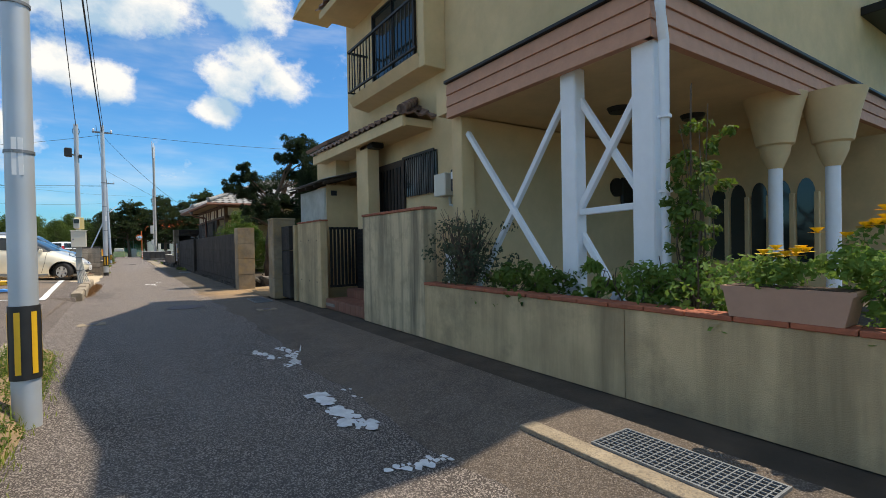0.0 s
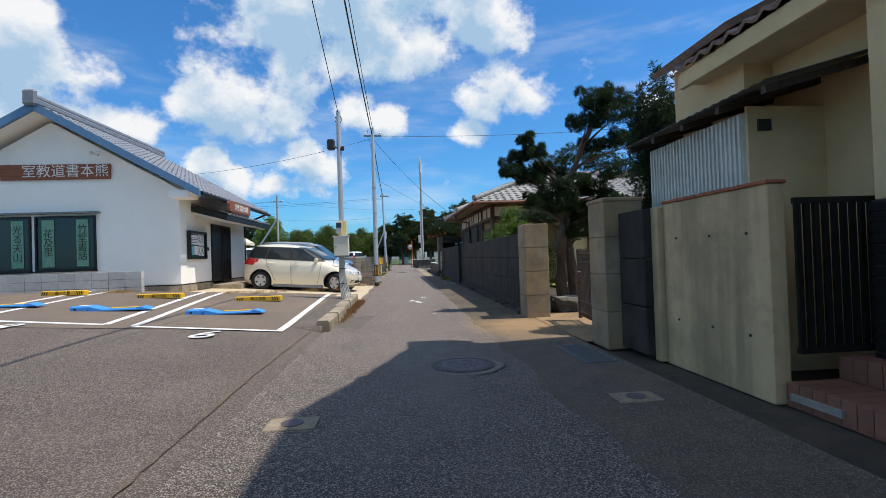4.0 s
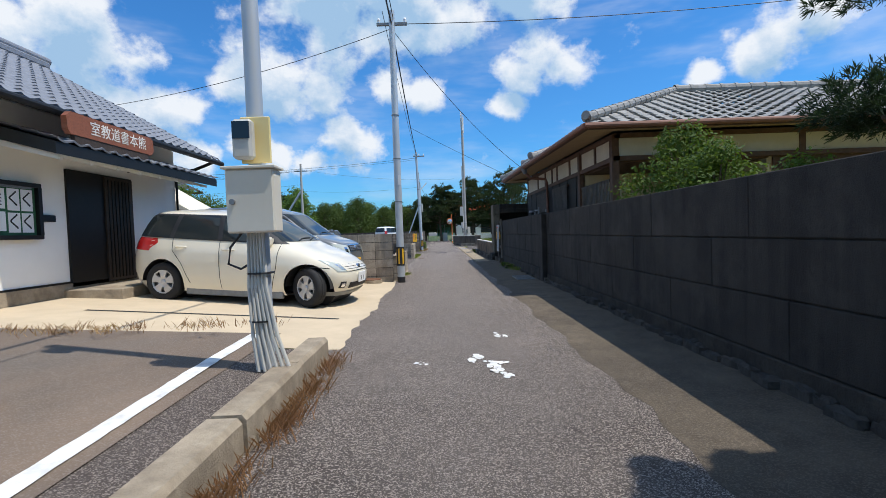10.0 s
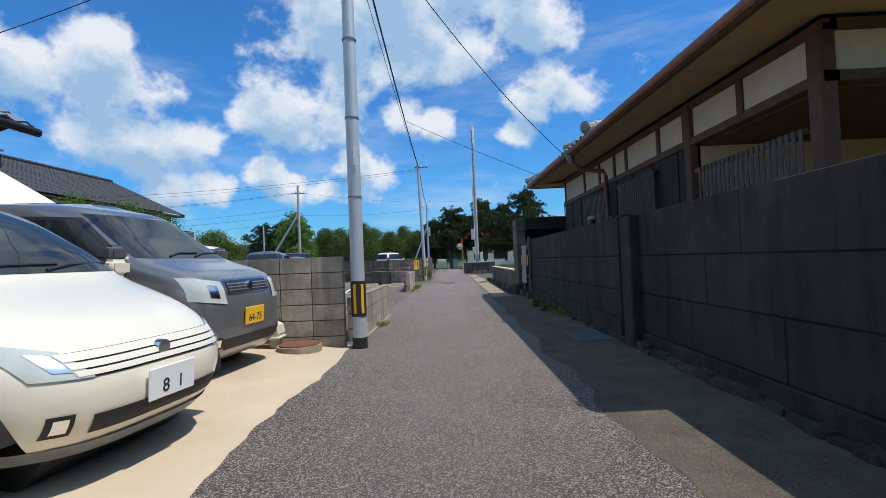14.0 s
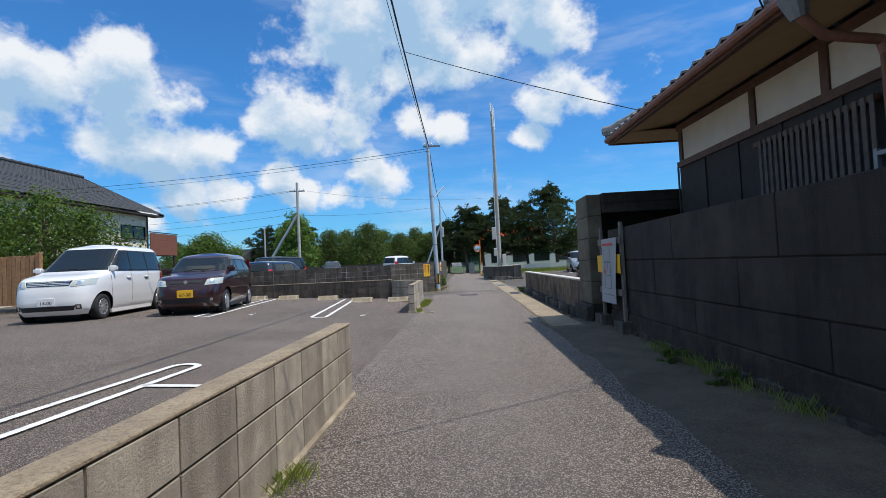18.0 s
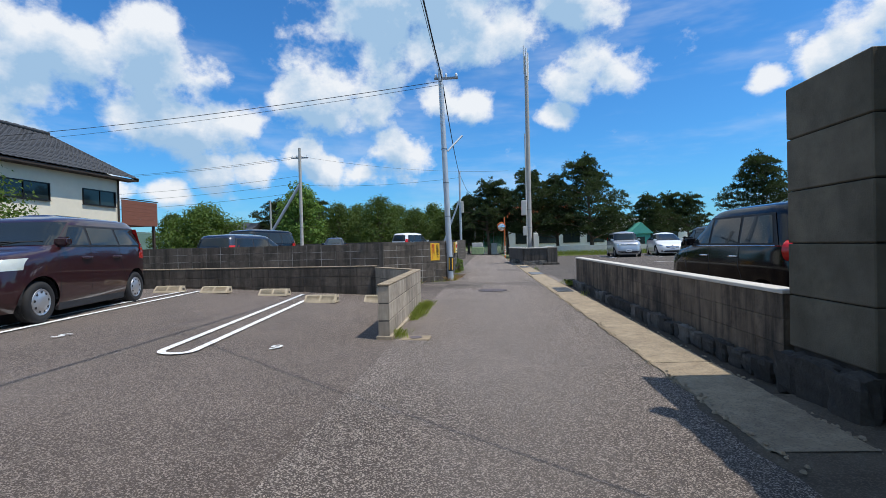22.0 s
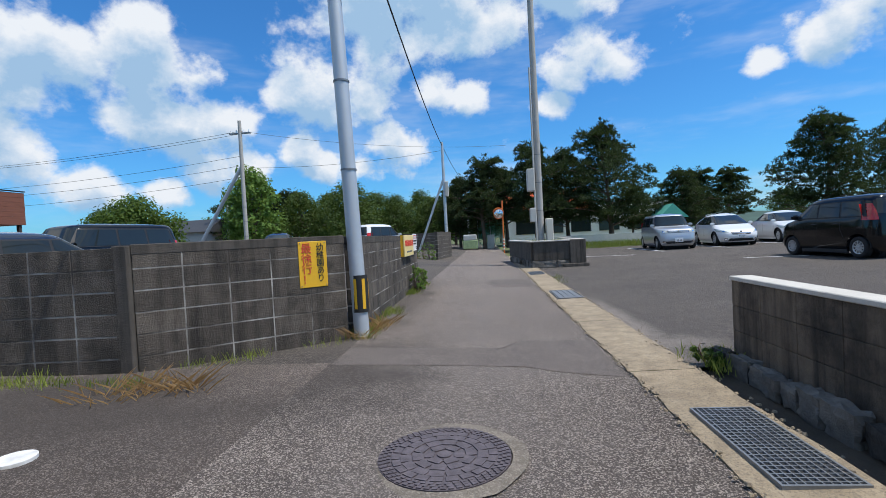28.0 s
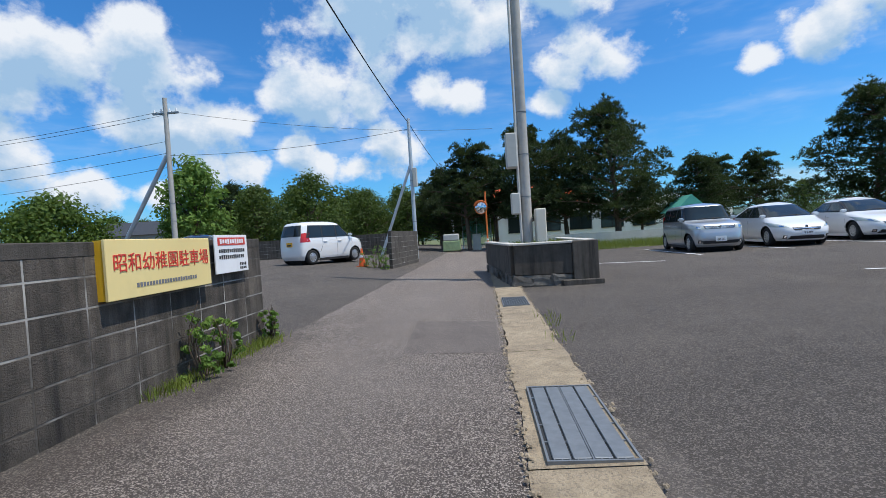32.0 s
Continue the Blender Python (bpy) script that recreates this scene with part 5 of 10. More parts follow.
tiled_slope(m, (12.85, 1.2, 7.75), (0, 1, 0), (-4.6, 0, 2.1), lambda v: (0, 8.8), 5.0, 0.3, 0.3)
part("roof_tiles", m, "tile_brown", house, raw=True)
part("gable_fill", Mesh().prism([(3.3, 7.75), (12.7, 7.75), (8.0, 9.85)], "y", 1.4, 8.5), "stucco_cream", house)
# small tiled hood over the balcony door
m = Mesh().box(3.3, 7.3, 5.75, 4.05, 8.9, 5.9, 0.01)
part("hood", m, "stucco_cream", house)
m = Mesh()
tiled_slope(m, (3.25, 7.25, 5.92), (0, 1, 0), (0.8, 0, 0.35), lambda v: (0, 1.7), 0.85, 0.24, 0.2)
part("hood_tiles", m, "tile_brown", house, raw=True)
part("end_eave", Mesh().prism([(3.2, 6.35), (4.05, 6.35), (4.05, 7.2), (3.35, 6.75)], "y", 8.9, 10.4), "stucco_cream", house)
window(house, 4.04, 6.3, 4.04, 7.9, 3.95, 5.6, 2, out=0.05)
# balcony
bal = part("balcony_slab", Mesh().prism([(3.62, 4.02), (4.05, 4.02), (4.05, 3.80), (3.72, 3.86)], "y", 5.6, 8.25), "stucco_cream", house)
part("side_fin", Mesh().box(3.66, 5.45, 3.8, 4.05, 5.62, 5.75, 0.01), "stucco_cream", house)
m = Mesh().box(3.62, 5.64, 4.90, 3.66, 8.25, 4.94).box(3.62, 5.64, 4.12, 3.66, 8.25, 4.15).box(3.62, 8.22, 4.12, 4.05, 8.25, 4.15).box(3.62, 8.22, 4.90, 4.05, 8.25, 4.94)
part("balcony_rail", m, "metal_dark", house)
for i in range(20):
    y = 5.7 + 2.5 * i / 19
    part("baluster", Mesh().box(3.632, y - 0.008, 4.15, 3.648, y + 0.008, 4.90), "metal_dark", house)
for i in range(3):
    part("baluster", Mesh().box(3.75 + 0.11 * i, 8.226, 4.15, 3.766 + 0.11 * i, 8.244, 4.90), "metal_dark", house)
# carport canopy with pink board fascia
m = Mesh().box(3.5, 1.7, 2.82, 10.5, 4.5, 2.86)
part("canopy_ceiling", m, "stucco_cream", house)
part("canopy_core", Mesh().box(3.5, 1.7, 2.87, 10.5, 4.9, 3.22), "stucco_cream", house)
for i in range(3):
    z0, z1 = 2.76 + 0.15 * i, 2.76 + 0.15 * (i + 1)
    part("fascia_board", Mesh().prism([(3.435 - 0.012, z0), (3.435 - 0.012, z0 + 0.01), (3.435 + 0.006, z1 - 0.004), (3.50, z1 - 0.004), (3.50, z0)], "y", 1.66, 4.56), "siding_pink", house)
    m = Mesh().prism([(1.66 - 0.012, z0), (1.66 - 0.012, z0 + 0.01), (1.66 + 0.006, z1 - 0.004), (1.72, z1 - 0.004), (1.72, z0)], "x", 3.436, 10.6)
    part("fascia_board", m, "siding_pink", house)
part("canopy_flashing", Mesh().box(3.40, 1.62, 3.21, 10.6, 4.58, 3.25, 0.006), "metal_dark", house)


def bar(name, a, b, w, material, parent):
    """A square bar from a to b."""
    a, b = Vector(a), Vector(b)
    d = b - a
    rot = d.to_track_quat("Z", "Y").to_matrix().to_4x4()
    m = Mesh().box(-w / 2, -w / 2, 0, w / 2, w / 2, d.length, 0.006)
    ob = part(name, m, material, parent)
    ob.matrix_basis = Matrix.Translation(a) @ rot
    return ob


frame_ = thing("carport_frame", "white painted timber posts with crossed braces under a canopy", "carport frame", at=(0, 0, 0))
part("post", Mesh().box(3.50, 1.68, 0.0, 3.71, 1.89, 2.82, 0.012), "paint_white", frame_)
part("post", Mesh().box(3.54, 2.53, 0.0, 3.70, 2.72, 2.82, 0.012), "paint_white", frame_)
part("post", Mesh().box(3.56, 4.42, 0.0, 3.78, 4.60, 2.78, 0.012), "stucco_cream", frame_)
part("post", Mesh().box(3.24, 4.28, 0.0, 3.33, 4.38, 1.02, 0.012), "paint_white", frame_)
for a, b in (((3.62, 1.86, 2.45), (3.62, 2.6, 1.35)), ((3.66, 2.58, 2.55), (3.66, 1.86, 1.45)), ((3.62, 1.86, 0.95), (3.62, 2.6, 0.05)), ((3.66, 2.6, 1.25), (3.66, 1.95, 0.30)),
             ((3.62, 1.88, 1.42), (3.62, 2.56, 1.40)), ((3.62, 4.35, 2.55), (3.62, 2.75, 0.55)), ((3.66, 4.35, 0.40), (3.66, 2.70, 2.65))):
    bar("brace", a, b, 0.062, "paint_white", frame_)
pipe = thing("downpipe", "white plastic rain downpipe on a canopy post", "downpipe", at=(0, 0, 0))
part("pipe", Mesh().tube([(3.44, 1.60, 3.6), (3.44, 1.58, 3.0), (3.46, 1.58, 2.85), (3.52, 1.60, 2.72), (3.52, 1.60, 0.5)], 0.042, 12), "paint_white", pipe, smooth=True)
for z in (0.9, 1.5, 2.1):
    part("bracket", Mesh().tube([(3.52, 1.60, z), (3.52, 1.60, z + 0.025)], 0.052, 12), "paint_white", pipe)
sb = part("balcony_slab", Mesh().box(9.7, 0.75, 4.62, 12.2, 1.95, 4.76, 0.01), "metal_dark", house)
for i in range(16):
    part("baluster", Mesh().box(9.72 + 0.16 * i, 0.77, 4.76, 9.745 + 0.16 * i, 0.80, 5.7), "metal_dark", sb)
part("handrail", Mesh().box(9.7, 0.76, 5.7, 12.2, 0.81, 5.75), "metal_dark", sb)
# arched wall and mushroom columns deep under the canopy
arcade = part("arcade_wall", Mesh().box(8.0, 1.9, 0.0, 8.2, 4.5, 2.82), "stucco_cream", house)
for i in range(5):
    y0 = 2.02 + 0.30 * i
    m = Mesh()
    pts = [(y0, 0.75)] + [(y0 + 0.11 + 0.11 * math.cos(math.pi - math.pi * q / 8), 1.72 + 0.24 * math.sin(math.pi * q / 8)) for q in range(9)] + [(y0 + 0.22, 0.75)]
    m.prism(pts, "x", 7.985, 8.0)
    part("arch_glass", m, "window_glass", house)
for i in range(6):
    y0 = 1.98 + 0.30 * i
    part("arch_post", Mesh().box(7.94, y0 - 0.02, 0.6, 8.0, y0 + 0.045, 1.75, 0.008), "stucco_cream", house)
for x, y in ((6.5, 1.95), (6.9, 1.5)):
    part("column", Mesh().tube([(x, y, 0), (x, y, 1.98)], 0.075, 20), "paint_white", house, smooth=True)
    part("capital", Mesh().tube([(x, y, 1.95), (x, y, 2.02), (x, y, 2.12), (x, y, 2.22), (x, y, 2.24), (x, y, 2.40), (x, y, 2.60), (x, y, 2.82)], [0.08, 0.11, 0.15, 0.165, 0.20, 0.23, 0.27, 0.33], 24), "stucco_cream", house, smooth=True)
part("wall_plaque", Mesh().tube([(6.9, 4.5, 2.02), (6.9, 4.45, 2.02)], 0.16, 14), "metal_dark", house)
part("wall_board", Mesh().box(7.0, 4.44, 1.66, 7.7, 4.5, 2.2, 0.03), "metal_dark", house)
for x, y in ((5.2, 3.2), (6.4, 2.9)):
    part("ceiling_lamp", Mesh().tube([(x, y, 2.82), (x, y, 2.76)], [0.16, 0.13], 20), "metal_dark", house)
far_wall = structure("neighbour_wall", Mesh().box(13.5, -7.0, 0.0, 13.7, 2.0, 2.6), "green_wall", "pale green metal fence wall behind the carport", "wall")
# entrance: porch roof, post, door, gate and steps
part("porch_soffit", Mesh().box(3.52, 5.85, 2.98, 4.05, 9.9, 3.10), "stucco_cream", house)
part("porch_fascia", Mesh().box(3.46, 5.80, 2.94, 3.52, 9.95, 3.12, 0.006), "stucco_cream", house)
part("porch_soffit", Mesh().box(4.05, 9.28, 2.98, 4.9, 9.9, 3.10), "stucco_cream", house)
m = Mesh()
tiled_slope(m, (3.42, 5.75, 3.13), (0, 1, 0), (0.66, 0, 0.36), lambda v: (v * 0.8, 4.22), 0.76, 0.22, 0.2, 0.035, 0.03)
tiled_slope(m, (3.42, 5.75, 3.13), (1, 0, 0), (0, 0.66, 0.36), lambda v: (v * 0.8, 0.64), 0.76, 0.22, 0.2, 0.035, 0.03)
part("porch_tiles", m, "tile_brown", house, raw=True)
m = ridge_run(Mesh(), (3.42, 5.75, 3.18), (4.05, 6.38, 3.56), 0.07, 5)
part("porch_ridge", m, "tile_brown", house)
part("porch_post", Mesh().box(3.62, 7.42, 1.42, 3.86, 7.92, 2.98, 0.01), "stucco_cream", house)
pb = part("porch_pier", Mesh().box(3.61, 7.41, 0.25, 3.87, 7.93, 1.42), "wood_dark", house)
for i in range(15):
    part("pier_tile", Mesh().box(3.598, 7.40, 0.26 + 0.077 * i, 3.882, 7.94, 0.327 + 0.077 * i, 0.004), "metal_dark", pb)
part("porch_lamp", Mesh().box(3.62, 7.2, 2.88, 3.86, 7.75, 2.98, 0.02), "metal_dark", house)
door = part("front_door", Mesh().box(4.0, 6.75, 0.3, 4.045, 7.85, 2.62), "wood_dark", house)
for i in range(8):
    part("door_slat", Mesh().box(3.985, 6.85 + 0.125 * i, 0.4, 4.0, 6.90 + 0.125 * i, 2.5), "metal_dark", door)
grille = part("window_recess", Mesh().box(4.02, 5.72, 1.95, 4.046, 6.72, 2.62), "window_glass", house)
for i in range(14):
    part("grille_bar", Mesh().box(3.97, 5.75 + 0.072 * i, 1.93, 3.985, 5.775 + 0.072 * i, 2.64), "metal_dark", grille)
part("grille_rail", Mesh().box(3.968, 5.72, 2.60, 3.99, 6.74, 2.64), "metal_dark", grille)
part("meter_cabinet", Mesh().box(3.83, 5.21, 1.83, 4.05, 5.52, 2.17, 0.012), "plastic_cream", house)
meter = part("electric_meter", Mesh().box(3.86, 4.98, 1.88, 4.05, 5.12, 2.2, 0.015), "trim_black", house)
part("meter_dial", Mesh().box(3.853, 5.01, 2.06, 3.86, 5.09, 2.16), "sign_white", meter)
part("meter_conduit", Mesh().tube([(3.97, 5.3, 1.86), (3.97, 5.28, 1.70), (3.97, 5.12, 1.66), (3.98, 5.04, 1.75), (3.98, 5.05, 1.9)], 0.022, 8), "plastic_grey", house, smooth=True)
step = thing("entrance_steps", "two red-brown tiled steps up to a house door", "steps", at=(0, 0, 0))
for i, (xa, xb, z) in enumerate(((3.0, 3.42, 0.12), (3.42, 4.04, 0.29))):
    part("step_core", Mesh().box(xa + 0.01, 6.24, -0.06, xb + (0.3 if i == 0 else 0), 8.06, z - 0.012), "tile_terracotta", step)
    n = 17
    for j in range(n):
        a = 6.25 + 1.8 * j / n
        part("riser_tile", Mesh().box(xa, a + 0.003, z - 0.165, xa + 0.012, a + 1.8 / n - 0.003, z - 0.012, 0.002), "tile_terracotta", step)
        part("tread_tile", Mesh().box(xa, a + 0.003, z - 0.012, xb - 0.003, a + 1.8 / n - 0.003, z, 0.003), "tile_terracotta", step)
gate = thing("entrance_gate", "dark brown slatted metal gate leaf, closed", "gate")
gate.matrix_basis = pose(3.09, 8.03, 0.0, 0, 0, -90)
for z in (0.32, 1.42):
    part("rail", Mesh().box(-0.02, 0, z, 0.02, 0.72, z + 0.045, 0.003), "metal_dark", gate)
for i in range(10):
    part("slat", Mesh().box(-0.012, 0.008 + 0.0735 * i, 0.365, 0.012, 0.05 + 0.0735 * i, 1.42), "metal_dark", gate)
part("threshold_stone", Mesh().box(2.98, 7.6, 0.0, 3.1, 8.0, 0.05), "stone_grey", step)
post_box = thing("intercom", "small black intercom on a porch pier", "intercom", at=(3.61, 7.55, 1.5))
part("case", Mesh().box(-0.03, -0.05, -0.07, 0.0, 0.05, 0.07, 0.006), "trim_black", post_box)
part("lens", Mesh().tube([(-0.03, 0, 0.03), (-0.036, 0, 0.03)], 0.02, 12), "sign_white", post_box)
# lean-to shed
shed = thing("shed", "lean-to shed with ribbed panels and a metal roof", "shed", at=(0, 0, 0))
part("front_panel", Mesh().box(3.28, 8.75, 1.55, 3.31, 10.3, 2.3), "translucent_panel", shed)
for i in range(26):
    part("rib", Mesh().box(3.262, 8.76 + 0.0595 * i, 1.55, 3.28, 8.785 + 0.0595 * i, 2.3), "translucent_panel", shed)
part("side_panel", Mesh().box(3.31, 8.72, 0.0, 4.05, 8.75, 2.36), "stucco_cream", shed)
part("vent", Mesh().box(3.40, 8.70, 2.14, 3.52, 8.72, 2.24), "trim_black", shed)
m = Mesh()
for i in range(40):
    y0 = 8.1 + 2.4 * i / 40
    z = 0.012 * (i % 2)
    m.quad((3.02, y0, 2.38 + z), (4.05, y0, 2.66 + z), (4.05, y0 + 0.06, 2.66 + 0.012 - z), (3.02, y0 + 0.06, 2.38 + 0.012 - z))
part("roof_sheet", m, "galvanised", shed)
for i in range(5):
    part("rafter", Mesh().prism([(3.06, 2.30), (4.05, 2.57), (4.05, 2.63), (3.06, 2.36)], "y", 8.2 + 0.54 * i, 8.25 + 0.54 * i), "wood_dark", shed)
hut_small = thing("gabled_annex", "small cream gable of a rear annex with a dark tiled edge", "annex", at=(0, 0, 0))
part("wall", Mesh().prism([(3.75, 0.0), (5.6, 0.0), (5.6, 3.45), (4.6, 3.85), (3.75, 3.35)], "y", 9.3, 10.5), "stucco_cream", hut_small)
part("roof", Mesh().prism([(3.55, 3.30), (4.62, 3.86), (4.62, 3.94), (3.5, 3.36)], "y", 9.2, 10.6), "tile_brown", hut_small)



# ---- white house with a calligraphy room ----
white = thing("white_house", "white plastered single-storey house with slate-blue tiled gable roof", "house", at=(0, 0, 0))
Z0 = 0.42
m = Mesh().prism([(-12.2, Z0), (-5.7, Z0), (-5.7, 3.15), (-8.9, 4.98), (-12.2, 3.1)], "y", 18.05, 23.2)
part("wall", m, "plaster_white", white)
part("plinth", Mesh().box(-12.25, 18.0, 0.2, -5.66, 23.25, Z0 + 0.14), "kerb_concrete", white)
part("plinth_band", Mesh().box(-12.22, 18.03, Z0 + 0.14, -5.68, 23.22, Z0 + 0.17), "metal_dark", white)
m = Mesh()
tiled_slope(m, (-4.95, 17.45, 3.02), (0, 1, 0), (-3.95, 0, 2.28), lambda v: (0, 6.35), 4.56, 0.27, 0.26)
tiled_slope(m, (-12.85, 17.45, 3.02), (0, 1, 0), (3.95, 0, 2.28), lambda v: (0, 6.35), 4.56, 0.27, 0.26)
part("roof_tiles", m, "tile_slate", white, raw=True)
part("roof_deck", Mesh().prism([(-4.98, 2.94), (-4.98, 3.0), (-8.9, 5.26), (-12.82, 3.0), (-12.82, 2.94), (-8.9, 5.18)], "y", 17.5, 23.75), "plaster_white", white)
for s in (1, -1):
    part("verge_board", Mesh().prism([(-8.9 + s * 3.98, 2.86), (-8.9 + s * 3.98, 3.06), (-8.9, 5.34), (-8.9, 5.12)], "y", 17.42, 17.5), "blue_trim", white)
part("ridge", Mesh().box(-9.02, 17.4, 5.27, -8.78, 23.85, 5.42, 0.03).tube([(-8.9, 17.36, 5.46), (-8.9, 23.9, 5.46)], 0.10, 12), "tile_slate", white)
part("ridge_end", Mesh().box(-9.07, 17.3, 5.22, -8.73, 17.42, 5.62, 0.05), "tile_slate", white)
part("eave_box", Mesh().box(-5.75, 17.5, 2.86, -5.2, 18.05, 3.06, 0.008), "plaster_white", white)
part("eave_gutter", Mesh().tube([(-4.9, 17.5, 2.96), (-4.9, 23.8, 2.94)], 0.055, 10), "metal_dark", white)
part("gutter_arm", Mesh().tube([(-4.9, 23.4, 2.93), (-5.3, 23.3, 2.75), (-5.66, 23.2, 2.70), (-5.66, 23.2, 0.4)], 0.035, 8), "metal_dark", white)
# lower hood over the door
part("hood_board", Mesh().prism([(-5.7, 2.62), (-4.72, 2.34), (-4.72, 2.50), (-5.7, 2.80)], "y", 18.75, 23.1), "metal_dark", white)
m = Mesh()
tiled_slope(m, (-4.70, 18.75, 2.51), (0, 1, 0), (-1.0, 0, 0.32), lambda v: (0, 4.35), 1.05, 0.27, 0.26)
part("hood_tiles", m, "tile_slate", white, raw=True)
for i in range(8):
    part("hood_rafter", Mesh().prism([(-5.7, 2.54), (-4.8, 2.29), (-4.8, 2.34), (-5.7, 2.61)], "y", 18.9 + 0.55 * i, 18.96 + 0.55 * i), "plaster_white", white)
# door on the lane side
dr = part("entrance_door", Mesh().box(-5.70, 20.1, Z0 + 0.08, -5.66, 21.65, 2.36), "metal_dark", white)
part("door_leaf", Mesh().box(-5.66, 20.9, Z0 + 0.1, -5.63, 21.62, 2.33), "wood_dark", dr)
for i in range(7):
    part("door_slat", Mesh().box(-5.63, 20.96 + 0.09 * i, Z0 + 0.15, -5.615, 20.985 + 0.09 * i, 2.28), "metal_dark", dr)
part("step", Mesh().box(-5.66, 19.9, 0.25, -4.75, 22.0, Z0 + 0.05, 0.01), "kerb_concrete", white)
part("wall_lamp", Mesh().tube([(-5.68, 21.3, 2.62), (-5.5, 21.3, 2.60), (-5.42, 21.3, 2.48)], [0.03, 0.03, 0.07], 10), "metal_dark", white)
part("mail_slot", Mesh().box(-5.70, 19.55, 1.52, -5.66, 19.85, 1.62, 0.005), "metal_dark", white)
# big window with hanging scrolls
win = window(white, -9.32, 18.04, -7.82, 18.04, 1.06, 2.50, 1, out=0.04)
win2 = window(white, -10.95, 18.04, -9.42, 18.04, 1.06, 2.50, 1, out=0.04)
part("window_hood", Mesh().box(-11.1, 17.9, 2.55, -7.7, 18.05, 2.60, 0.008), "galvanised", white)
for x, txt in ((-8.15, "\u7af9\u5802\u66f8\u8a71"), (-9.0, "\u82b1\u53ca\u91cc"), (-9.75, "\u5149\u308b\u5929\u5c71")):
    scroll = thing("hanging_scroll", "pale green hanging paper scroll with brush writing in a window", "scroll", "scrolls in the window", at=(x, 18.02, 1.78))
    part("paper", Mesh().box(-0.15, -0.004, -0.62, 0.15, 0.004, 0.62), "scroll_paper", scroll)
    words(txt, 0.25, "sign_black", scroll, (0, -0.007, 0), (90, 0, 0), upright=True)
# carved name board on the gable
board = thing("name_board", "long red-brown wooden name board with white brush lettering", "name board", at=(-8.76, 18.03, 3.66))
part("plank", Mesh().box(-1.36, -0.05, -0.20, 1.36, 0.0, 0.20, 0.012), "sign_wood", board)
words("\u5ba4\u6559\u9053\u66f8\u672c\u718a", 0.36, "lettering", board, (0.25, -0.054, 0), (90, 0, 0))
bracket = thing("gable_lamp", "small white twin security lamp on a gable wall", "lamp", at=(-7.75, 18.05, 4.12))
part("base", Mesh().tube([(0, 0, 0), (0, -0.05, 0)], 0.05, 12), "paint_white", bracket)
for s in (-1, 1):
    part("lamp_head", Mesh().tube([(0.04 * s, -0.05, 0.0), (0.10 * s, -0.14, 0.03)], [0.03, 0.05], 12), "paint_white", bracket)
board2 = thing("hood_sign", "red-brown carved wooden sign with white lettering on a door hood", "sign board", at=(-4.74, 19.87, 2.79), turn=90)
m = Mesh().prism([(-0.93, -0.09), (-0.88, -0.15), (0.88, -0.15), (0.94, -0.07), (0.93, 0.10), (0.86, 0.14), (-0.86, 0.15), (-0.94, 0.08)], "y", -0.04, 0.04)
part("plank", m, "sign_wood", board2)
part("sign_foot", Mesh().box(-0.8, -0.03, -0.26, 0.8, 0.03, -0.15), "wood_dark", board2)
words("\u5ba4\u6559\u9053\u66f8\u672c\u718a", 0.21, "lettering", board2, (0.10, -0.044, -0.01), (90, 0, 0))
# glazed notice board
notice = thing("notice_board", "dark-framed glazed notice board with papers on a white wall", "notice board", at=(-5.68, 18.98, 1.66), turn=90)
m = Mesh().box(-0.56, -0.09, -0.40, 0.56, 0.0, -0.34, 0.006).box(-0.56, -0.09, 0.34, 0.56, 0.0, 0.40, 0.006).box(-0.56, -0.09, -0.34, -0.50, 0.0, 0.34).box(0.50, -0.09, -0.34, 0.56, 0.0, 0.34)
part("frame", m, "metal_dark", notice)
part("backing", Mesh().box(-0.50, -0.03, -0.34, 0.50, 0.0, 0.34), "notice_felt", notice)
for x0, z0, x1, z1, mt in ((-0.42, 0.02, 0.02, 0.29, "sign_white"), (0.06, 0.0, 0.24, 0.30, "sign_white"), (0.27, 0.0, 0.45, 0.30, "sign_white"), (0.06, -0.30, 0.24, -0.03, "sign_white"),
                           (0.27, -0.30, 0.45, -0.03, "sign_white"), (-0.42, -0.28, -0.22, -0.02, "paper_blue"), (-0.19, -0.28, 0.02, -0.02, "sign_white")):
    part("paper", Mesh().box(x0, -0.038, z0, x1, -0.032, z1), mt, notice)
for x in (0.15, 0.36):
    for z in (0.15, -0.165):
        words("\u304f", 0.24, "sign_black", notice, (x, -0.041, z), (90, 0, 0))
for k in range(4):
    part("text_bar", Mesh().box(-0.38, -0.041, 0.20 - 0.045 * k, -0.03, -0.039, 0.215 - 0.045 * k), "sign_black", notice)
part("light_tube", Mesh().box(-0.4, -0.08, 0.31, 0.4, -0.05, 0.335), "galvanised", notice)

# ---- walled tile-roofed house on the right ----
old = thing("tiled_house", "old single-storey house with grey tiled hip roof and dark timber", "house", at=(0, 0, 0))
hip_roof(old, 2.78, 15.5, 20.95, 27.2, 2.98, 0.42, "tile_grey")
hip_roof(old, 2.70, 10.5, 25.6, 31.5, 2.98, 0.42, "tile_grey")
part("eave_board", Mesh().box(2.74, 20.9, 2.86, 2.80, 31.5, 2.98), "wood_brown", old)
part("eave_board", Mesh().box(2.80, 20.88, 2.86, 15.5, 20.94, 2.98), "wood_brown", old)
part("eave_board", Mesh().box(2.80, 31.46, 2.86, 10.5, 31.52, 2.98), "wood_brown", old)
part("gutter", Mesh().tube([(2.72, 20.86, 2.92), (2.72, 31.5, 2.94)], 0.05, 10), "gutter_brown", old)
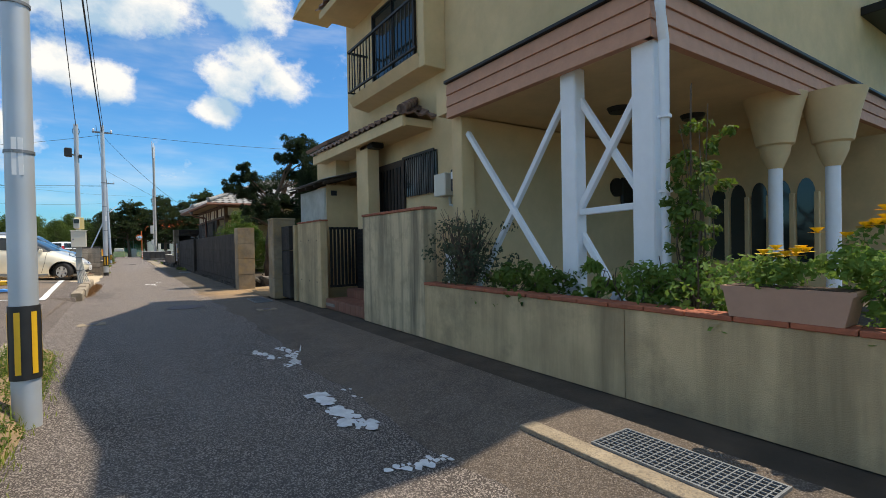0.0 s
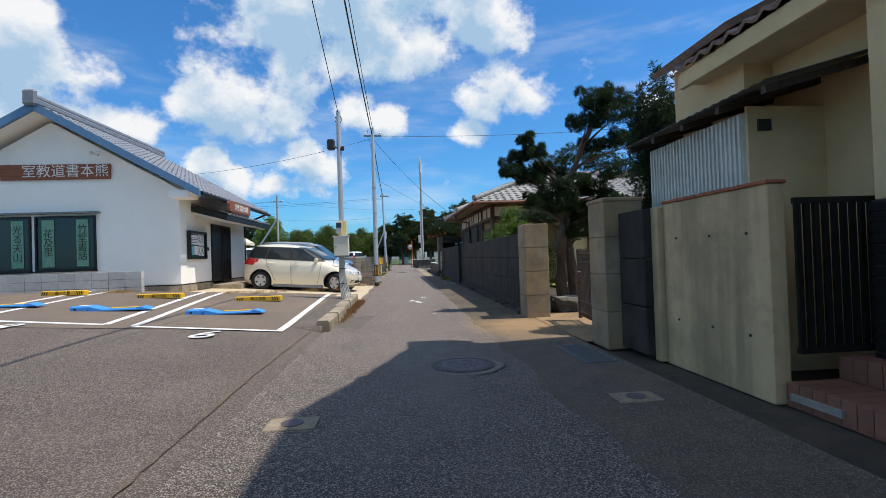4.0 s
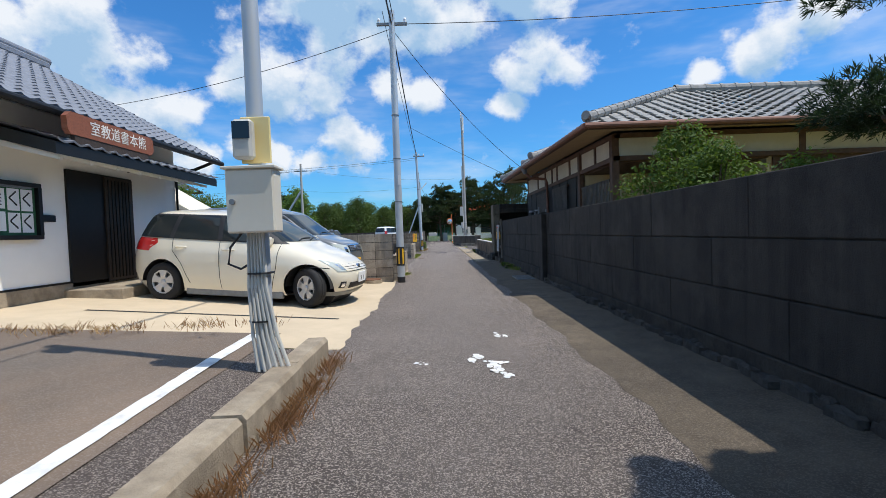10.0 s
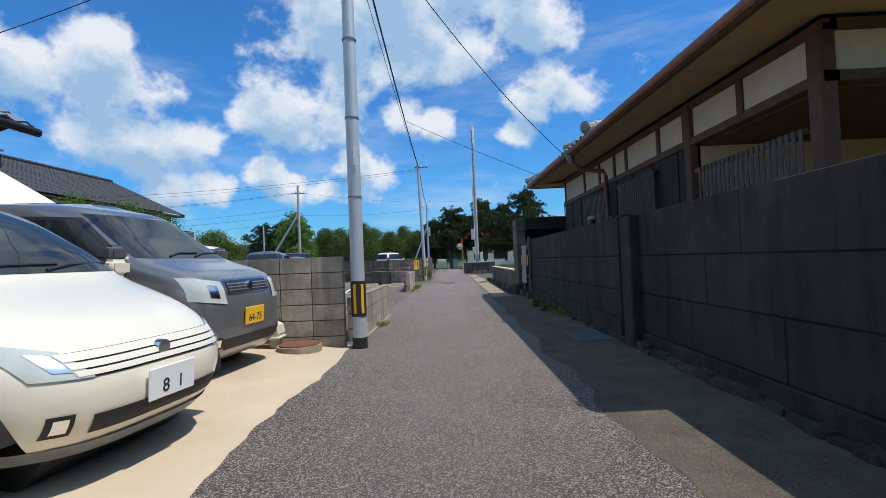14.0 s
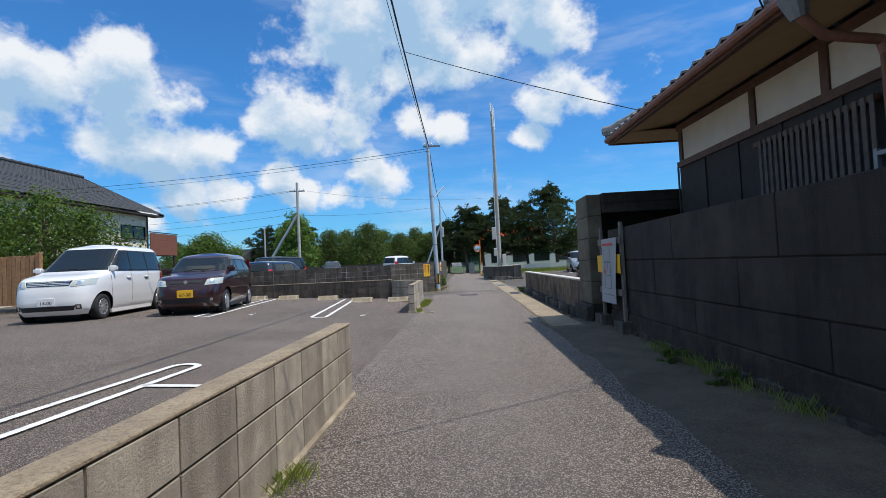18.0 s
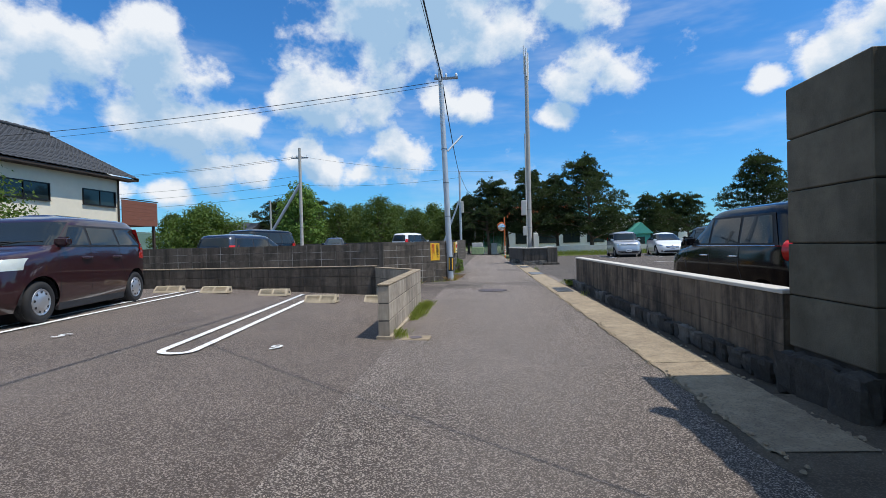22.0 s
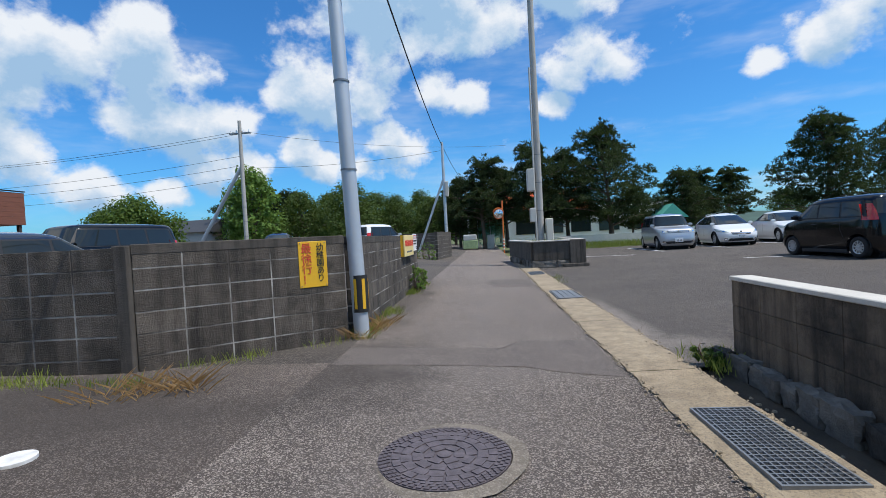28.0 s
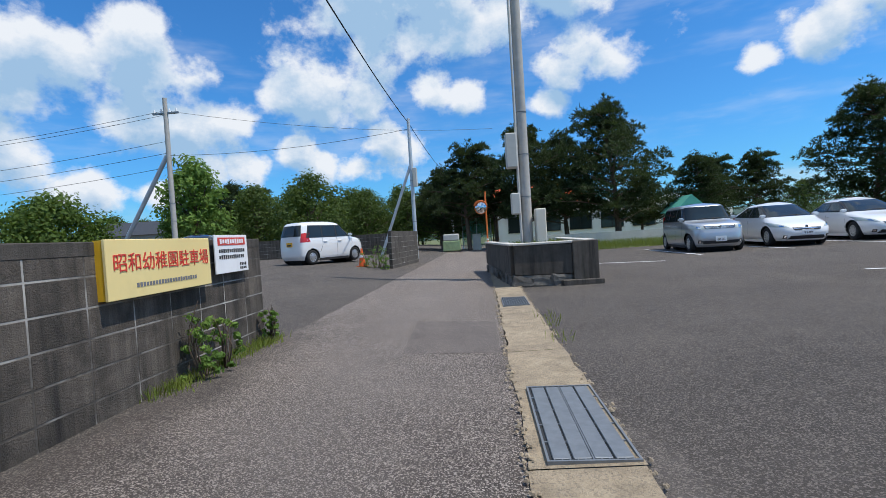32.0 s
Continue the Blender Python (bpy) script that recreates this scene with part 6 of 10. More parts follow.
part("gutter", Mesh().tube([(2.72, 20.86, 2.92), (15.4, 20.86, 2.94)], 0.05, 10), "gutter_brown", old)
part("soffit", Mesh().prism([(2.80, 2.87), (3.55, 2.98), (3.55, 3.0), (2.80, 2.90)], "y", 20.95, 31.46), "soffit_tan", old)
part("soffit", Mesh().prism([(20.95, 2.87), (21.75, 2.98), (21.75, 3.0), (20.95, 2.90)], "x", 2.82, 15.4), "soffit_tan", old)
part("soffit", Mesh().box(2.82, 30.7, 2.88, 10.4, 31.45, 2.9), "soffit_tan", old)
part("wall", Mesh().box(3.62, 23.9, 0.0, 15.0, 30.65, 2.97), "plaster_tan", old)
part("front_wall", Mesh().box(6.6, 21.9, 0.0, 15.0, 23.9, 2.97), "plaster_tan", old)
part("dark_boarding", Mesh().box(3.56, 23.95, 0.0, 3.62, 30.68, 2.44), "wood_black", old)
for i in range(9):
    part("board_batten", Mesh().box(3.545, 24.3 + 0.8 * i, 0.0, 3.56, 24.34 + 0.8 * i, 2.44), "wood_black", old)
part("plaster_band", Mesh().box(3.58, 21.8, 2.50, 3.64, 30.66, 2.86), "plaster_pale", old)
part("top_beam", Mesh().box(3.54, 21.72, 2.84, 3.66, 30.70, 2.93), "wood_brown", old)
part("band_beam", Mesh().box(3.53, 21.72, 2.42, 3.66, 30.70, 2.51), "wood_brown", old)
for y in (22.9, 24.1, 24.9, 26.2, 26.8, 27.7, 28.8, 30.62):
    part("stud", Mesh().box(3.555, y - 0.05, 2.50, 3.66, y + 0.05, 2.86), "wood_brown", old)
part("corner_post", Mesh().box(3.50, 21.72, 0.0, 3.64, 21.87, 2.90, 0.006), "wood_brown", old)
part("porch_post", Mesh().box(3.52, 23.9, 0.0, 3.66, 24.05, 2.90, 0.006), "wood_brown", old)
part("front_band", Mesh().box(3.64, 21.76, 2.50, 15.0, 21.82, 2.86), "plaster_pale", old)
part("front_beam", Mesh().box(3.60, 21.72, 2.42, 15.0, 21.84, 2.51), "wood_brown", old)
part("front_beam", Mesh().box(3.60, 21.72, 2.84, 15.0, 21.84, 2.93), "wood_brown", old)
for x in (5.4, 7.2, 9.0, 10.8, 12.6):
    part("stud", Mesh().box(x - 0.06, 21.74, 0.3, x + 0.06, 21.86, 2.9), "wood_brown", old)
part("porch_ceiling", Mesh().box(3.66, 21.84, 2.40, 6.6, 23.9, 2.45), "wood_brown", old)
for i in range(5):
    x = 7.3 + 1.75 * i
    window(old, x, 21.86, x + 1.6, 21.86, 0.75, 2.05, 3, frame="wood_brown", sill=False)
part("front_board", Mesh().box(6.7, 21.85, 2.05, 15.0, 21.89, 2.42), "wood_brown", old)
# lattices
for ya, yb, z0, z1, xf in ((22.0, 23.85, 1.35, 2.10, 3.54), (24.9, 26.5, 1.42, 2.30, 3.48), (27.1, 28.7, 1.55, 2.30, 3.48)):
    lat = part("lattice_rail", Mesh().box(xf, ya, z1 - 0.05, xf + 0.05, yb, z1).box(xf, ya, z0, xf + 0.05, yb, z0 + 0.05), "wood_brown", old)
    n = int((yb - ya) / 0.085)
    for i in range(n):
        part("lattice_slat", Mesh().box(xf - 0.012, ya + 0.085 * i, z0 - 0.1, xf, ya + 0.045 + 0.085 * i, z1), "wood_grey", lat)
# the eave climbs a little to its far end
for ob in [q for q in old.children if q.type == "MESH"]:
    for v in ob.data.vertices:
        if v.co.z > 2.82:
            v.co.z += 0.016 * clamp(v.co.y - 20.95, 0.0, 12.0)
pipe2 = thing("rain_pipe", "rusty brown rain pipe under a tiled eave", "downpipe", at=(0, 0, 0))
part("hopper", Mesh().tube([(2.74, 26.87, 3.02), (2.78, 26.87, 2.84)], [0.11, 0.06], 12), "galvanised", pipe2)
part("pipe", Mesh().tube([(2.78, 26.87, 2.86), (2.95, 26.87, 2.70), (3.40, 26.92, 2.66), (3.44, 26.92, 2.55), (3.44, 26.92, 1.3)], 0.04, 10), "gutter_brown", pipe2, smooth=True)
frame2 = thing("steel_frame", "small grey angle-steel frame standing on a garden wall", "bracket", at=(2.95, 25.95, 1.52))
for a in ((0, 0, 0, 0.03, 0.03, 0.26), (0, 0.55, 0, 0.03, 0.58, 0.22), (0.2, 0, 0, 0.23, 0.03, 0.2), (0, 0.03, 0.17, 0.03, 0.55, 0.20)):
    part("leg", Mesh().box(*a), "galvanised", frame2)
vent = thing("vent_cap", "small dark round vent cap on a garden wall", "vent", at=(2.62, 25.2, 1.53))
part("stem", Mesh().tube([(0, 0, 0), (0, 0, 0.08)], 0.05, 12), "metal_dark", vent)
part("hood", Mesh().tube([(0, 0, 0.08), (0, 0, 0.13)], [0.085, 0.07], 12), "galvanised", vent)

# ---- distant houses ----
far = thing("cream_house", "two-storey cream house with a black tiled roof", "house", at=(0, 0, 0))
part("wall", Mesh().box(-33.0, 40.5, 0.0, -22.2, 55.5, 5.6), "plaster_cream", far)
part("gable_wall", Mesh().prism([(-33.0, 5.6), (-22.2, 5.6), (-27.6, 8.4)], "y", 40.5, 55.5), "plaster_cream", far)
part("eave", Mesh().box(-22.2, 39.9, 5.48, -21.55, 56.3, 5.6), "wood_dark", far)
part("barge_board", Mesh().prism([(-21.5, 5.5), (-21.5, 5.68), (-27.6, 8.78), (-27.6, 8.6)], "y", 56.25, 56.36), "wood_dark", far)
m = Mesh()
tiled_slope(m, (-21.5, 39.8, 5.66), (0, 1, 0), (-6.1, 0, 3.06), lambda v: (0, 16.55), 6.82, 0.3, 0.3)
tiled_slope(m, (-33.7, 39.8, 5.66), (0, 1, 0), (6.1, 0, 3.06), lambda v: (0, 16.55), 6.82, 0.3, 0.3)
part("roof_tiles", m, "tile_black", far, raw=True)
part("ridge_tiles", ridge_run(Mesh(), (-27.6, 39.8, 8.8), (-27.6, 56.4, 8.8), 0.12, 30), "tile_black", far)
for y0, y1, z0, z1, n in ((43.5, 46.0, 3.85, 4.75, 2), (48.1, 50.9, 3.85, 4.75, 2), (52.9, 55.2, 3.85, 4.75, 2), (52.2, 54.6, 1.1, 2.0, 2)):
    window(far, -22.18, y0, -22.18, y1, z0, z1, n, out=0.06)
part("downpipe", Mesh().tube([(-22.12, 55.4, 5.5), (-22.12, 55.4, 0.5)], 0.05, 8), "wood_dark", far)
part("balcony_deck", Mesh().box(-25.0, 55.5, 2.80, -22.0, 58.6, 2.95), "wood_red", far)
for i in range(6):
    part("balcony_board", Mesh().box(-22.05, 55.52, 2.95 + 0.235 * i, -22.0, 58.6, 3.18 + 0.235 * i), "wood_red", far)
part("balcony_rail", Mesh().box(-22.08, 55.5, 4.40, -21.97, 58.65, 4.45), "metal_dark", far)
for y in (55.7, 58.3):
    part("balcony_post", Mesh().box(-22.2, y, 0.0, -22.06, y + 0.14, 2.8), "wood_dark", far)
far3 = thing("yellow_shed_house", "low cream house with a rusty sloping roof edge", "house", at=(0, 0, 0))
part("wall", Mesh().prism([(-11.5, 0.0), (-6.7, 0.0), (-6.7, 2.0), (-11.5, 4.9)], "y", 25.3, 26.6), "plaster_cream", far3)
part("roof", Mesh().prism([(-11.5, 5.0), (-6.4, 1.86), (-6.4, 1.98), (-11.5, 5.14)], "y", 25.1, 26.8), "plaster_cream", far3)
kinder = thing("kindergarten", "long white building with a bright orange-red roof behind pines", "building", at=(0, 0, 0))
part("wall", Mesh().box(3.0, 92.0, 0.0, 26.0, 100.0, 3.6), "plaster_white", kinder)
part("roof", Mesh().prism([(91.0, 3.6), (101.0, 3.6), (96.0, 6.2)], "x", -1.0, 12.0), "red_roof", kinder)
part("flat_roof", Mesh().box(12.0, 91.4, 3.6, 26.5, 100.5, 3.9), "plaster_white", kinder)
for i in range(7):
    window(kinder, 4.0 + 3.1 * i, 91.98, 6.2 + 3.1 * i, 91.98, 1.0, 2.6, 2, out=0.05)
roof_house = thing("dark_roofed_house", "distant low house with a dark tiled gable roof", "house", at=(-37.0, 93.0, 0.0))
part("wall", Mesh().box(-4.5, -3.0, 0.0, 4.5, 3.0, 3.3), "plaster_grey_block", roof_house)
part("roof", Mesh().prism([(-3.6, 3.25), (3.6, 3.25), (0.0, 4.85)], "x", -5.1, 5.1), "tile_black", roof_house)
for x in (-3.0, 0.5):
    window(roof_house, x, -3.01, x + 1.8, -3.01, 1.0, 2.3, 2, out=0.05)
hut2 = thing("green_playhouse", "small green hut with a green gable roof behind a car park", "hut", at=(0, 0, 0))
part("wall", Mesh().box(13.5, 74.0, 0.0, 15.3, 75.8, 1.75), "green_wall", hut2)
part("roof", Mesh().prism([(13.3, 1.7), (15.5, 1.7), (14.4, 2.75)], "y", 73.7, 76.1), "green_wall", hut2)
window(hut2, 13.9, 73.98, 14.8, 73.98, 0.7, 1.4, 1)
low_wall = structure("schoolyard_wall", Mesh().box(4.0, 72.0, 0.0, 34.0, 72.2, 0.75), "cap_white", "low pale wall of a schoolyard", "wall")



# ---- poles and cables ----
def pole(x, y, z0, z1, r, material, label, band=None, lean=(0, 0), name="utility_pole"):
    p = thing(name, label, "utility pole", "poles along the lane" if name == "utility_pole" else "", at=(x, y, z0))
    h = z1 - z0
    part("shaft", Mesh().tube([(0, 0, -0.1), (lean[0] / 2, lean[1] / 2, h / 2), (lean[0], lean[1], h)], [r, r * 0.92, r * 0.78], 20), material, p, smooth=True)
    part("collar", Mesh().tube([(0, 0, 0.0), (0, 0, 0.02)], r * 1.3, 16), "kerb_concrete", p)
    if band:
        b = part("warning_sleeve", Mesh().tube([(0, 0, band[0]), (0, 0, band[1])], r + 0.006, 24), "sign_black", p, "black warning sleeve with yellow stripes", True)
        n = 6
        for i in range(n):
            a = 2 * math.pi * (i + 0.2) / n
            m = Mesh()
            pts = []
            for s in range(4):
                q = a + (s - 1.5) * 0.13
                pts.append((math.cos(q) * (r + 0.009), math.sin(q) * (r + 0.009)))
            for u, v in zip(pts, pts[1:]):
                m.quad((*u, band[0] + 0.04), (*v, band[0] + 0.04), (*v, band[1] - 0.04), (*u, band[1] - 0.04))
            part("stripe", m, "sign_yellow", b)
    for z in (1.9, 2.9, 3.9):
        if z < h - 0.5:
            part("clamp_band", Mesh().tube([(lean[0] * z / h, lean[1] * z / h, z), (lean[0] * z / h, lean[1] * z / h, z + 0.02)], r * 1.03, 18), "galvanised", p)
    return p


p0 = pole(-0.70, 3.72, -0.115, 7.6, 0.082, "steel_pole", "grey painted steel utility pole with yellow and black sleeve", (0.37, 0.87))
part("name_plate", Mesh().box(-0.03, -0.078, 1.75, 0.03, -0.07, 2.0), "sign_white", p0)
p2 = pole(-0.79, 23.70, 0.0, 6.3, 0.088, "steel_pole", "grey steel utility pole with striped sleeve by a block wall", (0.42, 0.86))
part("base_wrap", Mesh().tube([(0, 0, 0.0), (0, 0, 0.16)], 0.094, 20), "trim_black", p2)
part("name_plate", Mesh().box(0.02, -0.095, 2.30, 0.08, -0.086, 2.52), "sign_white", p2)
p3 = pole(-1.005, 42.60, 0.03, 6.3, 0.088, "steel_pole", "grey steel utility pole with yellow and black sleeve beside a sign", (0.29, 0.71), (-0.17, 0.0))
part("stay_arm", Mesh().tube([(0, 0, 3.85), (0.42, 0.3, 4.35)], 0.03, 10), "steel_pole", p3)
for p, z in ((p2, 6.0), (p3, 6.0)):
    part("cross_arm", Mesh().box(-0.35, -0.03, z - 0.03, 0.35, 0.03, z + 0.03), "galvanised", p)
    for x in (-0.3, 0.0, 0.3):
        part("insulator", Mesh().tube([(x, 0, z + 0.03), (x, 0, z + 0.10), (x, 0, z + 0.14)], [0.03, 0.04, 0.02], 10), "paint_white", p)
p4 = pole(2.45, 54.6, 0.0, 11.2, 0.125, "concrete_pole", "tall concrete pole with antenna rods on top", name="antenna_pole")
for dx, dy, z in ((0.1, 0, 9.9), (-0.1, 0.05, 10.3), (0.0, -0.12, 10.1)):
    part("antenna_rod", Mesh().tube([(dx, dy, z), (dx, dy, z + 1.5)], 0.04, 8), "paint_white", p4)
part("equipment_box", Mesh().box(-0.42, -0.25, 2.6, -0.16, 0.1, 3.4, 0.02), "plastic_grey", p4)
part("equipment_box", Mesh().box(-0.36, -0.22, 1.5, -0.15, 0.08, 2.0, 0.02), "plastic_grey", p4)
part("equipment_box", Mesh().box(0.18, -0.25, 0.7, 0.42, 0.1, 1.6, 0.02), "plastic_cream", p4)
part("conduit", Mesh().tube([(-0.16, -0.1, 0.6), (-0.16, -0.1, 7.0)], 0.03, 8), "plastic_grey", p4)
p5 = pole(-1.9, 66.0, 0.0, 6.9, 0.10, "steel_pole", "steel utility pole with a slanting stay pole")
part("stay_pole", Mesh().tube([(-1.9, 0.2, 0.0), (-0.05, 0, 4.6)], 0.07, 12), "steel_pole", p5)
part("pole_box", Mesh().box(0.06, -0.15, 3.6, 0.26, 0.12, 4.5, 0.02), "plastic_grey", p5)
p6 = pole(-15.9, 68.4, 0.0, 9.8, 0.15, "concrete_pole", "concrete utility pole with a slanting stay pole beyond a car park")
part("stay_pole", Mesh().tube([(-4.6, 0.5, 0.0), (-0.1, 0, 6.6)], 0.12, 12), "steel_pole", p6)
part("cross_arm", Mesh().box(-0.75, -0.05, 8.9, 0.75, 0.05, 9.0), "galvanised", p6)
for x in (-0.65, -0.25, 0.25, 0.65):
    part("insulator", Mesh().tube([(x, 0, 9.0), (x, 0, 9.2)], [0.06, 0.03], 8), "paint_white", p6)
pole(-26, 84, 0.0, 7.0, 0.12, "concrete_pole", "distant concrete utility pole among trees")
pole(-1.2, 84, 0.0, 6.5, 0.10, "steel_pole", "distant steel utility pole at the end of the lane")
thin = thing("sign_post", "thin white painted steel post at the lane edge", "post", at=(-0.87, 2.99, 0.0))
part("shaft", Mesh().tube([(0, 0, -0.1), (0, 0, 3.6)], 0.027, 14), "paint_white", thin, smooth=True)
for z in (1.78, 1.86):
    part("letter_mark", Mesh().box(-0.012, -0.031, z, 0.012, -0.026, z + 0.05), "sign_black", thin)

# lamp pole with switch box and conduits
lp = thing("lamp_pole", "slim grey pole with floodlight, meter, switch box and conduits", "lamp pole", at=(-1.18, 16.15, gz(-1.2, 16.15)))
part("shaft", Mesh().tube([(0, 0, -0.1), (0, 0, 4.45)], [0.062, 0.055], 18), "steel_pole", lp, smooth=True)
box_ = part("switch_box", Mesh().box(-0.17, -0.17, 1.0, 0.17, 0.0, 1.45, 0.012), "plastic_cream", lp, "cream steel switch box")
part("box_lid", Mesh().box(-0.19, -0.19, 1.45, 0.19, 0.01, 1.47, 0.004), "plastic_cream", box_)
part("box_lock", Mesh().tube([(-0.12, -0.17, 1.22), (-0.12, -0.19, 1.22)], 0.02, 10), "galvanised", box_)
mt = part("meter_plate", Mesh().box(-0.08, -0.08, 1.50, 0.13, -0.055, 1.83, 0.004), "sign_cream", lp)
part("meter", Mesh().box(-0.11, -0.17, 1.52, 0.03, -0.08, 1.80, 0.02), "plastic_grey", mt)
part("meter_window", Mesh().box(-0.10, -0.178, 1.66, 0.02, -0.17, 1.78), "car_glass", mt)
for i in range(6):
    x = -0.10 + 0.035 * i
    part("conduit", Mesh().tube([(x * 0.6, -0.07, 1.0), (x * 0.7, -0.08, 0.6), (x + 0.05, -0.10, 0.25), (x * 1.3 + 0.12, -0.13, 0.0)], 0.014, 8), "plastic_grey", lp, smooth=True)
for z in (0.35, 0.7):
    part("strap", Mesh().tube([(0, -0.03, z), (0, -0.03, z + 0.012)], 0.095, 16), "trim_black", lp)
part("loose_cable", Mesh().tube([(-0.12, -0.05, 1.0), (-0.20, -0.06, 0.9), (-0.22, -0.06, 0.78), (-0.13, -0.06, 0.74), (-0.06, -0.06, 0.78)], 0.009, 6), "cable_black", lp, smooth=True)
fl = part("floodlight_arm", Mesh().tube([(0, 0, 3.55), (-0.12, -0.02, 3.6)], 0.02, 8), "galvanised", lp)
part("floodlight", Mesh().box(-0.26, -0.12, 3.52, -0.10, 0.06, 3.76, 0.02), "trim_black", lp)
part("floodlight_glass", Mesh().box(-0.272, -0.10, 3.54, -0.262, 0.04, 3.74), "lamp_clear", lp)
part("small_sensor", Mesh().box(0.05, -0.06, 3.5, 0.12, 0.02, 3.6, 0.01), "trim_black", lp)
part("cable_coil", Mesh().tube([(0.08 * math.cos(a * 0.7), 0.02 * math.sin(a * 3), 4.25 + 0.10 * math.sin(a * 0.7)) for a in range(18)], 0.008, 6), "cable_black", lp, smooth=True)


def cable(a, b, sag, r, label="black overhead cable strung between poles", n=16):
    a, b = Vector(a), Vector(b)
    pts = [a.lerp(b, i / n) - Vector((0, 0, 4 * sag * (i / n) * (1 - i / n))) for i in range(n + 1)]
    ob = part("overhead_cable", Mesh().tube(pts, r, 6), "cable_black", None)
    return tagged(ob, label, "cable", "overhead cables")


top0, top2, top3, top5 = Vector((-0.70, 3.72, 7.2)), Vector((-0.80, 23.7, 6.0)), Vector((-1.12, 42.45, 6.0)), Vector((-1.9, 66, 6.7))
cable((-0.3, -22, 7.4), top0, 0.35, 0.018)
cable(top0, top2, 0.30, 0.018)
cable(top0 + Vector((0.06, 0, 0.12)), top2 + Vector((0.05, 0, 0.1)), 0.22, 0.009)
cable(top2, top3, 0.20, 0.018)
cable(top2 + Vector((-0.2, 0, 0.3)), top3 + Vector((-0.1, 0, 0.3)), 0.15, 0.007)
cable(top3, top5, 0.35, 0.018)
cable(top5, (-1.2, 84, 6.2), 0.3, 0.016)
cable((-1.18, 16.15, 4.6), top0 - Vector((0, 0, 0.6)), 0.15, 0.008)
cable(top2 + Vector((0, 0, -0.1)), (-10.0, 26.0, 4.9), 0.25, 0.007)
cable(top2, (16.0, 22.5, 6.6), 0.35, 0.008)
cable(top2 - Vector((0, 0, 0.1)), (2.75, 27.2, 3.05), 0.25, 0.007)
cable((-0.97, 33.2, 5.74), (2.74, 30.0, 3.16), 0.04, 0.007)
cable(top3 - Vector((0, 0, 0.1)), (-36.0, 47.0, 6.4), 0.6, 0.009)
cable(top3 - Vector((0, 0, 0.2)), (-36.0, 47.6, 6.2), 0.6, 0.006)
cable(top5 - Vector((0, 0, 0.3)), (-15.9, 68.4, 6.6), 0.3, 0.010)
for z, yy in ((9.1, 0.0), (9.1, 0.6), (7.4, 0.0), (6.8, 0.2), (6.0, 0.2)):
    cable((-15.9, 68.4 + yy, z), (-60.0, 72.0 + yy, z + 0.3), 1.0, 0.012)
cable((-15.9, 68.4, 9.1), (2.45, 76.0, 8.3), 0.5, 0.010)



# ---- cars ----
def smooth_run(pairs, v):
    """A smoothed reading of a run of (key, value) pairs."""
    ks, vs = [p[0] for p in pairs], [p[1] for p in pairs]
    w = 0.02 * (ks[-1] - ks[0])
    return float(np.mean(np.interp([v - w, v - w / 2, v, v + w / 2, v + w], ks, vs)))


WHEELS = {}


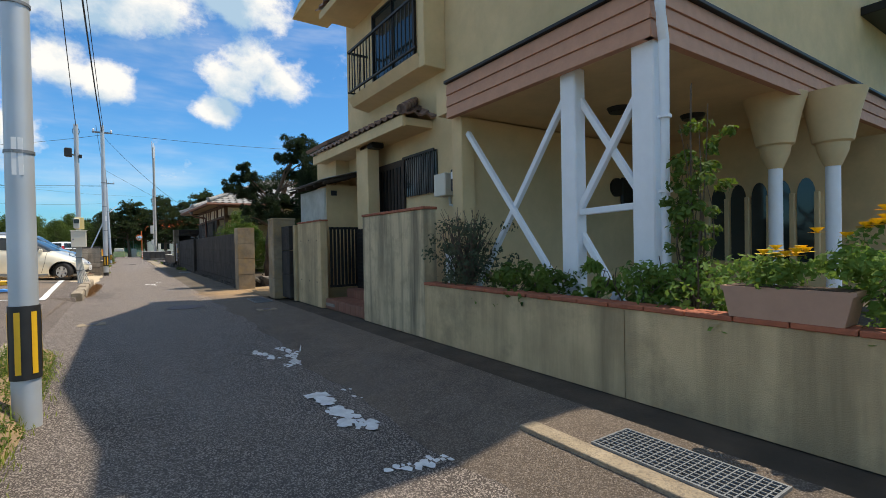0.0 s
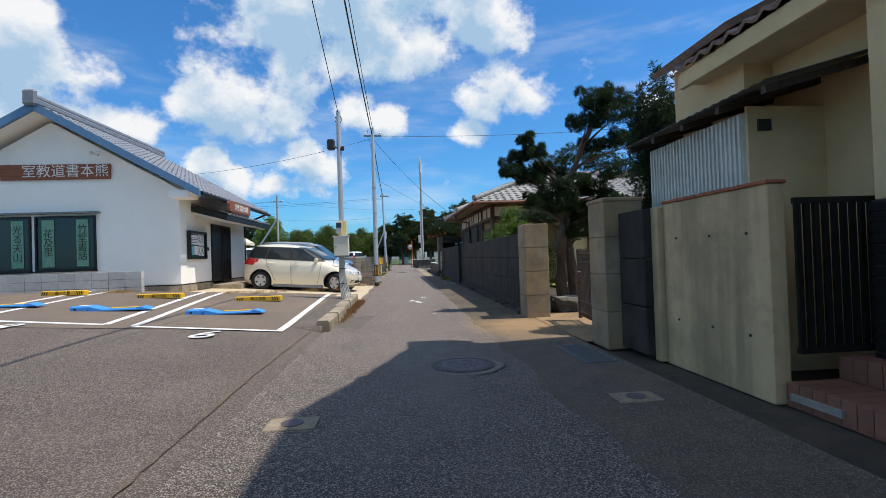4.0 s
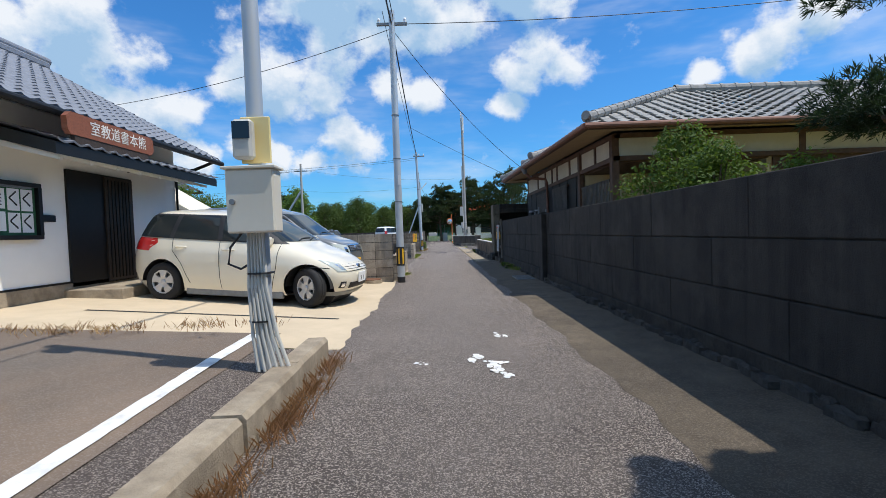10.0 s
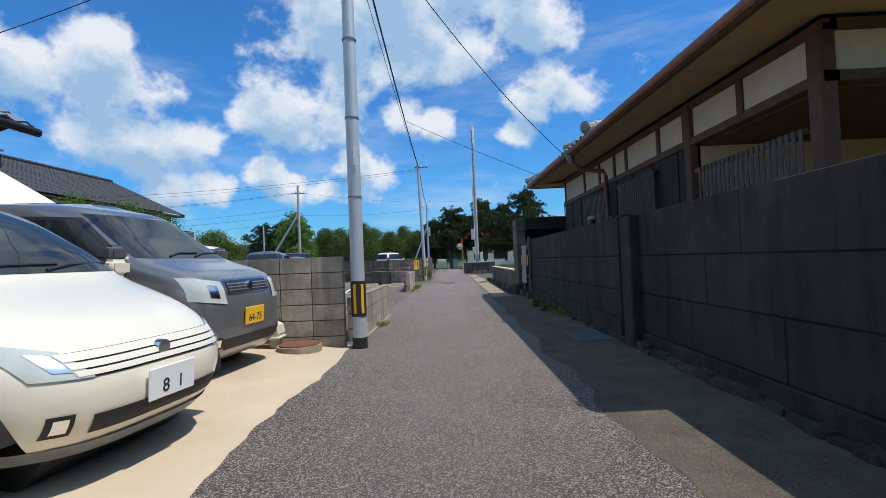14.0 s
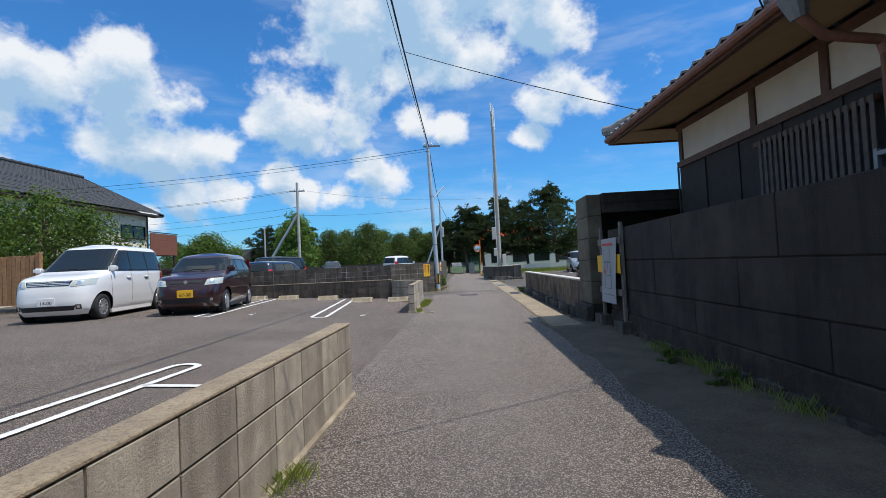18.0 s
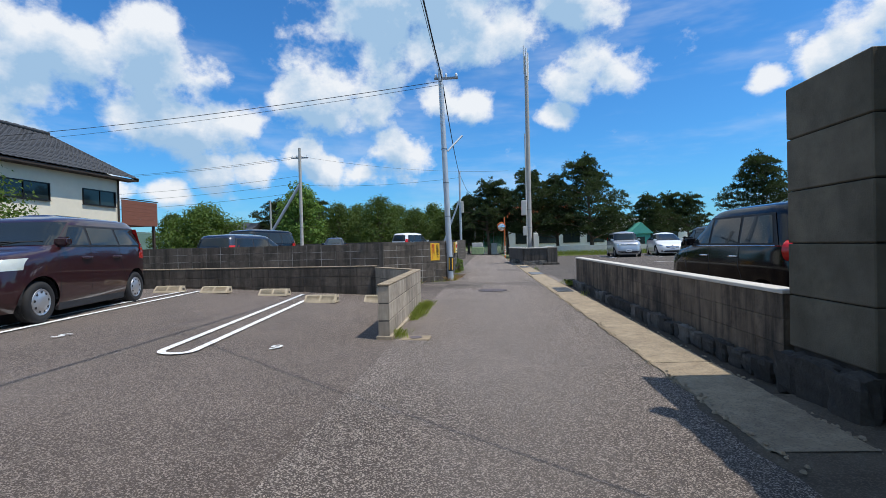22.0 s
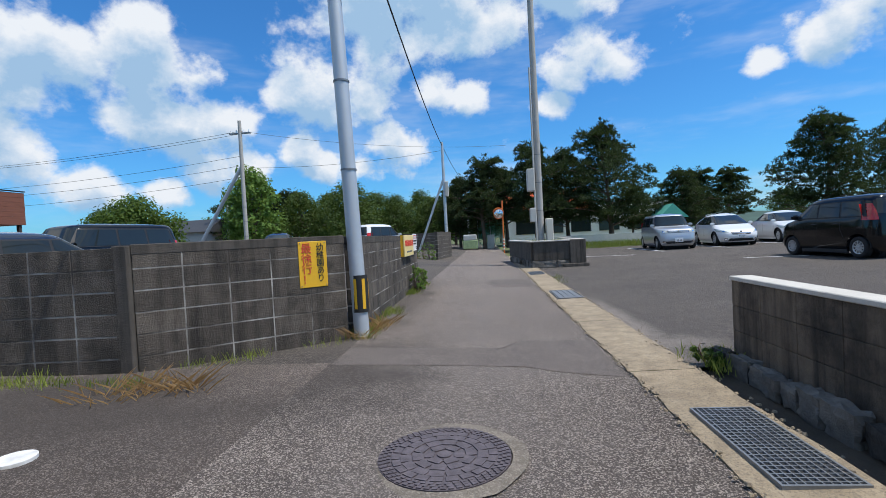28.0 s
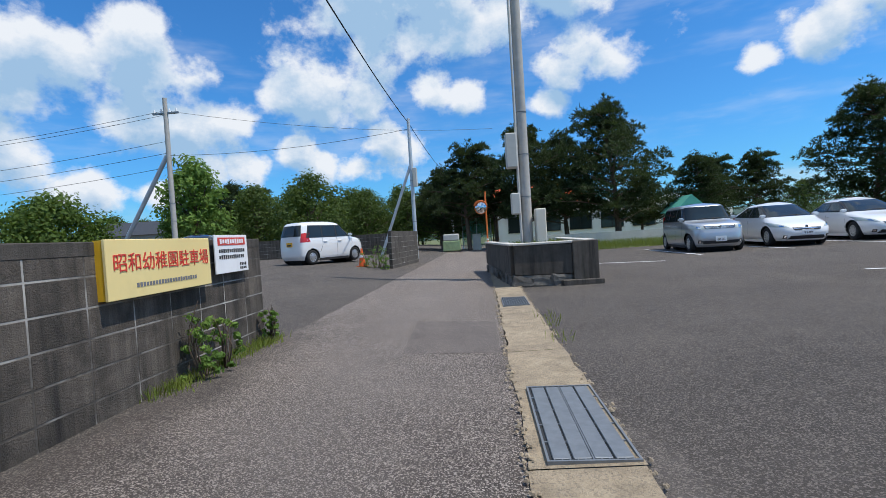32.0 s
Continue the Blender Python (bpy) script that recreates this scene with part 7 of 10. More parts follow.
def wheel_data(r, w, style):
    key = (round(r, 3), w, style)
    if key in WHEELS:
        return WHEELS[key]
    n = 30

    def lathe(pairs):
        verts = [(q * math.cos(2 * math.pi * i / n), u, q * math.sin(2 * math.pi * i / n)) for i in range(n) for q, u in pairs]
        k = len(pairs)
        return Mesh().add(verts, [(i * k + j, i * k + j + 1, ((i + 1) % n) * k + j + 1, ((i + 1) % n) * k + j) for i in range(n) for j in range(k - 1)])

    h = w / 2
    tyre = lathe([(r * 0.60, -h), (r * 0.90, -h), (r * 0.98, -h + 0.02), (r, -h + 0.04), (r, -0.03), (r * 0.982, -0.026), (r * 0.982, -0.018), (r, -0.014), (r, 0.014), (r * 0.982, 0.018),
                  (r * 0.982, 0.026), (r, 0.03), (r, h - 0.04), (r * 0.98, h - 0.02), (r * 0.90, h), (r * 0.80, h + 0.004), (r * 0.66, h - 0.004), (r * 0.62, h - 0.012)]).data("tyre", "rubber", True)
    bowl = lathe([(r * 0.63, -h), (r * 0.63, h - 0.010), (r * 0.60, h - 0.006), (r * 0.575, h - 0.014), (r * 0.53, h - 0.055), (0.001, h - 0.06)]).data("rim", "rim_dark" if style != "cover" else "rim_silver", True)
    if style == "cover":
        bowl = lathe([(r * 0.63, -h), (r * 0.63, h - 0.010), (r * 0.60, h - 0.004), (r * 0.54, h - 0.012), (r * 0.34, h + 0.006), (r * 0.18, h + 0.014), (0.001, h + 0.014)]).data("rim", "rim_silver", True)
    spokes = []
    k = {"cover": 9, "alloy": 10, "five": 5}[style]
    for i in range(k):
        a = 2 * math.pi * (i + 0.25) / k
        ca, sa = math.cos(a), math.sin(a)
        rows = {"cover": ((0.41, 0.010), (0.51, 0.020)), "alloy": ((0.08, 0.030), (0.36, 0.016), (0.59, 0.020)), "five": ((0.06, 0.05), (0.30, 0.040), (0.48, 0.060), (0.59, 0.075))}[style]
        pts = []
        for q, hw in rows:
            y1 = h + 0.001 if style == "cover" else h - 0.008 - 0.010 * (q < 0.3)
            pts += [(q * r * ca - s * hw * sa * r / 0.29, yy, q * r * sa + s * hw * ca * r / 0.29) for yy in (y1 - (0.004 if style == "cover" else 0.03), y1) for s in (-1, 1)]
        m = Mesh()
        for j in range(len(rows) - 1):
            o = 4 * j
            m.add(pts[o:o + 8], ((0, 1, 5, 4), (2, 6, 7, 3), (0, 4, 6, 2), (1, 3, 7, 5)))
        spokes.append(m.data("spoke", "trim_black" if style == "cover" else "rim_silver"))
    hub = lathe([(r * 0.14, h - 0.03), (r * 0.14, h - 0.006), (r * 0.10, h - 0.001), (0.001, h - 0.001)]).data("hub", "rim_silver", True)
    rim = lathe([(r * 0.555, h - 0.03), (r * 0.56, h - 0.008), (r * 0.61, h - 0.003), (r * 0.625, h - 0.012)]).data("rim_edge", "rim_silver", True)
    WHEELS[key] = (tyre, [("rim", bowl), ("rim_edge", rim), ("hub", hub)] + [("spoke", d) for d in spokes])
    return WHEELS[key]


def wheel(parent, x, y, r, w, side, style, turn=0.0):
    tyre, rest = wheel_data(r, w, style)
    t = new("wheel", tyre)
    t.parent = parent
    t.matrix_basis = pose(x, y, r, 0, 0, (0 if side > 0 else 180) + turn)
    for nm, d in rest:
        new(nm, d).parent = t
    return t


class Shell:
    """A car's skin as a stack of rounded outlines: front, rear and half width by height, and how square the corners are."""

    def __init__(self, front, rear, width, nf, nr):
        self.front, self.rear, self.width, self.nf, self.nr = front, rear, width, nf, nr

    def level(self, z):
        return smooth_run(self.front, z), smooth_run(self.rear, z), smooth_run(self.width, z)

    def side(self, x, z):
        xf, xr, w = self.level(z)
        mid, a = (xf + xr) / 2, (xf - xr) / 2
        u = min(1.0, abs(x - mid) / a)
        n = smooth_run(self.nf, z) if x > mid else smooth_run(self.nr, z)
        return w * (1 - u ** n) ** (1 / n)

    def end(self, y, z, s):
        xf, xr, w = self.level(z)
        mid, a = (xf + xr) / 2, (xf - xr) / 2
        n = smooth_run(self.nf, z) if s > 0 else smooth_run(self.nr, z)
        return mid + s * a * (1 - min(0.985, abs(y) / w) ** n) ** (1 / n)


def bilinear(c, u, v):
    (ax, ay), (bx, by), (dx, dy), (ex, ey) = c
    return ((ax * (1 - u) + bx * u) * (1 - v) + (ex * (1 - u) + dx * u) * v, (ay * (1 - u) + by * u) * (1 - v) + (ey * (1 - u) + dy * u) * v)


def patch_grid(place, c, n, k):
    m = Mesh()
    m.add([place(*bilinear(c, i / n, j / k)) for j in range(k + 1) for i in range(n + 1)], [(j * (n + 1) + i, j * (n + 1) + i + 1, (j + 1) * (n + 1) + i + 1, (j + 1) * (n + 1) + i) for j in range(k) for i in range(n)])
    return m


def car(label, paint, at, heading, shell, H, r, wheels, sill, style="cover", steer=0.0, pitch=0.0, group="parked cars", band=None, panes=(), screen=None, rear_pane=None, lamps=None, lamp_mat="lamp_clear",
        grille=(), tails=(), plate="sign_white", plate_z=(0.42, 0.62), digits="", seams=(), handles=(), mirror=None, fog=None, skirt="trim_black", badge=None, roof_rail=False, wiper=True, trim=None):
    """A car from its shell; side pieces are corners (x, z), front and rear pieces corners (y, z)."""
    c = thing("car", label, "car", group, at=at)
    c.matrix_basis = pose(*at, 0, 0, heading) @ pose(0, 0, 0, 0, pitch, 0)
    zs = sorted({*steps(sill, H - 0.12, 0.05), *steps(H - 0.12, H - 0.004, 0.018)})
    us = [math.sin(0.5 * math.pi * q) for q in steps(-1.0, 1.0, 2 / 84)]
    arch = r + 0.06
    rows = []
    for z in zs:
        xf, xr, w = shell.level(z)
        mid, a = (xf + xr) / 2, (xf - xr) / 2
        row = []
        for u in us:
            n = smooth_run(shell.nf, z) if u > 0 else smooth_run(shell.nr, z)
            row.append((mid + a * u, w * max(0.0, 1 - abs(u) ** n) ** (1 / n), z))
        rows.append(row)
    k = len(us)
    low = rows[0][k // 2][1]

    def cut(p):
        for xw in wheels:
            dx, dz = p[0] - xw, p[2] - r
            d = math.hypot(dx, dz)
            if d < arch and p[1] > 0.45 * low:
                x, z = xw + dx / max(d, 1e-6) * arch, max(sill, r + dz / max(d, 1e-6) * arch)
                return (x, shell.side(x, z), z)
        return None

    m = Mesh()
    for s in (1, -1):
        verts, inside = [], []
        for row in rows:
            for p in row:
                q = cut(p)
                inside.append(q is not None)
                p = q or p
                verts.append((p[0], s * p[1], p[2]))
        faces = []
        for j in range(len(rows) - 1):
            for i in range(k - 1):
                f = (j * k + i, j * k + i + 1, (j + 1) * k + i + 1, (j + 1) * k + i)
                if not all(inside[q] for q in f):
                    faces.append(f)
        m.add(verts, faces)
        top = len(rows) - 1
        if s == 1:
            m.add([(p[0], q * p[1], p[2] + 0.002) for q in (1, -1) for p in rows[top]], [(i, i + 1, k + i + 1, k + i) for i in range(k - 1)])
    part("body", m, paint, c, smooth=True)
    # inner lips of the wheel arches
    for xw in wheels:
        for s in (1, -1):
            y0 = shell.side(xw, r + 0.3)
            m = Mesh()
            ring = [(xw + arch * math.cos(a), r + arch * math.sin(a)) for a in [math.pi * (q / 16) for q in range(17)]]
            for (ax, az), (bx, bz) in zip(ring, ring[1:]):
                m.quad((ax, s * (y0 - 0.03), az), (bx, s * (y0 - 0.03), bz), (bx, s * (y0 - 0.30), bz), (ax, s * (y0 - 0.30), az))
            part("arch_liner", m, "trim_black", c)

    def side_piece(name, corners, material, off=0.006, n=10, k_=4):
        for s in (1, -1):
            part(name, patch_grid(lambda x, z: (x, s * (shell.side(x, z) + off), z), corners, n, k_), material, c, smooth=True)

    def end_piece(name, corners, material, s, off=0.006, n=12, k_=5, both=False):
        for q in ((1, -1) if both else (1,)):
            part(name, patch_grid(lambda y, z: (shell.end(y, z, s) + s * off, q * y, z), corners, n, k_), material, c, smooth=True)

    if band:
        side_piece("window_surround", band, "trim_black", 0.009, 44, 12)
    for q in panes:
        side_piece("side_window", q, "car_glass", 0.014, 16, 10)
    if screen:
        (y0, z0), (y1, z1) = screen
        end_piece("windscreen", ((-y0, z0), (y0, z0), (y1, z1), (-y1, z1)), "car_glass", 1, 0.012, 32, 14)
        if wiper:
            for q in (-0.45, 0.12):
                part("wiper", Mesh().tube([(shell.end(y, z, 1) + 0.022, y, z) for y, z in ((q * y0, z0 + 0.015), (q * y0 + 0.28 * y0, z0 + 0.045), (q * y0 + 0.72 * y0, z0 + 0.05))], 0.009, 6), "trim_black", c)
    if rear_pane:
        (y0, z0), (y1, z1) = rear_pane
        end_piece("rear_window", ((-y0, z0), (y0, z0), (y1, z1), (-y1, z1)), "car_glass", -1, 0.007, 16, 6)
    if lamps:
        end_piece("headlight", lamps, lamp_mat, 1, 0.010, 14, 6, True)
        end_piece("lamp_lens", [bilinear(lamps, u, v) for u, v in ((0.28, 0.22), (0.60, 0.22), (0.60, 0.78), (0.28, 0.78))], "chrome", 1, 0.014, 6, 4, True)
    for name, corners, material, off in grille:
        end_piece(name, corners, material, 1, off, 14, 3)
    for corners in tails:
        end_piece("tail_light", corners, "lamp_red", -1, 0.012, 10, 6, True)
    for s, z, nm in ((1, plate_z[0], "number_plate"), (-1, plate_z[1], "number_plate")):
        x = shell.end(0.0, z + 0.08, s) + s * 0.012
        pl = part(nm, Mesh().box(min(x, x + s * 0.012), -0.165, z, max(x, x + s * 0.012), 0.165, z + 0.165, 0.004), plate, c)
        if s > 0 and digits:
            words(digits, 0.10, "sign_black", pl, (x + 0.0135, 0.0, z + 0.06), (90, 0, 90), depth=0.001)
        else:
            xx = x + s * 0.012
            part("plate_bar", Mesh().box(min(xx, xx + s * 0.002), -0.11, z + 0.03, max(xx, xx + s * 0.002), 0.11, z + 0.09), "trim_black", pl)
    for line_ in seams:
        for s in (1, -1):
            pts = []
            for (xa, za), (xb, zb) in zip(line_, line_[1:]):
                pts += [(xa + (xb - xa) * q / 6, za + (zb - za) * q / 6) for q in range(7)]
            m = Mesh()
            for (xa, za), (xb, zb) in zip(pts, pts[1:]):
                d = Vector((xb - xa, zb - za))
                if d.length < 1e-5:
                    continue
                e = Vector((-d.y, d.x)).normalized() * 0.005
                m.quad(*[(px, s * (shell.side(px, pz) + 0.003), pz) for px, pz in ((xa - e.x, za - e.y), (xa + e.x, za + e.y), (xb + e.x, zb + e.y), (xb - e.x, zb - e.y))])
            part("door_seam", m, "trim_black", c)
    for x, z in handles:
        for s in (1, -1):
            y = s * shell.side(x, z)
            part("door_handle", Mesh().tube([(x - 0.10, y, z), (x - 0.07, y + s * 0.03, z), (x + 0.05, y + s * 0.03, z), (x + 0.10, y, z)], [0.012, 0.016, 0.016, 0.012], 8), trim or paint, c, smooth=True)
    if mirror:
        bm = bmesh.new()
        bmesh.ops.create_cube(bm, size=2.0)
        bmesh.ops.bevel(bm, geom=bm.edges[:], offset=0.45, segments=3, affect="EDGES")
        bm.verts.index_update()
        for s in (1, -1):
            x, z = mirror
            y = s * (shell.side(x, z) + 0.095)
            part("wing_mirror", Mesh().add([(x + v.co.x * 0.05 + 0.02 * abs(v.co.y), y + v.co.y * 0.095, z + v.co.z * 0.065) for v in bm.verts], [tuple(v.index for v in f.verts) for f in bm.faces]), paint, c, smooth=True)
            part("mirror_foot", Mesh().box(x - 0.03, min(y, y - s * 0.14), z - 0.06, x + 0.03, max(y, y - s * 0.14), z - 0.03, 0.01), "trim_black", c)
        bm.free()
    if fog:
        a, b = fog
        end_piece("fog_surround", ((a - 0.055, b - 0.05), (a + 0.03, b - 0.05), (a + 0.03, b + 0.05), (a - 0.055, b + 0.05)), "trim_black", 1, 0.004, 6, 4, True)
        end_piece("fog_lamp", ((a - 0.035, b - 0.032), (a + 0.012, b - 0.032), (a + 0.012, b + 0.032), (a - 0.035, b + 0.032)), "chrome", 1, 0.010, 6, 4, True)
    if badge:
        x = shell.end(0, badge, 1)
        part("badge", Mesh().tube([(x - 0.01, 0, badge), (x + 0.03, 0, badge)], 0.042, 16), "chrome", c)
    for s in (1, -1):
        xa, xb = min(wheels) + arch + 0.02, max(wheels) - arch - 0.02
        y = shell.side(0, sill + 0.02)
        part("sill_strip", Mesh().box(xa, min(s * (y - 0.05), s * (y + 0.012)), sill - 0.05, xb, max(s * (y - 0.05), s * (y + 0.012)), sill + 0.06, 0.012), skirt, c)
        if roof_rail:
            part("roof_rail", Mesh().tube([(q, s * (shell.side(q, H - 0.1) - 0.05), H - 0.035) for q in steps(min(wheels) - 0.1, 0.2, 0.2)], 0.018, 8), "trim_black", c, smooth=True)
    xf, xr, w = shell.level(sill + 0.03)
    part("underbody", Mesh().box(xr + 0.14, -w * 0.62, sill - 0.03, xf - 0.16, w * 0.62, sill + 0.16), "trim_black", c)
    part("cabin_floor", Mesh().box(min(wheels) + arch, -w * 0.9, sill + 0.01, max(wheels) - arch, w * 0.9, sill + 0.03), "trim_black", c)
    for xw in wheels:
        for s in (1, -1):
            wheel(c, xw, s * (shell.side(xw, r + 0.34) - 0.105), r, 0.175, s, style, steer if xw > 0 else 0.0)
        part("axle_well", Mesh().tube([(xw, -w + 0.30, r), (xw, w - 0.30, r)], r + 0.05, 20), "trim_black", c)
    return c


def tall_car(label, paint, at, heading, L=3.4, W=1.475, H=1.65, hood=1.0, nose=0.62, rake=0.55, r=0.275, digits="", style="cover", face="plain", nf=6.5, tail_z=(0.75, 1.25), **more):
    """A tall small wagon with an upright tail."""
    e, w = L / 2, W / 2
    cowl = e - nose
    roof = cowl - rake
    front = [(0.16, e - 0.14), (0.26, e - 0.03), (0.42, e), (hood * 0.62, e - 0.02), (hood * 0.80, e - 0.07), (hood * 0.90, e - 0.14), (hood * 0.955, e - 0.30), (hood, cowl + 0.12), (hood + 0.035, cowl),
             (hood + 0.5 * (H - 0.10 - hood), cowl - 0.5 * rake), (H - 0.10, roof), (H - 0.05, roof - 0.16), (H - 0.015, roof - 0.45), (H, 0.05)]
    rear = [(0.16, -e + 0.12), (0.30, -e + 0.01), (0.55, -e), (0.9, -e + 0.02), (hood + 0.1, -e + 0.04), (H - 0.16, -e + 0.12), (H - 0.06, -e + 0.20), (H - 0.015, -e + 0.42), (H, -e + 1.1)]
    width = [(0.16, w * 0.90), (0.28, w * 0.965), (0.50, w * 0.995), (0.78, w), (hood - 0.03, w * 0.975), (hood + 0.06, w * 0.95), (H - 0.16, w * 0.83), (H - 0.06, w * 0.74), (H - 0.015, w * 0.50), (H, 0.03)]
    corners = [(0.16, nf), (hood * 0.9, nf), (hood + 0.04, nf + 1.5), (H - 0.1, 6.0), (H, 4.0)]
    shell = Shell(front, rear, width, corners, [(0.16, 7.5), (hood, 8.0), (H, 5.0)])
    z0, z1 = hood + 0.035, H - 0.17
    xa = -e + 0.30
    lean = lambda z: cowl - 0.10 - rake * (z - hood) / (H - 0.10 - hood)  # noqa: E731
    band = ((xa - 0.06, z0), (lean(z0), z0), (lean(z1) - 0.03, z1), (xa + 0.10, z1))
    mid, rear_x = 0.02 * L, -0.20 * L
    za, zb = z0 + 0.025, z1 - 0.03
    panes = [((mid + 0.03, za), (lean(za) - 0.10, za), (lean(zb) - 0.05, zb), (mid + 0.03, zb)), ((rear_x + 0.02, za), (mid - 0.03, za), (mid - 0.03, zb), (rear_x + 0.05, zb)),
             ((xa + 0.02, za), (rear_x - 0.03, za), (rear_x - 0.01, zb), (xa + 0.14, zb))]
    wheels = (-e + 0.50, e - 0.62)
    seams = [[(mid, za), (mid, 0.26)], [(cowl - 0.12, z0), (cowl - 0.10, 0.75), (cowl - 0.14, 0.30)], [(rear_x - 0.01, za), (rear_x - 0.02, 0.72), (wheels[0] + r + 0.09, 0.45)]]
    yl, zl = w * 0.93, hood * 0.90
    lamps = ((w * 0.52, zl - 0.17), (yl, zl - 0.15), (yl, zl - 0.01), (w * 0.58, zl - 0.04))
    kind = "lamp_clear"
    if face == "wide":
        grille = [("grille", ((-w * 0.50, zl - 0.15), (w * 0.50, zl - 0.15), (w * 0.56, zl - 0.045), (-w * 0.56, zl - 0.045)), "trim_black", 0.006)]
        grille += [("grille_bar", ((-w * 0.50, zl - q), (w * 0.50, zl - q), (w * 0.50, zl - q + 0.016), (-w * 0.50, zl - q + 0.016)), "chrome", 0.014) for q in (0.135, 0.105, 0.07)]
    elif face == "mesh":
        grille = [("grille", ((-w * 0.50, zl - 0.16), (w * 0.50, zl - 0.16), (w * 0.50, zl - 0.02), (-w * 0.50, zl - 0.02)), "chrome", 0.005),
                  ("grille_mesh", ((-w * 0.475, zl - 0.145), (w * 0.475, zl - 0.145), (w * 0.475, zl - 0.035), (-w * 0.475, zl - 0.035)), "trim_black", 0.010)]
        grille += [("grille_bar", ((-w * 0.46, zl - q), (w * 0.46, zl - q), (w * 0.46, zl - q + 0.010), (-w * 0.46, zl - q + 0.010)), "galvanised", 0.014) for q in (0.125, 0.098, 0.07)]
        lamps = ((w * 0.55, zl - 0.24), (yl, zl - 0.20), (yl, zl + 0.0), (w * 0.56, zl - 0.04))
    else:
        grille = [("grille", ((-w * 0.46, zl - 0.12), (w * 0.46, zl - 0.12), (w * 0.46, zl - 0.05), (-w * 0.46, zl - 0.05)), "trim_black", 0.006)]
    grille += [("lower_grille", ((-w * 0.60, 0.27), (w * 0.60, 0.27), (w * 0.66, 0.37), (-w * 0.66, 0.37)), "trim_black", 0.006)]
    t0, t1 = tail_z
    return car(label, paint, at, heading, shell, H, r, wheels, 0.17, style=style, band=band, panes=panes, screen=((w * 0.86, hood + 0.06), (w * 0.74, H - 0.13)), rear_pane=((w * 0.78, hood + 0.10), (w * 0.68, H - 0.16)), lamps=lamps,
               lamp_mat=kind, grille=grille, tails=[((w * 0.78, t0), (w * 0.985, t0), (w * 0.95, t1), (w * 0.78, t1))], digits=digits, seams=seams, handles=((mid + 0.14, hood - 0.12), (rear_x + 0.12, hood - 0.12)),
               mirror=(cowl - 0.22, hood + 0.10), fog=(w * 0.72, 0.34), badge=zl - 0.09, plate_z=(more.pop("plate_low", 0.42), 0.70), **more)


def low_car(label, paint, at, heading, L=4.46, W=1.745, H=1.49, hatch=True, r=0.31, style="alloy", **more):
    """A saloon, or a hatchback with a long sloping tail."""
    e, w = L / 2, W / 2
    cowl = 0.30 * L - (0.0 if hatch else 0.14)
    front = [(0.16, e - 0.16), (0.26, e - 0.04), (0.42, e), (0.56, e - 0.04), (0.68, e - 0.16), (0.76, e - 0.36), (0.84, e - 0.66), (0.90, cowl + 0.12), (0.93, cowl), (1.15, cowl - 0.44), (1.34, cowl - 0.86), (H - 0.06, cowl - 1.14), (H - 0.015, cowl - 1.40), (H, 0.0)]
    if hatch:
        rear = [(0.16, -e + 0.18), (0.30, -e + 0.03), (0.55, -e), (0.85, -e + 0.05), (1.04, -e + 0.10), (1.12, -e + 0.28), (1.28, -e + 0.90), (H - 0.06, -e + 1.35), (H - 0.015, -e + 1.7), (H, -0.05)]
    else:
        rear = [(0.16, -e + 0.18), (0.30, -e + 0.03), (0.60, -e), (0.85, -e + 0.05), (0.95, -e + 0.16), (1.0, -e + 0.72), (1.18, -e + 1.05), (1.36, -e + 1.45), (H - 0.06, -e + 1.70), (H - 0.015, -e + 2.0), (H, -0.05)]
    width = [(0.16, w * 0.88), (0.30, w * 0.96), (0.52, w), (0.78, w * 0.985), (0.92, w * 0.95), (1.02, w * 0.90), (1.34, w * 0.70), (H - 0.05, w * 0.58), (H - 0.015, w * 0.40), (H, 0.03)]
    shell = Shell(front, rear, width, [(0.16, 4.0), (0.6, 4.5), (0.93, 5.5), (H, 4.5)], [(0.16, 4.5), (0.9, 5.0), (H, 4.5)])
    z0, z1 = 0.955, H - 0.13
    tail = -e + (0.75 if hatch else 0.95)
    band = ((tail, z0 + 0.06), (cowl - 0.12, z0), (cowl - 0.98, z1), (tail + (0.85 if hatch else 0.62), z1))
    mid = -0.02 * L
    za, zb = z0 + 0.03, z1 - 0.025
    panes = [((mid + 0.03, za), (cowl - 0.26, za), (cowl - 1.0, zb), (mid + 0.03, zb)), ((mid - 0.82, za + 0.02), (mid - 0.03, za), (mid - 0.03, zb), (mid - 0.62, zb)), ((tail + 0.12, za + 0.05), (mid - 0.87, za + 0.03), (mid - 0.67, zb - 0.01), (tail + 0.80, zb - 0.03))]
    wheels = (-e + 0.85, e - 0.90)
    lamps = ((w * 0.52, 0.58), (w * 0.93, 0.63), (w * 0.95, 0.79), (w * 0.66, 0.68))
    grille = [("grille", ((-w * 0.40, 0.50), (w * 0.40, 0.50), (w * 0.46, 0.60), (-w * 0.46, 0.60)), "trim_black", 0.006), ("grille_bar", ((-w * 0.42, 0.555), (w * 0.42, 0.555), (w * 0.43, 0.575), (-w * 0.43, 0.575)), "chrome", 0.014),
              ("lower_grille", ((-w * 0.60, 0.22), (w * 0.60, 0.22), (w * 0.52, 0.33), (-w * 0.52, 0.33)), "trim_black", 0.006)]
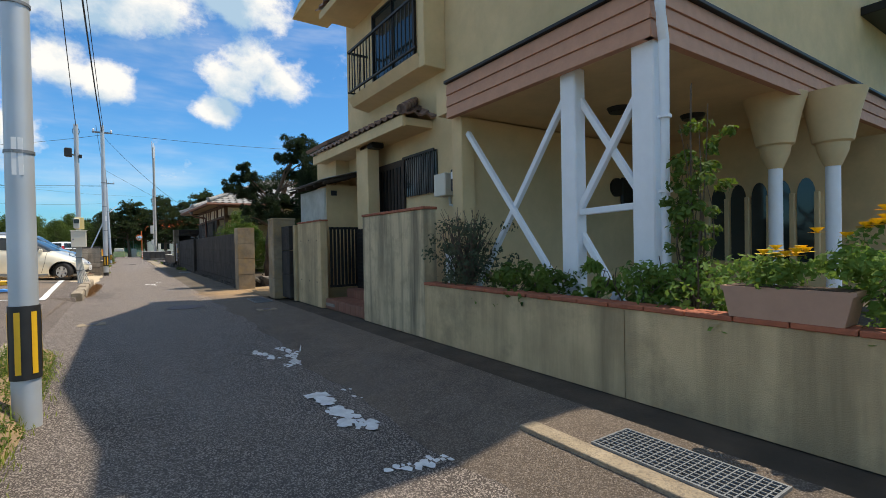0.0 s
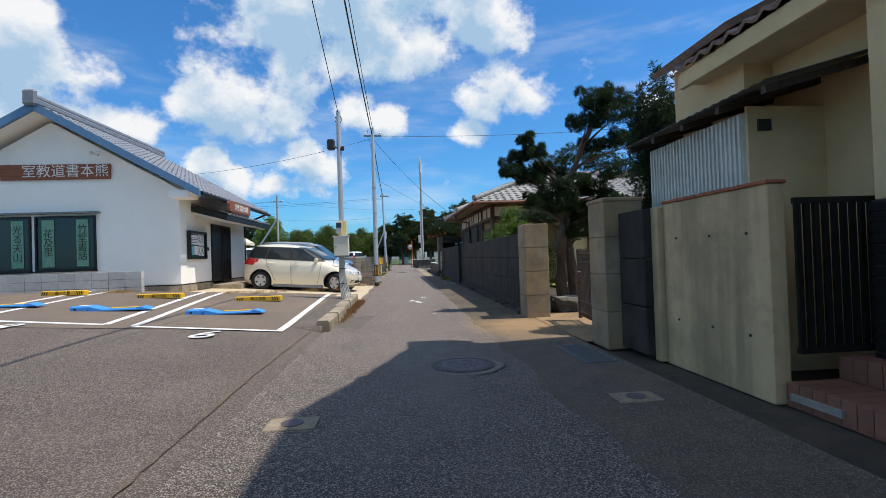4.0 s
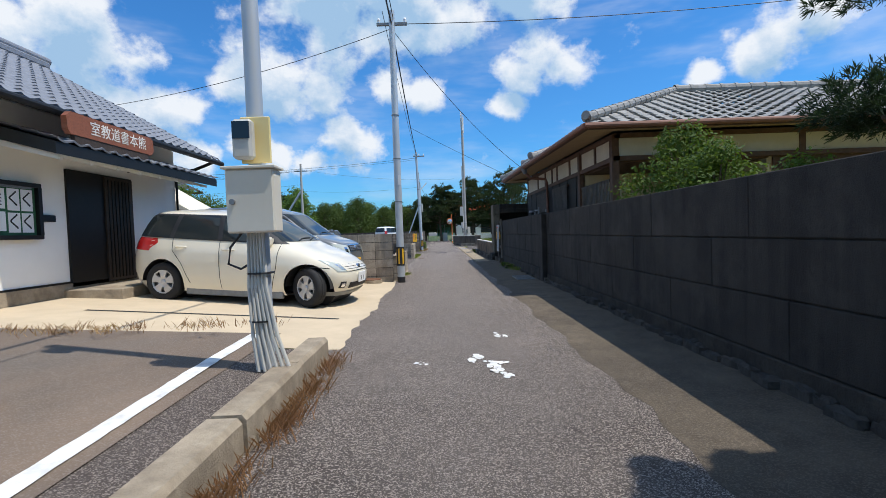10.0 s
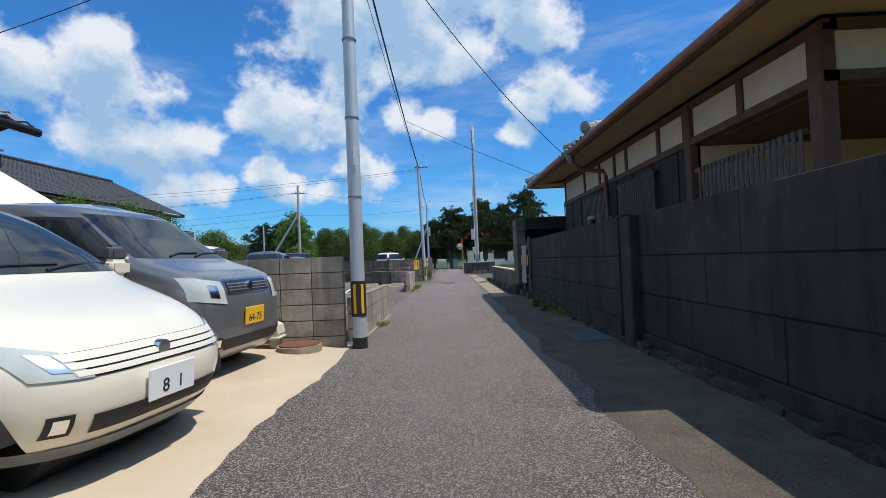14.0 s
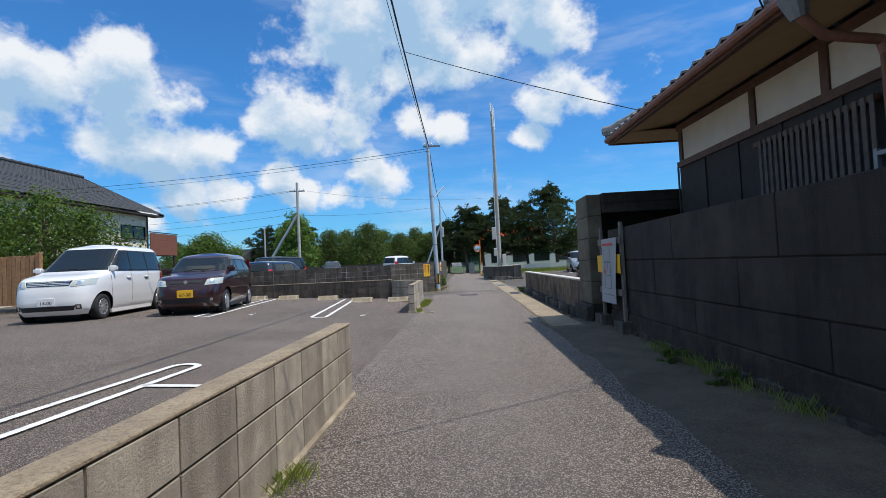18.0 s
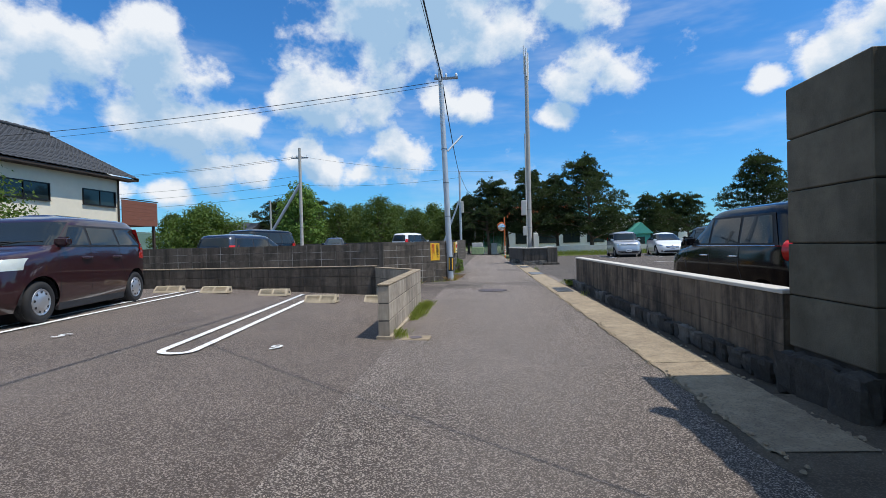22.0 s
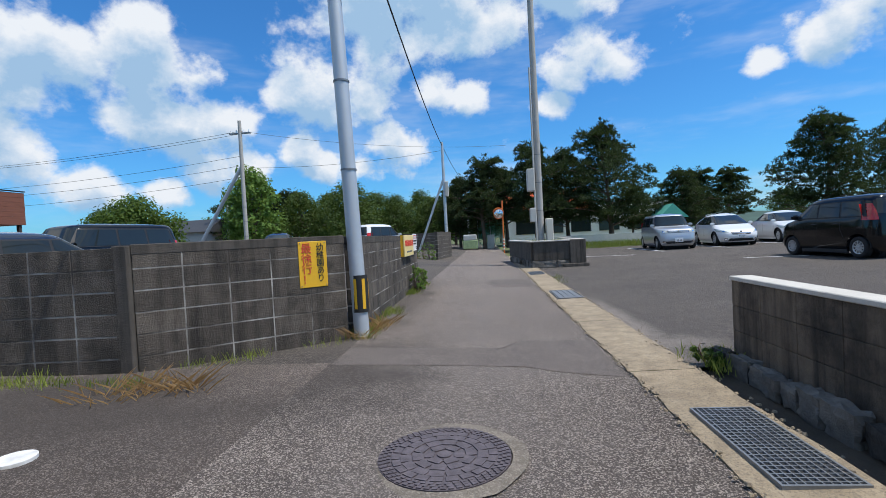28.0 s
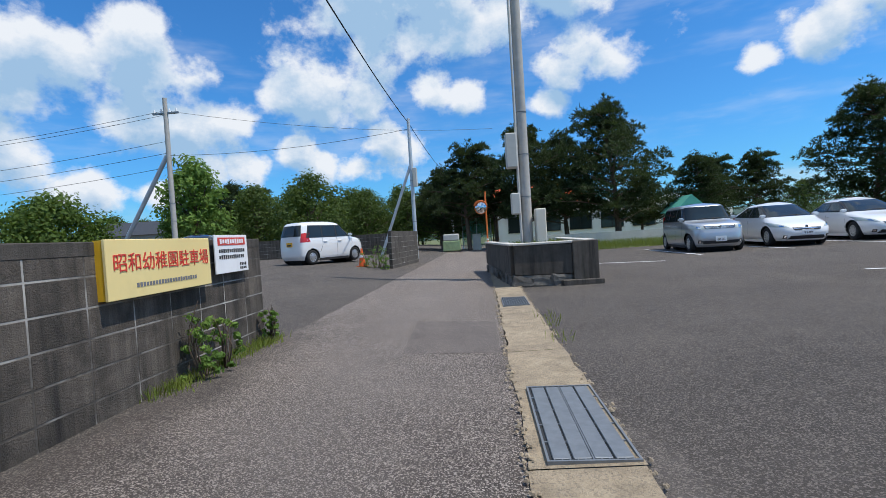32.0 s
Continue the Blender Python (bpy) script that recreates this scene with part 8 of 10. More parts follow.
    return car(label, paint, at, heading, shell, H, r, wheels, 0.17, style=style, band=band, panes=panes, screen=((w * 0.84, 0.96), (w * 0.66, H - 0.11)), rear_pane=((w * 0.74, 1.06), (w * 0.60, H - 0.11)), lamps=lamps, grille=grille,
               tails=[((w * 0.62, 0.80), (w * 0.97, 0.78), (w * 0.94, 1.0), (w * 0.72, 1.0))], seams=[[(mid, za), (mid, 0.26)], [(cowl - 0.16, z0), (cowl - 0.18, 0.3)], [(mid - 0.86, za), (mid - 0.80, 0.6)]],
               handles=((mid + 0.16, 0.80), (mid - 0.68, 0.82)), mirror=(cowl - 0.34, 1.0), badge=0.62, plate_z=(0.36, 0.72), fog=(w * 0.68, 0.30), skirt=paint, **more)


# ivory compact hatchback on the forecourt
IVORY = Shell([(0.16, 1.70), (0.22, 1.78), (0.34, 1.845), (0.46, 1.85), (0.54, 1.83), (0.60, 1.79), (0.68, 1.70), (0.75, 1.57), (0.82, 1.40), (0.88, 1.20), (0.93, 1.04), (0.96, 0.97), (1.12, 0.72), (1.28, 0.42), (1.37, 0.20), (1.42, 0.0), (1.45, -0.28), (1.465, -0.65)],
              [(0.16, -1.70), (0.28, -1.80), (0.45, -1.85), (0.70, -1.83), (0.90, -1.77), (1.02, -1.72), (1.20, -1.64), (1.34, -1.54), (1.40, -1.44), (1.45, -1.15), (1.465, -0.75)],
              [(0.16, 0.745), (0.26, 0.80), (0.42, 0.835), (0.62, 0.845), (0.80, 0.835), (0.92, 0.80), (1.0, 0.775), (1.20, 0.70), (1.34, 0.635), (1.40, 0.57), (1.45, 0.36), (1.465, 0.03)],
              [(0.16, 3.6), (0.55, 4.0), (0.90, 4.6), (1.0, 5.5), (1.46, 4.5)], [(0.16, 4.5), (0.9, 5.0), (1.46, 5.0)])
car("ivory compact hatchback parked nose to the lane", "car_ivory", (-3.02, 20.66, gz(-3.0, 20.6)), -9.0, IVORY, 1.465, 0.30, (-1.10, 1.27), 0.17, style="five", steer=-24.0, pitch=3.6,
    band=((-1.68, 1.0), (0.92, 0.945), (0.13, 1.36), (-1.50, 1.37)),
    panes=[((-0.10, 0.985), (0.74, 0.965), (0.12, 1.335), (-0.14, 1.345)), ((-0.93, 0.995), (-0.18, 0.985), (-0.22, 1.345), (-0.86, 1.345)), ((-1.60, 1.02), (-1.0, 1.0), (-0.94, 1.34), (-1.46, 1.34))],
    screen=((0.70, 0.985), (0.555, 1.375)), rear_pane=((0.62, 1.02), (0.52, 1.34)), lamps=((0.41, 0.545), (0.615, 0.555), (0.70, 0.73), (0.49, 0.665)),
    grille=[("grille_shade", ((-0.47, 0.545), (0.47, 0.545), (0.52, 0.655), (-0.52, 0.655)), "trim_black", 0.004), ("grille_bar", ((-0.475, 0.555), (0.475, 0.555), (0.485, 0.580), (-0.485, 0.580)), "car_ivory", 0.014),
            ("grille_bar", ((-0.49, 0.588), (0.49, 0.588), (0.50, 0.615), (-0.50, 0.615)), "car_ivory", 0.014), ("grille_bar", ((-0.50, 0.622), (0.50, 0.622), (0.52, 0.655), (-0.52, 0.655)), "car_ivory", 0.014),
            ("lower_grille", ((-0.42, 0.285), (0.42, 0.285), (0.42, 0.375), (-0.42, 0.375)), "trim_black", 0.006), ("chin_spoiler", ((-0.66, 0.165), (0.66, 0.165), (0.70, 0.235), (-0.70, 0.235)), "galvanised", 0.010)],
    tails=[((0.60, 0.80), (0.80, 0.78), (0.79, 0.98), (0.66, 0.99))], digits="8  1", plate_z=(0.355, 0.70),
    seams=[[(-0.14, 0.99), (-0.12, 0.60), (-0.10, 0.24)], [(0.82, 0.95), (0.80, 0.60), (0.72, 0.26)], [(-0.94, 1.0), (-0.92, 0.80), (-0.76, 0.60), (-0.62, 0.30)], [(1.32, 0.62), (1.58, 0.60)]],
    handles=((0.02, 0.84), (-0.78, 0.86)), mirror=(0.66, 0.99), fog=(0.54, 0.345), badge=0.605, skirt="galvanised")
tall_car("grey tall kei wagon with a chrome-framed black grille", "car_grey", (-3.28, 22.62, gz(-3.2, 22.6)), -7.0, H=1.60, hood=1.02, nose=0.66, rake=0.66, pitch=3.6, plate="sign_yellow", style="alloy", digits="64-75", face="mesh", plate_low=0.46, nf=7.5)
tall_car("dark maroon kei hatchback parked in a marked bay", "car_maroon", (-6.38, 34.9, gz(-6.3, 34.9) - 0.02), -77.0, H=1.43, hood=0.92, nose=0.82, rake=0.50, plate="sign_yellow", digits="67-38", plate_low=0.40, nf=5.5, r=0.265)
tall_car("white tall compact wagon with alloy wheels in a car park", "car_white", (-8.95, 34.5, gz(-9, 34.5) - 0.02), -80.0, H=1.76, L=3.72, W=1.62, hood=1.05, nose=0.80, rake=0.70, style="alloy", face="wide", digits="14-00", plate_low=0.38, r=0.29, nf=5.5, skirt="car_white")
tall_car("dark navy crossover with red tail lights behind a block wall", "car_navy", (-9.1, 46.2, gz(-9, 46)), 80.0, H=1.58, L=4.1, W=1.74, hood=1.02, nose=0.95, rake=0.72, tail_z=(0.96, 1.16), style="alloy", r=0.33, nf=5.0)
tall_car("black boxy van parked behind a block wall", "car_black", (-10.9, 50.4, gz(-10, 50.4)), -104.0, H=1.80, L=4.2, W=1.69, hood=1.08, nose=0.55, rake=0.35)
low_car("white saloon far behind a block wall", "car_white", (-13.2, 52.0, gz(-13, 52)), -60.0, hatch=False, L=4.5)
low_car("small dark hatchback at the far end of a car park", "car_navy", (-11.2, 63.0, gz(-11, 63)), -75.0, L=4.0)
tall_car("white kei wagon with its rear to the lane", "car_white", (-5.15, 62.0, gz(-5.15, 62.0)), 62.0, H=1.66, hood=0.98, nose=0.7, rake=0.6, plate="sign_yellow", tail_z=(0.85, 1.2))
# right-hand car park
tall_car("boxy silver compact car parked nose out", "car_silver", (9.15, 60.9, gz(9, 60)), -96.0, H=1.65, L=3.9, W=1.695, hood=1.0, nose=1.0, rake=0.38, face="wide", digits="88 45", plate_low=0.34, r=0.29, nf=5.0)
low_car("white hybrid hatchback parked nose out", "car_white", (11.9, 61.2, gz(12, 61)), -98.0, digits="93-89")
low_car("white saloon parked nose out", "car_white", (14.9, 61.6, gz(15, 61)), -100.0, hatch=False, L=4.85, W=1.795, H=1.47)
tall_car("black kei wagon parked across the car park", "car_black", (10.3, 51.2, gz(10, 51)), 94.0, H=1.62, plate="sign_yellow", tail_z=(0.95, 1.35), style="alloy")
tall_car("dark red van parked beside a black wagon", "car_maroon", (13.4, 50.9, gz(13, 51)), 92.0, H=1.75, L=3.7, W=1.6, tail_z=(0.85, 1.05))
cast = tall_car("black rounded kei car with round tail lights behind a low wall", "car_black", (4.22, 36.25, -0.04), 93.5, H=1.62, L=3.4, W=1.475, hood=1.0, nose=0.80, rake=0.62, style="alloy", tail_z=(1.02, 1.03), r=0.27, nf=5.0, trim="chrome")
for s in (1, -1):
    part("tail_light", Mesh().tube([(-1.74, s * 0.60, 0.97), (-1.70, s * 0.62, 0.97), (-1.60, s * 0.66, 0.97)], [0.085, 0.12, 0.13], 24), "lamp_red", cast, "round red tail light", True)
    part("belt_strip", Mesh().tube([(-1.45, s * 0.722, 1.03), (-0.5, s * 0.733, 1.025), (0.66, s * 0.715, 1.02)], 0.008, 6), "chrome", cast, "thin chrome strip under the windows")
part("tailgate_strip", Mesh().box(-1.705, -0.42, 0.93, -1.685, 0.42, 0.97, 0.005), "chrome", cast)
tall_car("white minivan at the edge of a car park", "car_white", (-8.6, 12.6, gz(-8.5, 12.6)), -90.0, H=1.62, L=4.2, W=1.69, hood=1.0, nose=0.8, rake=0.6)



# ---- plants ----
def tuft(m, rng, p, d, size, n, width):
    """A spray of n thin blades from p round the way d."""
    for _ in range(n):
        v = Vector((rng.gauss(0, 1), rng.gauss(0, 1), rng.gauss(0, 1))).normalized()
        w = (d * 0.9 + v * 0.9).normalized() * size * rng.uniform(0.7, 1.2)
        s = w.cross(Vector((rng.uniform(-1, 1), rng.uniform(-1, 1), rng.uniform(-1, 1))))
        s = s.normalized() * size * width if s.length > 1e-5 else Vector((size * width, 0, 0))
        q = p + w * 0.45
        m.add((p, q + s, p + w, q - s), ((0, 1, 2, 3),))


def clump(m, rng, c, rx, ry, rz, count, size, blades, width, flat=0.3):
    for _ in range(count):
        v = Vector((rng.gauss(0, 1), rng.gauss(0, 1), rng.gauss(0, 1))).normalized()
        if v.z < -flat:
            v.z = -flat * rng.random()
        k = rng.uniform(0.55, 1.0)
        p = Vector(c) + Vector((v.x * rx, v.y * ry, v.z * rz)) * k
        tuft(m, rng, p, Vector((v.x, v.y, v.z + 0.55)).normalized(), size, blades, width)


def leaf_clump(m, rng, c, r, count, size, squash=0.8):
    for _ in range(count):
        v = Vector((rng.gauss(0, 1), rng.gauss(0, 1), rng.gauss(0, 1))).normalized()
        p = Vector(c) + Vector((v.x, v.y, v.z * squash)) * r * rng.uniform(0.45, 1.05)
        n = (v + Vector((rng.uniform(-0.8, 0.8), rng.uniform(-0.8, 0.8), rng.uniform(-0.3, 1.0)))).normalized()
        a = n.orthogonal().normalized()
        a = (Matrix.Rotation(rng.uniform(0, 6.28), 3, n) @ a)
        b = n.cross(a)
        s = size * rng.uniform(0.6, 1.25)
        m.add((p - a * s, p + b * s * 0.55 + n * s * 0.12, p + a * s, p - b * s * 0.55 + n * s * 0.12), ((0, 1, 2, 3),))


def limb_points(rng, a, b, bend, n=6):
    a, b = Vector(a), Vector(b)
    pts = []
    off = Vector((rng.uniform(-bend, bend), rng.uniform(-bend, bend), rng.uniform(0, bend)))
    for i in range(n + 1):
        t = i / n
        pts.append(a.lerp(b, t) + off * math.sin(math.pi * t))
    return pts


def pine(seed, h, spread, label, pads=96, tufts=34, size=0.28, lean=(0.0, 0.0), crown_from=0.30, material="needles", group="pines", blades=6, width=0.095):
    """A pine with a bent trunk, limbs that bear flat sprays of needles, and gaps between them."""
    rng = random.Random(seed)
    t = thing("pine_tree", label, "pine tree", group)
    r0 = 0.022 * h + 0.02
    pts = [Vector((lean[0] * q ** 1.3 + 0.05 * h * math.sin(5.2 * q + seed) * q, lean[1] * q + 0.04 * h * math.sin(3.1 * q + seed * 2) * q, h * 0.95 * q)) for q in [i / 9 for i in range(10)]]
    limbs, crown = Mesh().tube([pts[0] - Vector((0, 0, 0.15))] + pts, [r0 * 1.25] + [r0 * (1 - 0.82 * i / 9) for i in range(10)], 10), Mesh()
    for i in range(pads):
        q = crown_from + (0.97 - crown_from) * (i + 0.5) / pads
        base = pts[min(9, int(q * 9))].lerp(pts[min(9, int(q * 9) + 1)], q * 9 - int(q * 9))
        a = i * 2.4 + rng.uniform(-0.6, 0.6)
        lobe = 0.80 + 0.28 * math.sin(2 * a + seed) + 0.18 * math.sin(11 * q + seed)
        reach = 1.5 * spread * lobe * (1.06 - q) ** 0.62 * rng.uniform(0.3, 1.0)
        tip = base + Vector((math.cos(a) * reach, math.sin(a) * reach, rng.uniform(0.0, 0.07) * h + 0.12 * reach))
        if i % 2 == 0:
            limbs.tube(limb_points(rng, base, tip, 0.08 * reach), [r0 * 0.30 * (1 - 0.7 * k / 6) for k in range(7)], 5)
        pr = spread * rng.uniform(0.15, 0.27) * (1.15 - 0.45 * q)
        clump(crown, rng, tip, pr * 1.15, pr * 1.15, pr * 0.36, tufts, size, blades, width, 0.15)
        clump(crown, rng, tip + Vector((0, 0, pr * 0.35)), pr * 0.5, pr * 0.5, pr * 0.5, tufts // 3, size * 1.15, blades, width, 0.0)
        if reach > 0.4 * spread:
            clump(crown, rng, base.lerp(tip, 0.6), pr * 0.9, pr * 0.9, pr * 0.3, tufts // 2, size, blades, width, 0.15)
    clump(crown, rng, pts[-1], spread * 0.16, spread * 0.16, spread * 0.26, tufts, size, blades, width)
    part("trunk", limbs, "bark", t, raw=True)
    part("crown", crown, material, t, raw=True)
    return t


def broadleaf(seed, h, spread, label, material="leaves_dark", clumps=76, leaves=90, size=0.15, group="woodland trees", name="tree"):
    rng = random.Random(seed)
    t = thing(name, label, "tree", group)
    r0 = 0.03 * h
    limbs = Mesh().tube([(0, 0, -0.2), (0.02 * h, 0, 0.25 * h), (-0.01 * h, 0.02 * h, 0.5 * h), (0.02 * h, 0, 0.8 * h)], [r0 * 1.2, r0, r0 * 0.7, r0 * 0.2], 9)
    crown = Mesh()
    for i in range(clumps):
        q = 0.22 + 0.78 * (i + rng.random()) / clumps
        a = i * 2.4 + rng.uniform(-0.4, 0.4)
        prof = math.sin(math.pi * min(1, 0.18 + 0.82 * q)) ** 0.6
        reach = spread * prof * rng.uniform(0.35, 1.0)
        tip = Vector((math.cos(a) * reach, math.sin(a) * reach, h * q * rng.uniform(0.9, 1.02)))
        if i % 3 == 0:
            limbs.tube(limb_points(rng, (0, 0, max(0.2 * h, tip.z * 0.55)), tip, 0.1 * reach, 4), [r0 * 0.35 * (1 - 0.8 * k / 4) for k in range(5)], 4)
        leaf_clump(crown, rng, tip, spread * rng.uniform(0.24, 0.40), leaves, size)
    part("trunk", limbs, "bark", t, raw=True)
    part("crown", crown, material, t, raw=True)
    return t


def place(ob, x, y, z, turn=0.0, k=1.0):
    ob.matrix_basis = pose(x, y, z, 0, 0, turn) @ Matrix.Diagonal((k, k, k, 1))
    return ob


def again(ob, x, y, z, turn=0.0, k=1.0):
    c = copy_thing(ob, pose(x, y, z, 0, 0, turn))
    c.scale = (k, k, k)
    return c


# pines behind the right-hand car park
pa = place(pine(3, 9.0, 3.2, "tall dark green pine with layered boughs"), 0.4, 77.0, 0, 20, 0.84)
pb = place(pine(8, 9.0, 3.6, "broad dark green pine with an uneven crown", lean=(0.8, 0.2), crown_from=0.20), 4.6, 75.5, 0, 100, 0.92)
pc = place(pine(21, 9.0, 4.0, "dense dark green pine with a wide crown", 110, lean=(-0.5, 0.3), crown_from=0.14), 10.1, 74.5, 0, 60, 1.0)
for src, x, y, turn, k in ((pc, -1.8, 80.0, 200, 0.70), (pa, 2.4, 79.0, 80, 0.75), (pb, 7.4, 77.5, 220, 0.85), (pb, 13.0, 79.0, 10, 0.52), (pc, 15.7, 76.0, 140, 0.60), (pa, 19.6, 76.0, 40, 0.60), (pc, 24.4, 73.0, 120, 0.92), (pb, 29.6, 72.5, 20, 0.95),
                           (pa, 33.0, 69.0, 70, 1.05), (pc, 38.5, 66.0, 10, 1.0), (pa, 20.5, 84.0, 0, 0.7), (pc, -27.0, 95.0, 0, 0.95), (pa, -24.5, 96.0, 90, 0.9), (pb, -30.5, 94.0, 30, 0.9), (pb, -3.0, 92.0, 45, 0.8), (pb, 44.0, 64.0, 10, 1.0)):
    again(src, x, y, 0, turn, k)
# broadleaved belt beyond the left car park
ta = place(broadleaf(31, 7.5, 3.0, "dark green broadleaved tree in a woodland belt"), -7.0, 92.0, 0, 0, 0.86)
tb = place(broadleaf(47, 7.5, 3.4, "rounded dark green tree in a woodland belt", clumps=84), -11.5, 90.0, 0, 0, 0.84)
tc = place(broadleaf(52, 8.0, 2.6, "bright green slender tree beside a stay pole", "leaves_bright", 80, 90, 0.16), -18.2, 74.0, 0, 0, 0.92)
td = place(broadleaf(90, 5.2, 3.6, "broad rounded evergreen tree beyond a car park", "leaves", 96, 100, 0.15), -27.3, 72.5, 0, 0, 0.98)
rng = random.Random(77)
for i in range(26):
    src = (ta, tb, td)[i % 3]
    x = -46 + 3.1 * i + rng.uniform(-1, 1)
    if x > 30:
        x += 14
    again(src, x, 100 + rng.uniform(-6, 12), 0, rng.uniform(0, 360), rng.uniform(0.62, 0.85) * (1.25 if src is td else 1.0))
for x, y, k in ((-22.5, 84, 0.62), (-33, 76, 0.66), (-15.2, 84, 0.80), (-12.0, 86, 0.6), (-40, 62, 0.7), (-7.5, 82, 0.55), (-15.3, 77.0, 0.74), (-10.7, 76.0, 0.80), (-7.4, 79.0, 0.66), (-4.4, 80.0, 0.62)):
    again(tb if k > 0.65 else ta, x, y, 0, rng.uniform(0, 360), k)
sh = place(broadleaf(61, 3.2, 1.7, "leafy green garden shrub beside a house", "leaves", 60, 90, 0.055, "garden shrubs", "shrub"), -20.6, 42.6, 0.2, 0, 1.15)
for x, y, k in ((-18.9, 43.2, 1.2), (-13.6, 38.0, 1.2), (-15.5, 37.5, 1.3), (-12.6, 38.6, 1.05)):
    again(sh, x, y, 0.2, rng.uniform(0, 360), k)
tw = structure("hill", Mesh().grid([-400, -250, -120, -40, 40, 90, 130, 180, 260, 400], [260, 300, 340], lambda x, y: -0.4 + (11 + 6 * math.sin(x * 0.021 + 1)) * (1 if y > 270 else 0)), "hill_green", "low wooded hills on the horizon", "backdrop")

# garden pine by the gate, with cloud-pruned pads
gp = thing("garden_pine", "cloud-pruned garden pine with dark layered pads", "pine tree", at=(3.75, 14.3, 0.05))
rngp = random.Random(5)
trunk = [(-0.22, 0, -0.1), (-0.28, 0, 0.5), (-0.24, 0.02, 1.1), (-0.15, 0.02, 1.7), (-0.05, 0, 2.2), (0.05, 0.02, 2.7), (0.28, 0, 3.2), (0.50, 0, 3.6)]
limbs, crown = Mesh().tube(trunk, [0.13, 0.12, 0.105, 0.09, 0.075, 0.06, 0.045, 0.03], 12), Mesh()
for (x, y, z), r, zb in (((-1.22, 0, 2.72), 0.27, 2.1), ((-0.82, 0.1, 2.58), 0.32, 1.9), ((-1.08, 0.1, 3.02), 0.23, 2.2), ((-0.72, -0.1, 3.06), 0.24, 2.3), ((-0.92, 0, 3.36), 0.17, 2.4), ((-0.52, 0.1, 2.78), 0.24, 2.1),
                        ((0.90, 0, 3.85), 0.46, 3.1), ((0.42, 0.1, 3.72), 0.36, 3.0), ((1.1, -0.1, 3.28), 0.36, 2.8), ((0.55, 0.1, 3.22), 0.26, 2.7), ((1.05, 0.1, 4.2), 0.40, 3.4), ((0.6, 0, 4.2), 0.36, 3.4),
                        ((-0.42, 0, 2.28), 0.36, 1.8), ((0.08, -0.1, 2.42), 0.36, 2.0), ((0.58, 0.1, 2.32), 0.38, 1.9), ((0.90, 0, 2.0), 0.32, 1.6), ((-0.18, -0.1, 1.95), 0.40, 1.5), ((0.35, 0.1, 1.82), 0.42, 1.4), ((0.72, -0.1, 1.65), 0.36, 1.3), ((0.2, 0, 1.42), 0.34, 1.1), ((-0.75, -0.1, 2.05), 0.26, 1.6)):
    limbs.tube(limb_points(rngp, (-0.1 + 0.45 * clamp(zb - 2.4), 0, zb), (x, y, z - 0.1), 0.12, 5), [0.04, 0.034, 0.03, 0.024, 0.018, 0.012], 6)
    clump(crown, rngp, (x, y, z), r * 0.92, r * 0.92, r * 0.72, int(1150 * r), 0.095, 7, 0.055, 0.3)
    for k in range(5):
        a = rngp.uniform(0, 6.28)
        clump(crown, rngp, (x + 0.85 * r * math.cos(a), y + 0.85 * r * math.sin(a), z + rngp.uniform(-0.1, 0.75) * r), r * 0.24, r * 0.24, r * 0.40, int(210 * r), 0.09, 7, 0.055, 0.3)
part("trunk", limbs, "bark", gp, raw=True)
part("crown", crown, "juniper", gp, raw=True)
gp2 = thing("garden_pine", "dark garden pine leaning over a panel wall", "pine tree", at=(4.6, 16.6, 0.05))
trunk = [(0.0, 0, -0.1), (-0.02, 0, 0.6), (-0.1, 0, 1.3), (-0.12, 0, 2.0), (0.0, 0, 2.7), (0.15, 0, 3.3)]
limbs, crown = Mesh().tube(trunk, [0.14, 0.125, 0.11, 0.095, 0.07, 0.04], 12), Mesh()
for (x, y, z), r, zb in (((0.2, 0, 3.5), 0.6, 2.8), ((-0.5, 0.2, 3.2), 0.6, 2.5), ((0.9, 0, 3.3), 0.6, 2.6), ((1.5, 0, 3.1), 0.5, 2.4), ((-0.9, -0.2, 2.0), 0.55, 1.6), ((-0.4, 0.1, 1.95), 0.55, 1.6), ((0.7, 0, 2.1), 0.6, 1.7), ((1.4, 0.1, 2.2), 0.5, 1.7)):
    limbs.tube(limb_points(rngp, (-0.08, 0, zb), (x, y, z - 0.1), 0.15, 5), [0.055, 0.05, 0.045, 0.035, 0.03, 0.02], 6)
    clump(crown, rngp, (x, y, z), r, r, r * 0.6, int(900 * r), 0.105, 7, 0.055, 0.35)
part("trunk", limbs, "bark", gp2, raw=True)
part("crown", crown, "juniper", gp2, raw=True)
# tall juniper behind the near gate post
jn = thing("juniper_tree", "tall dark juniper with flame-like tips", "juniper", at=(3.98, 11.25, 0.0))
part("trunk", Mesh().tube([(0, 0, -0.1), (0.05, 0, 1.5), (0.0, 0, 3.0)], [0.14, 0.11, 0.05], 10), "bark", jn, smooth=True)
crown = Mesh()
rj = random.Random(13)
for i in range(40):
    a = i * 2.4
    rr = 0.36 * math.sqrt(rj.random())
    x, y = rr * math.cos(a), rr * math.sin(a)
    z0 = 1.0 + 1.9 * rj.random()
    hh = rj.uniform(0.5, 0.95)
    for k in range(7):
        t = k / 6
        clump(crown, rj, (x * (1 + 0.2 * t), y * (1 + 0.2 * t), z0 + hh * t), 0.22 * (1 - 0.85 * t) + 0.02, 0.22 * (1 - 0.85 * t) + 0.02, 0.12, int(34 - 20 * t), 0.085, 6, 0.07, 0.9)
part("crown", crown, "juniper", jn, raw=True)
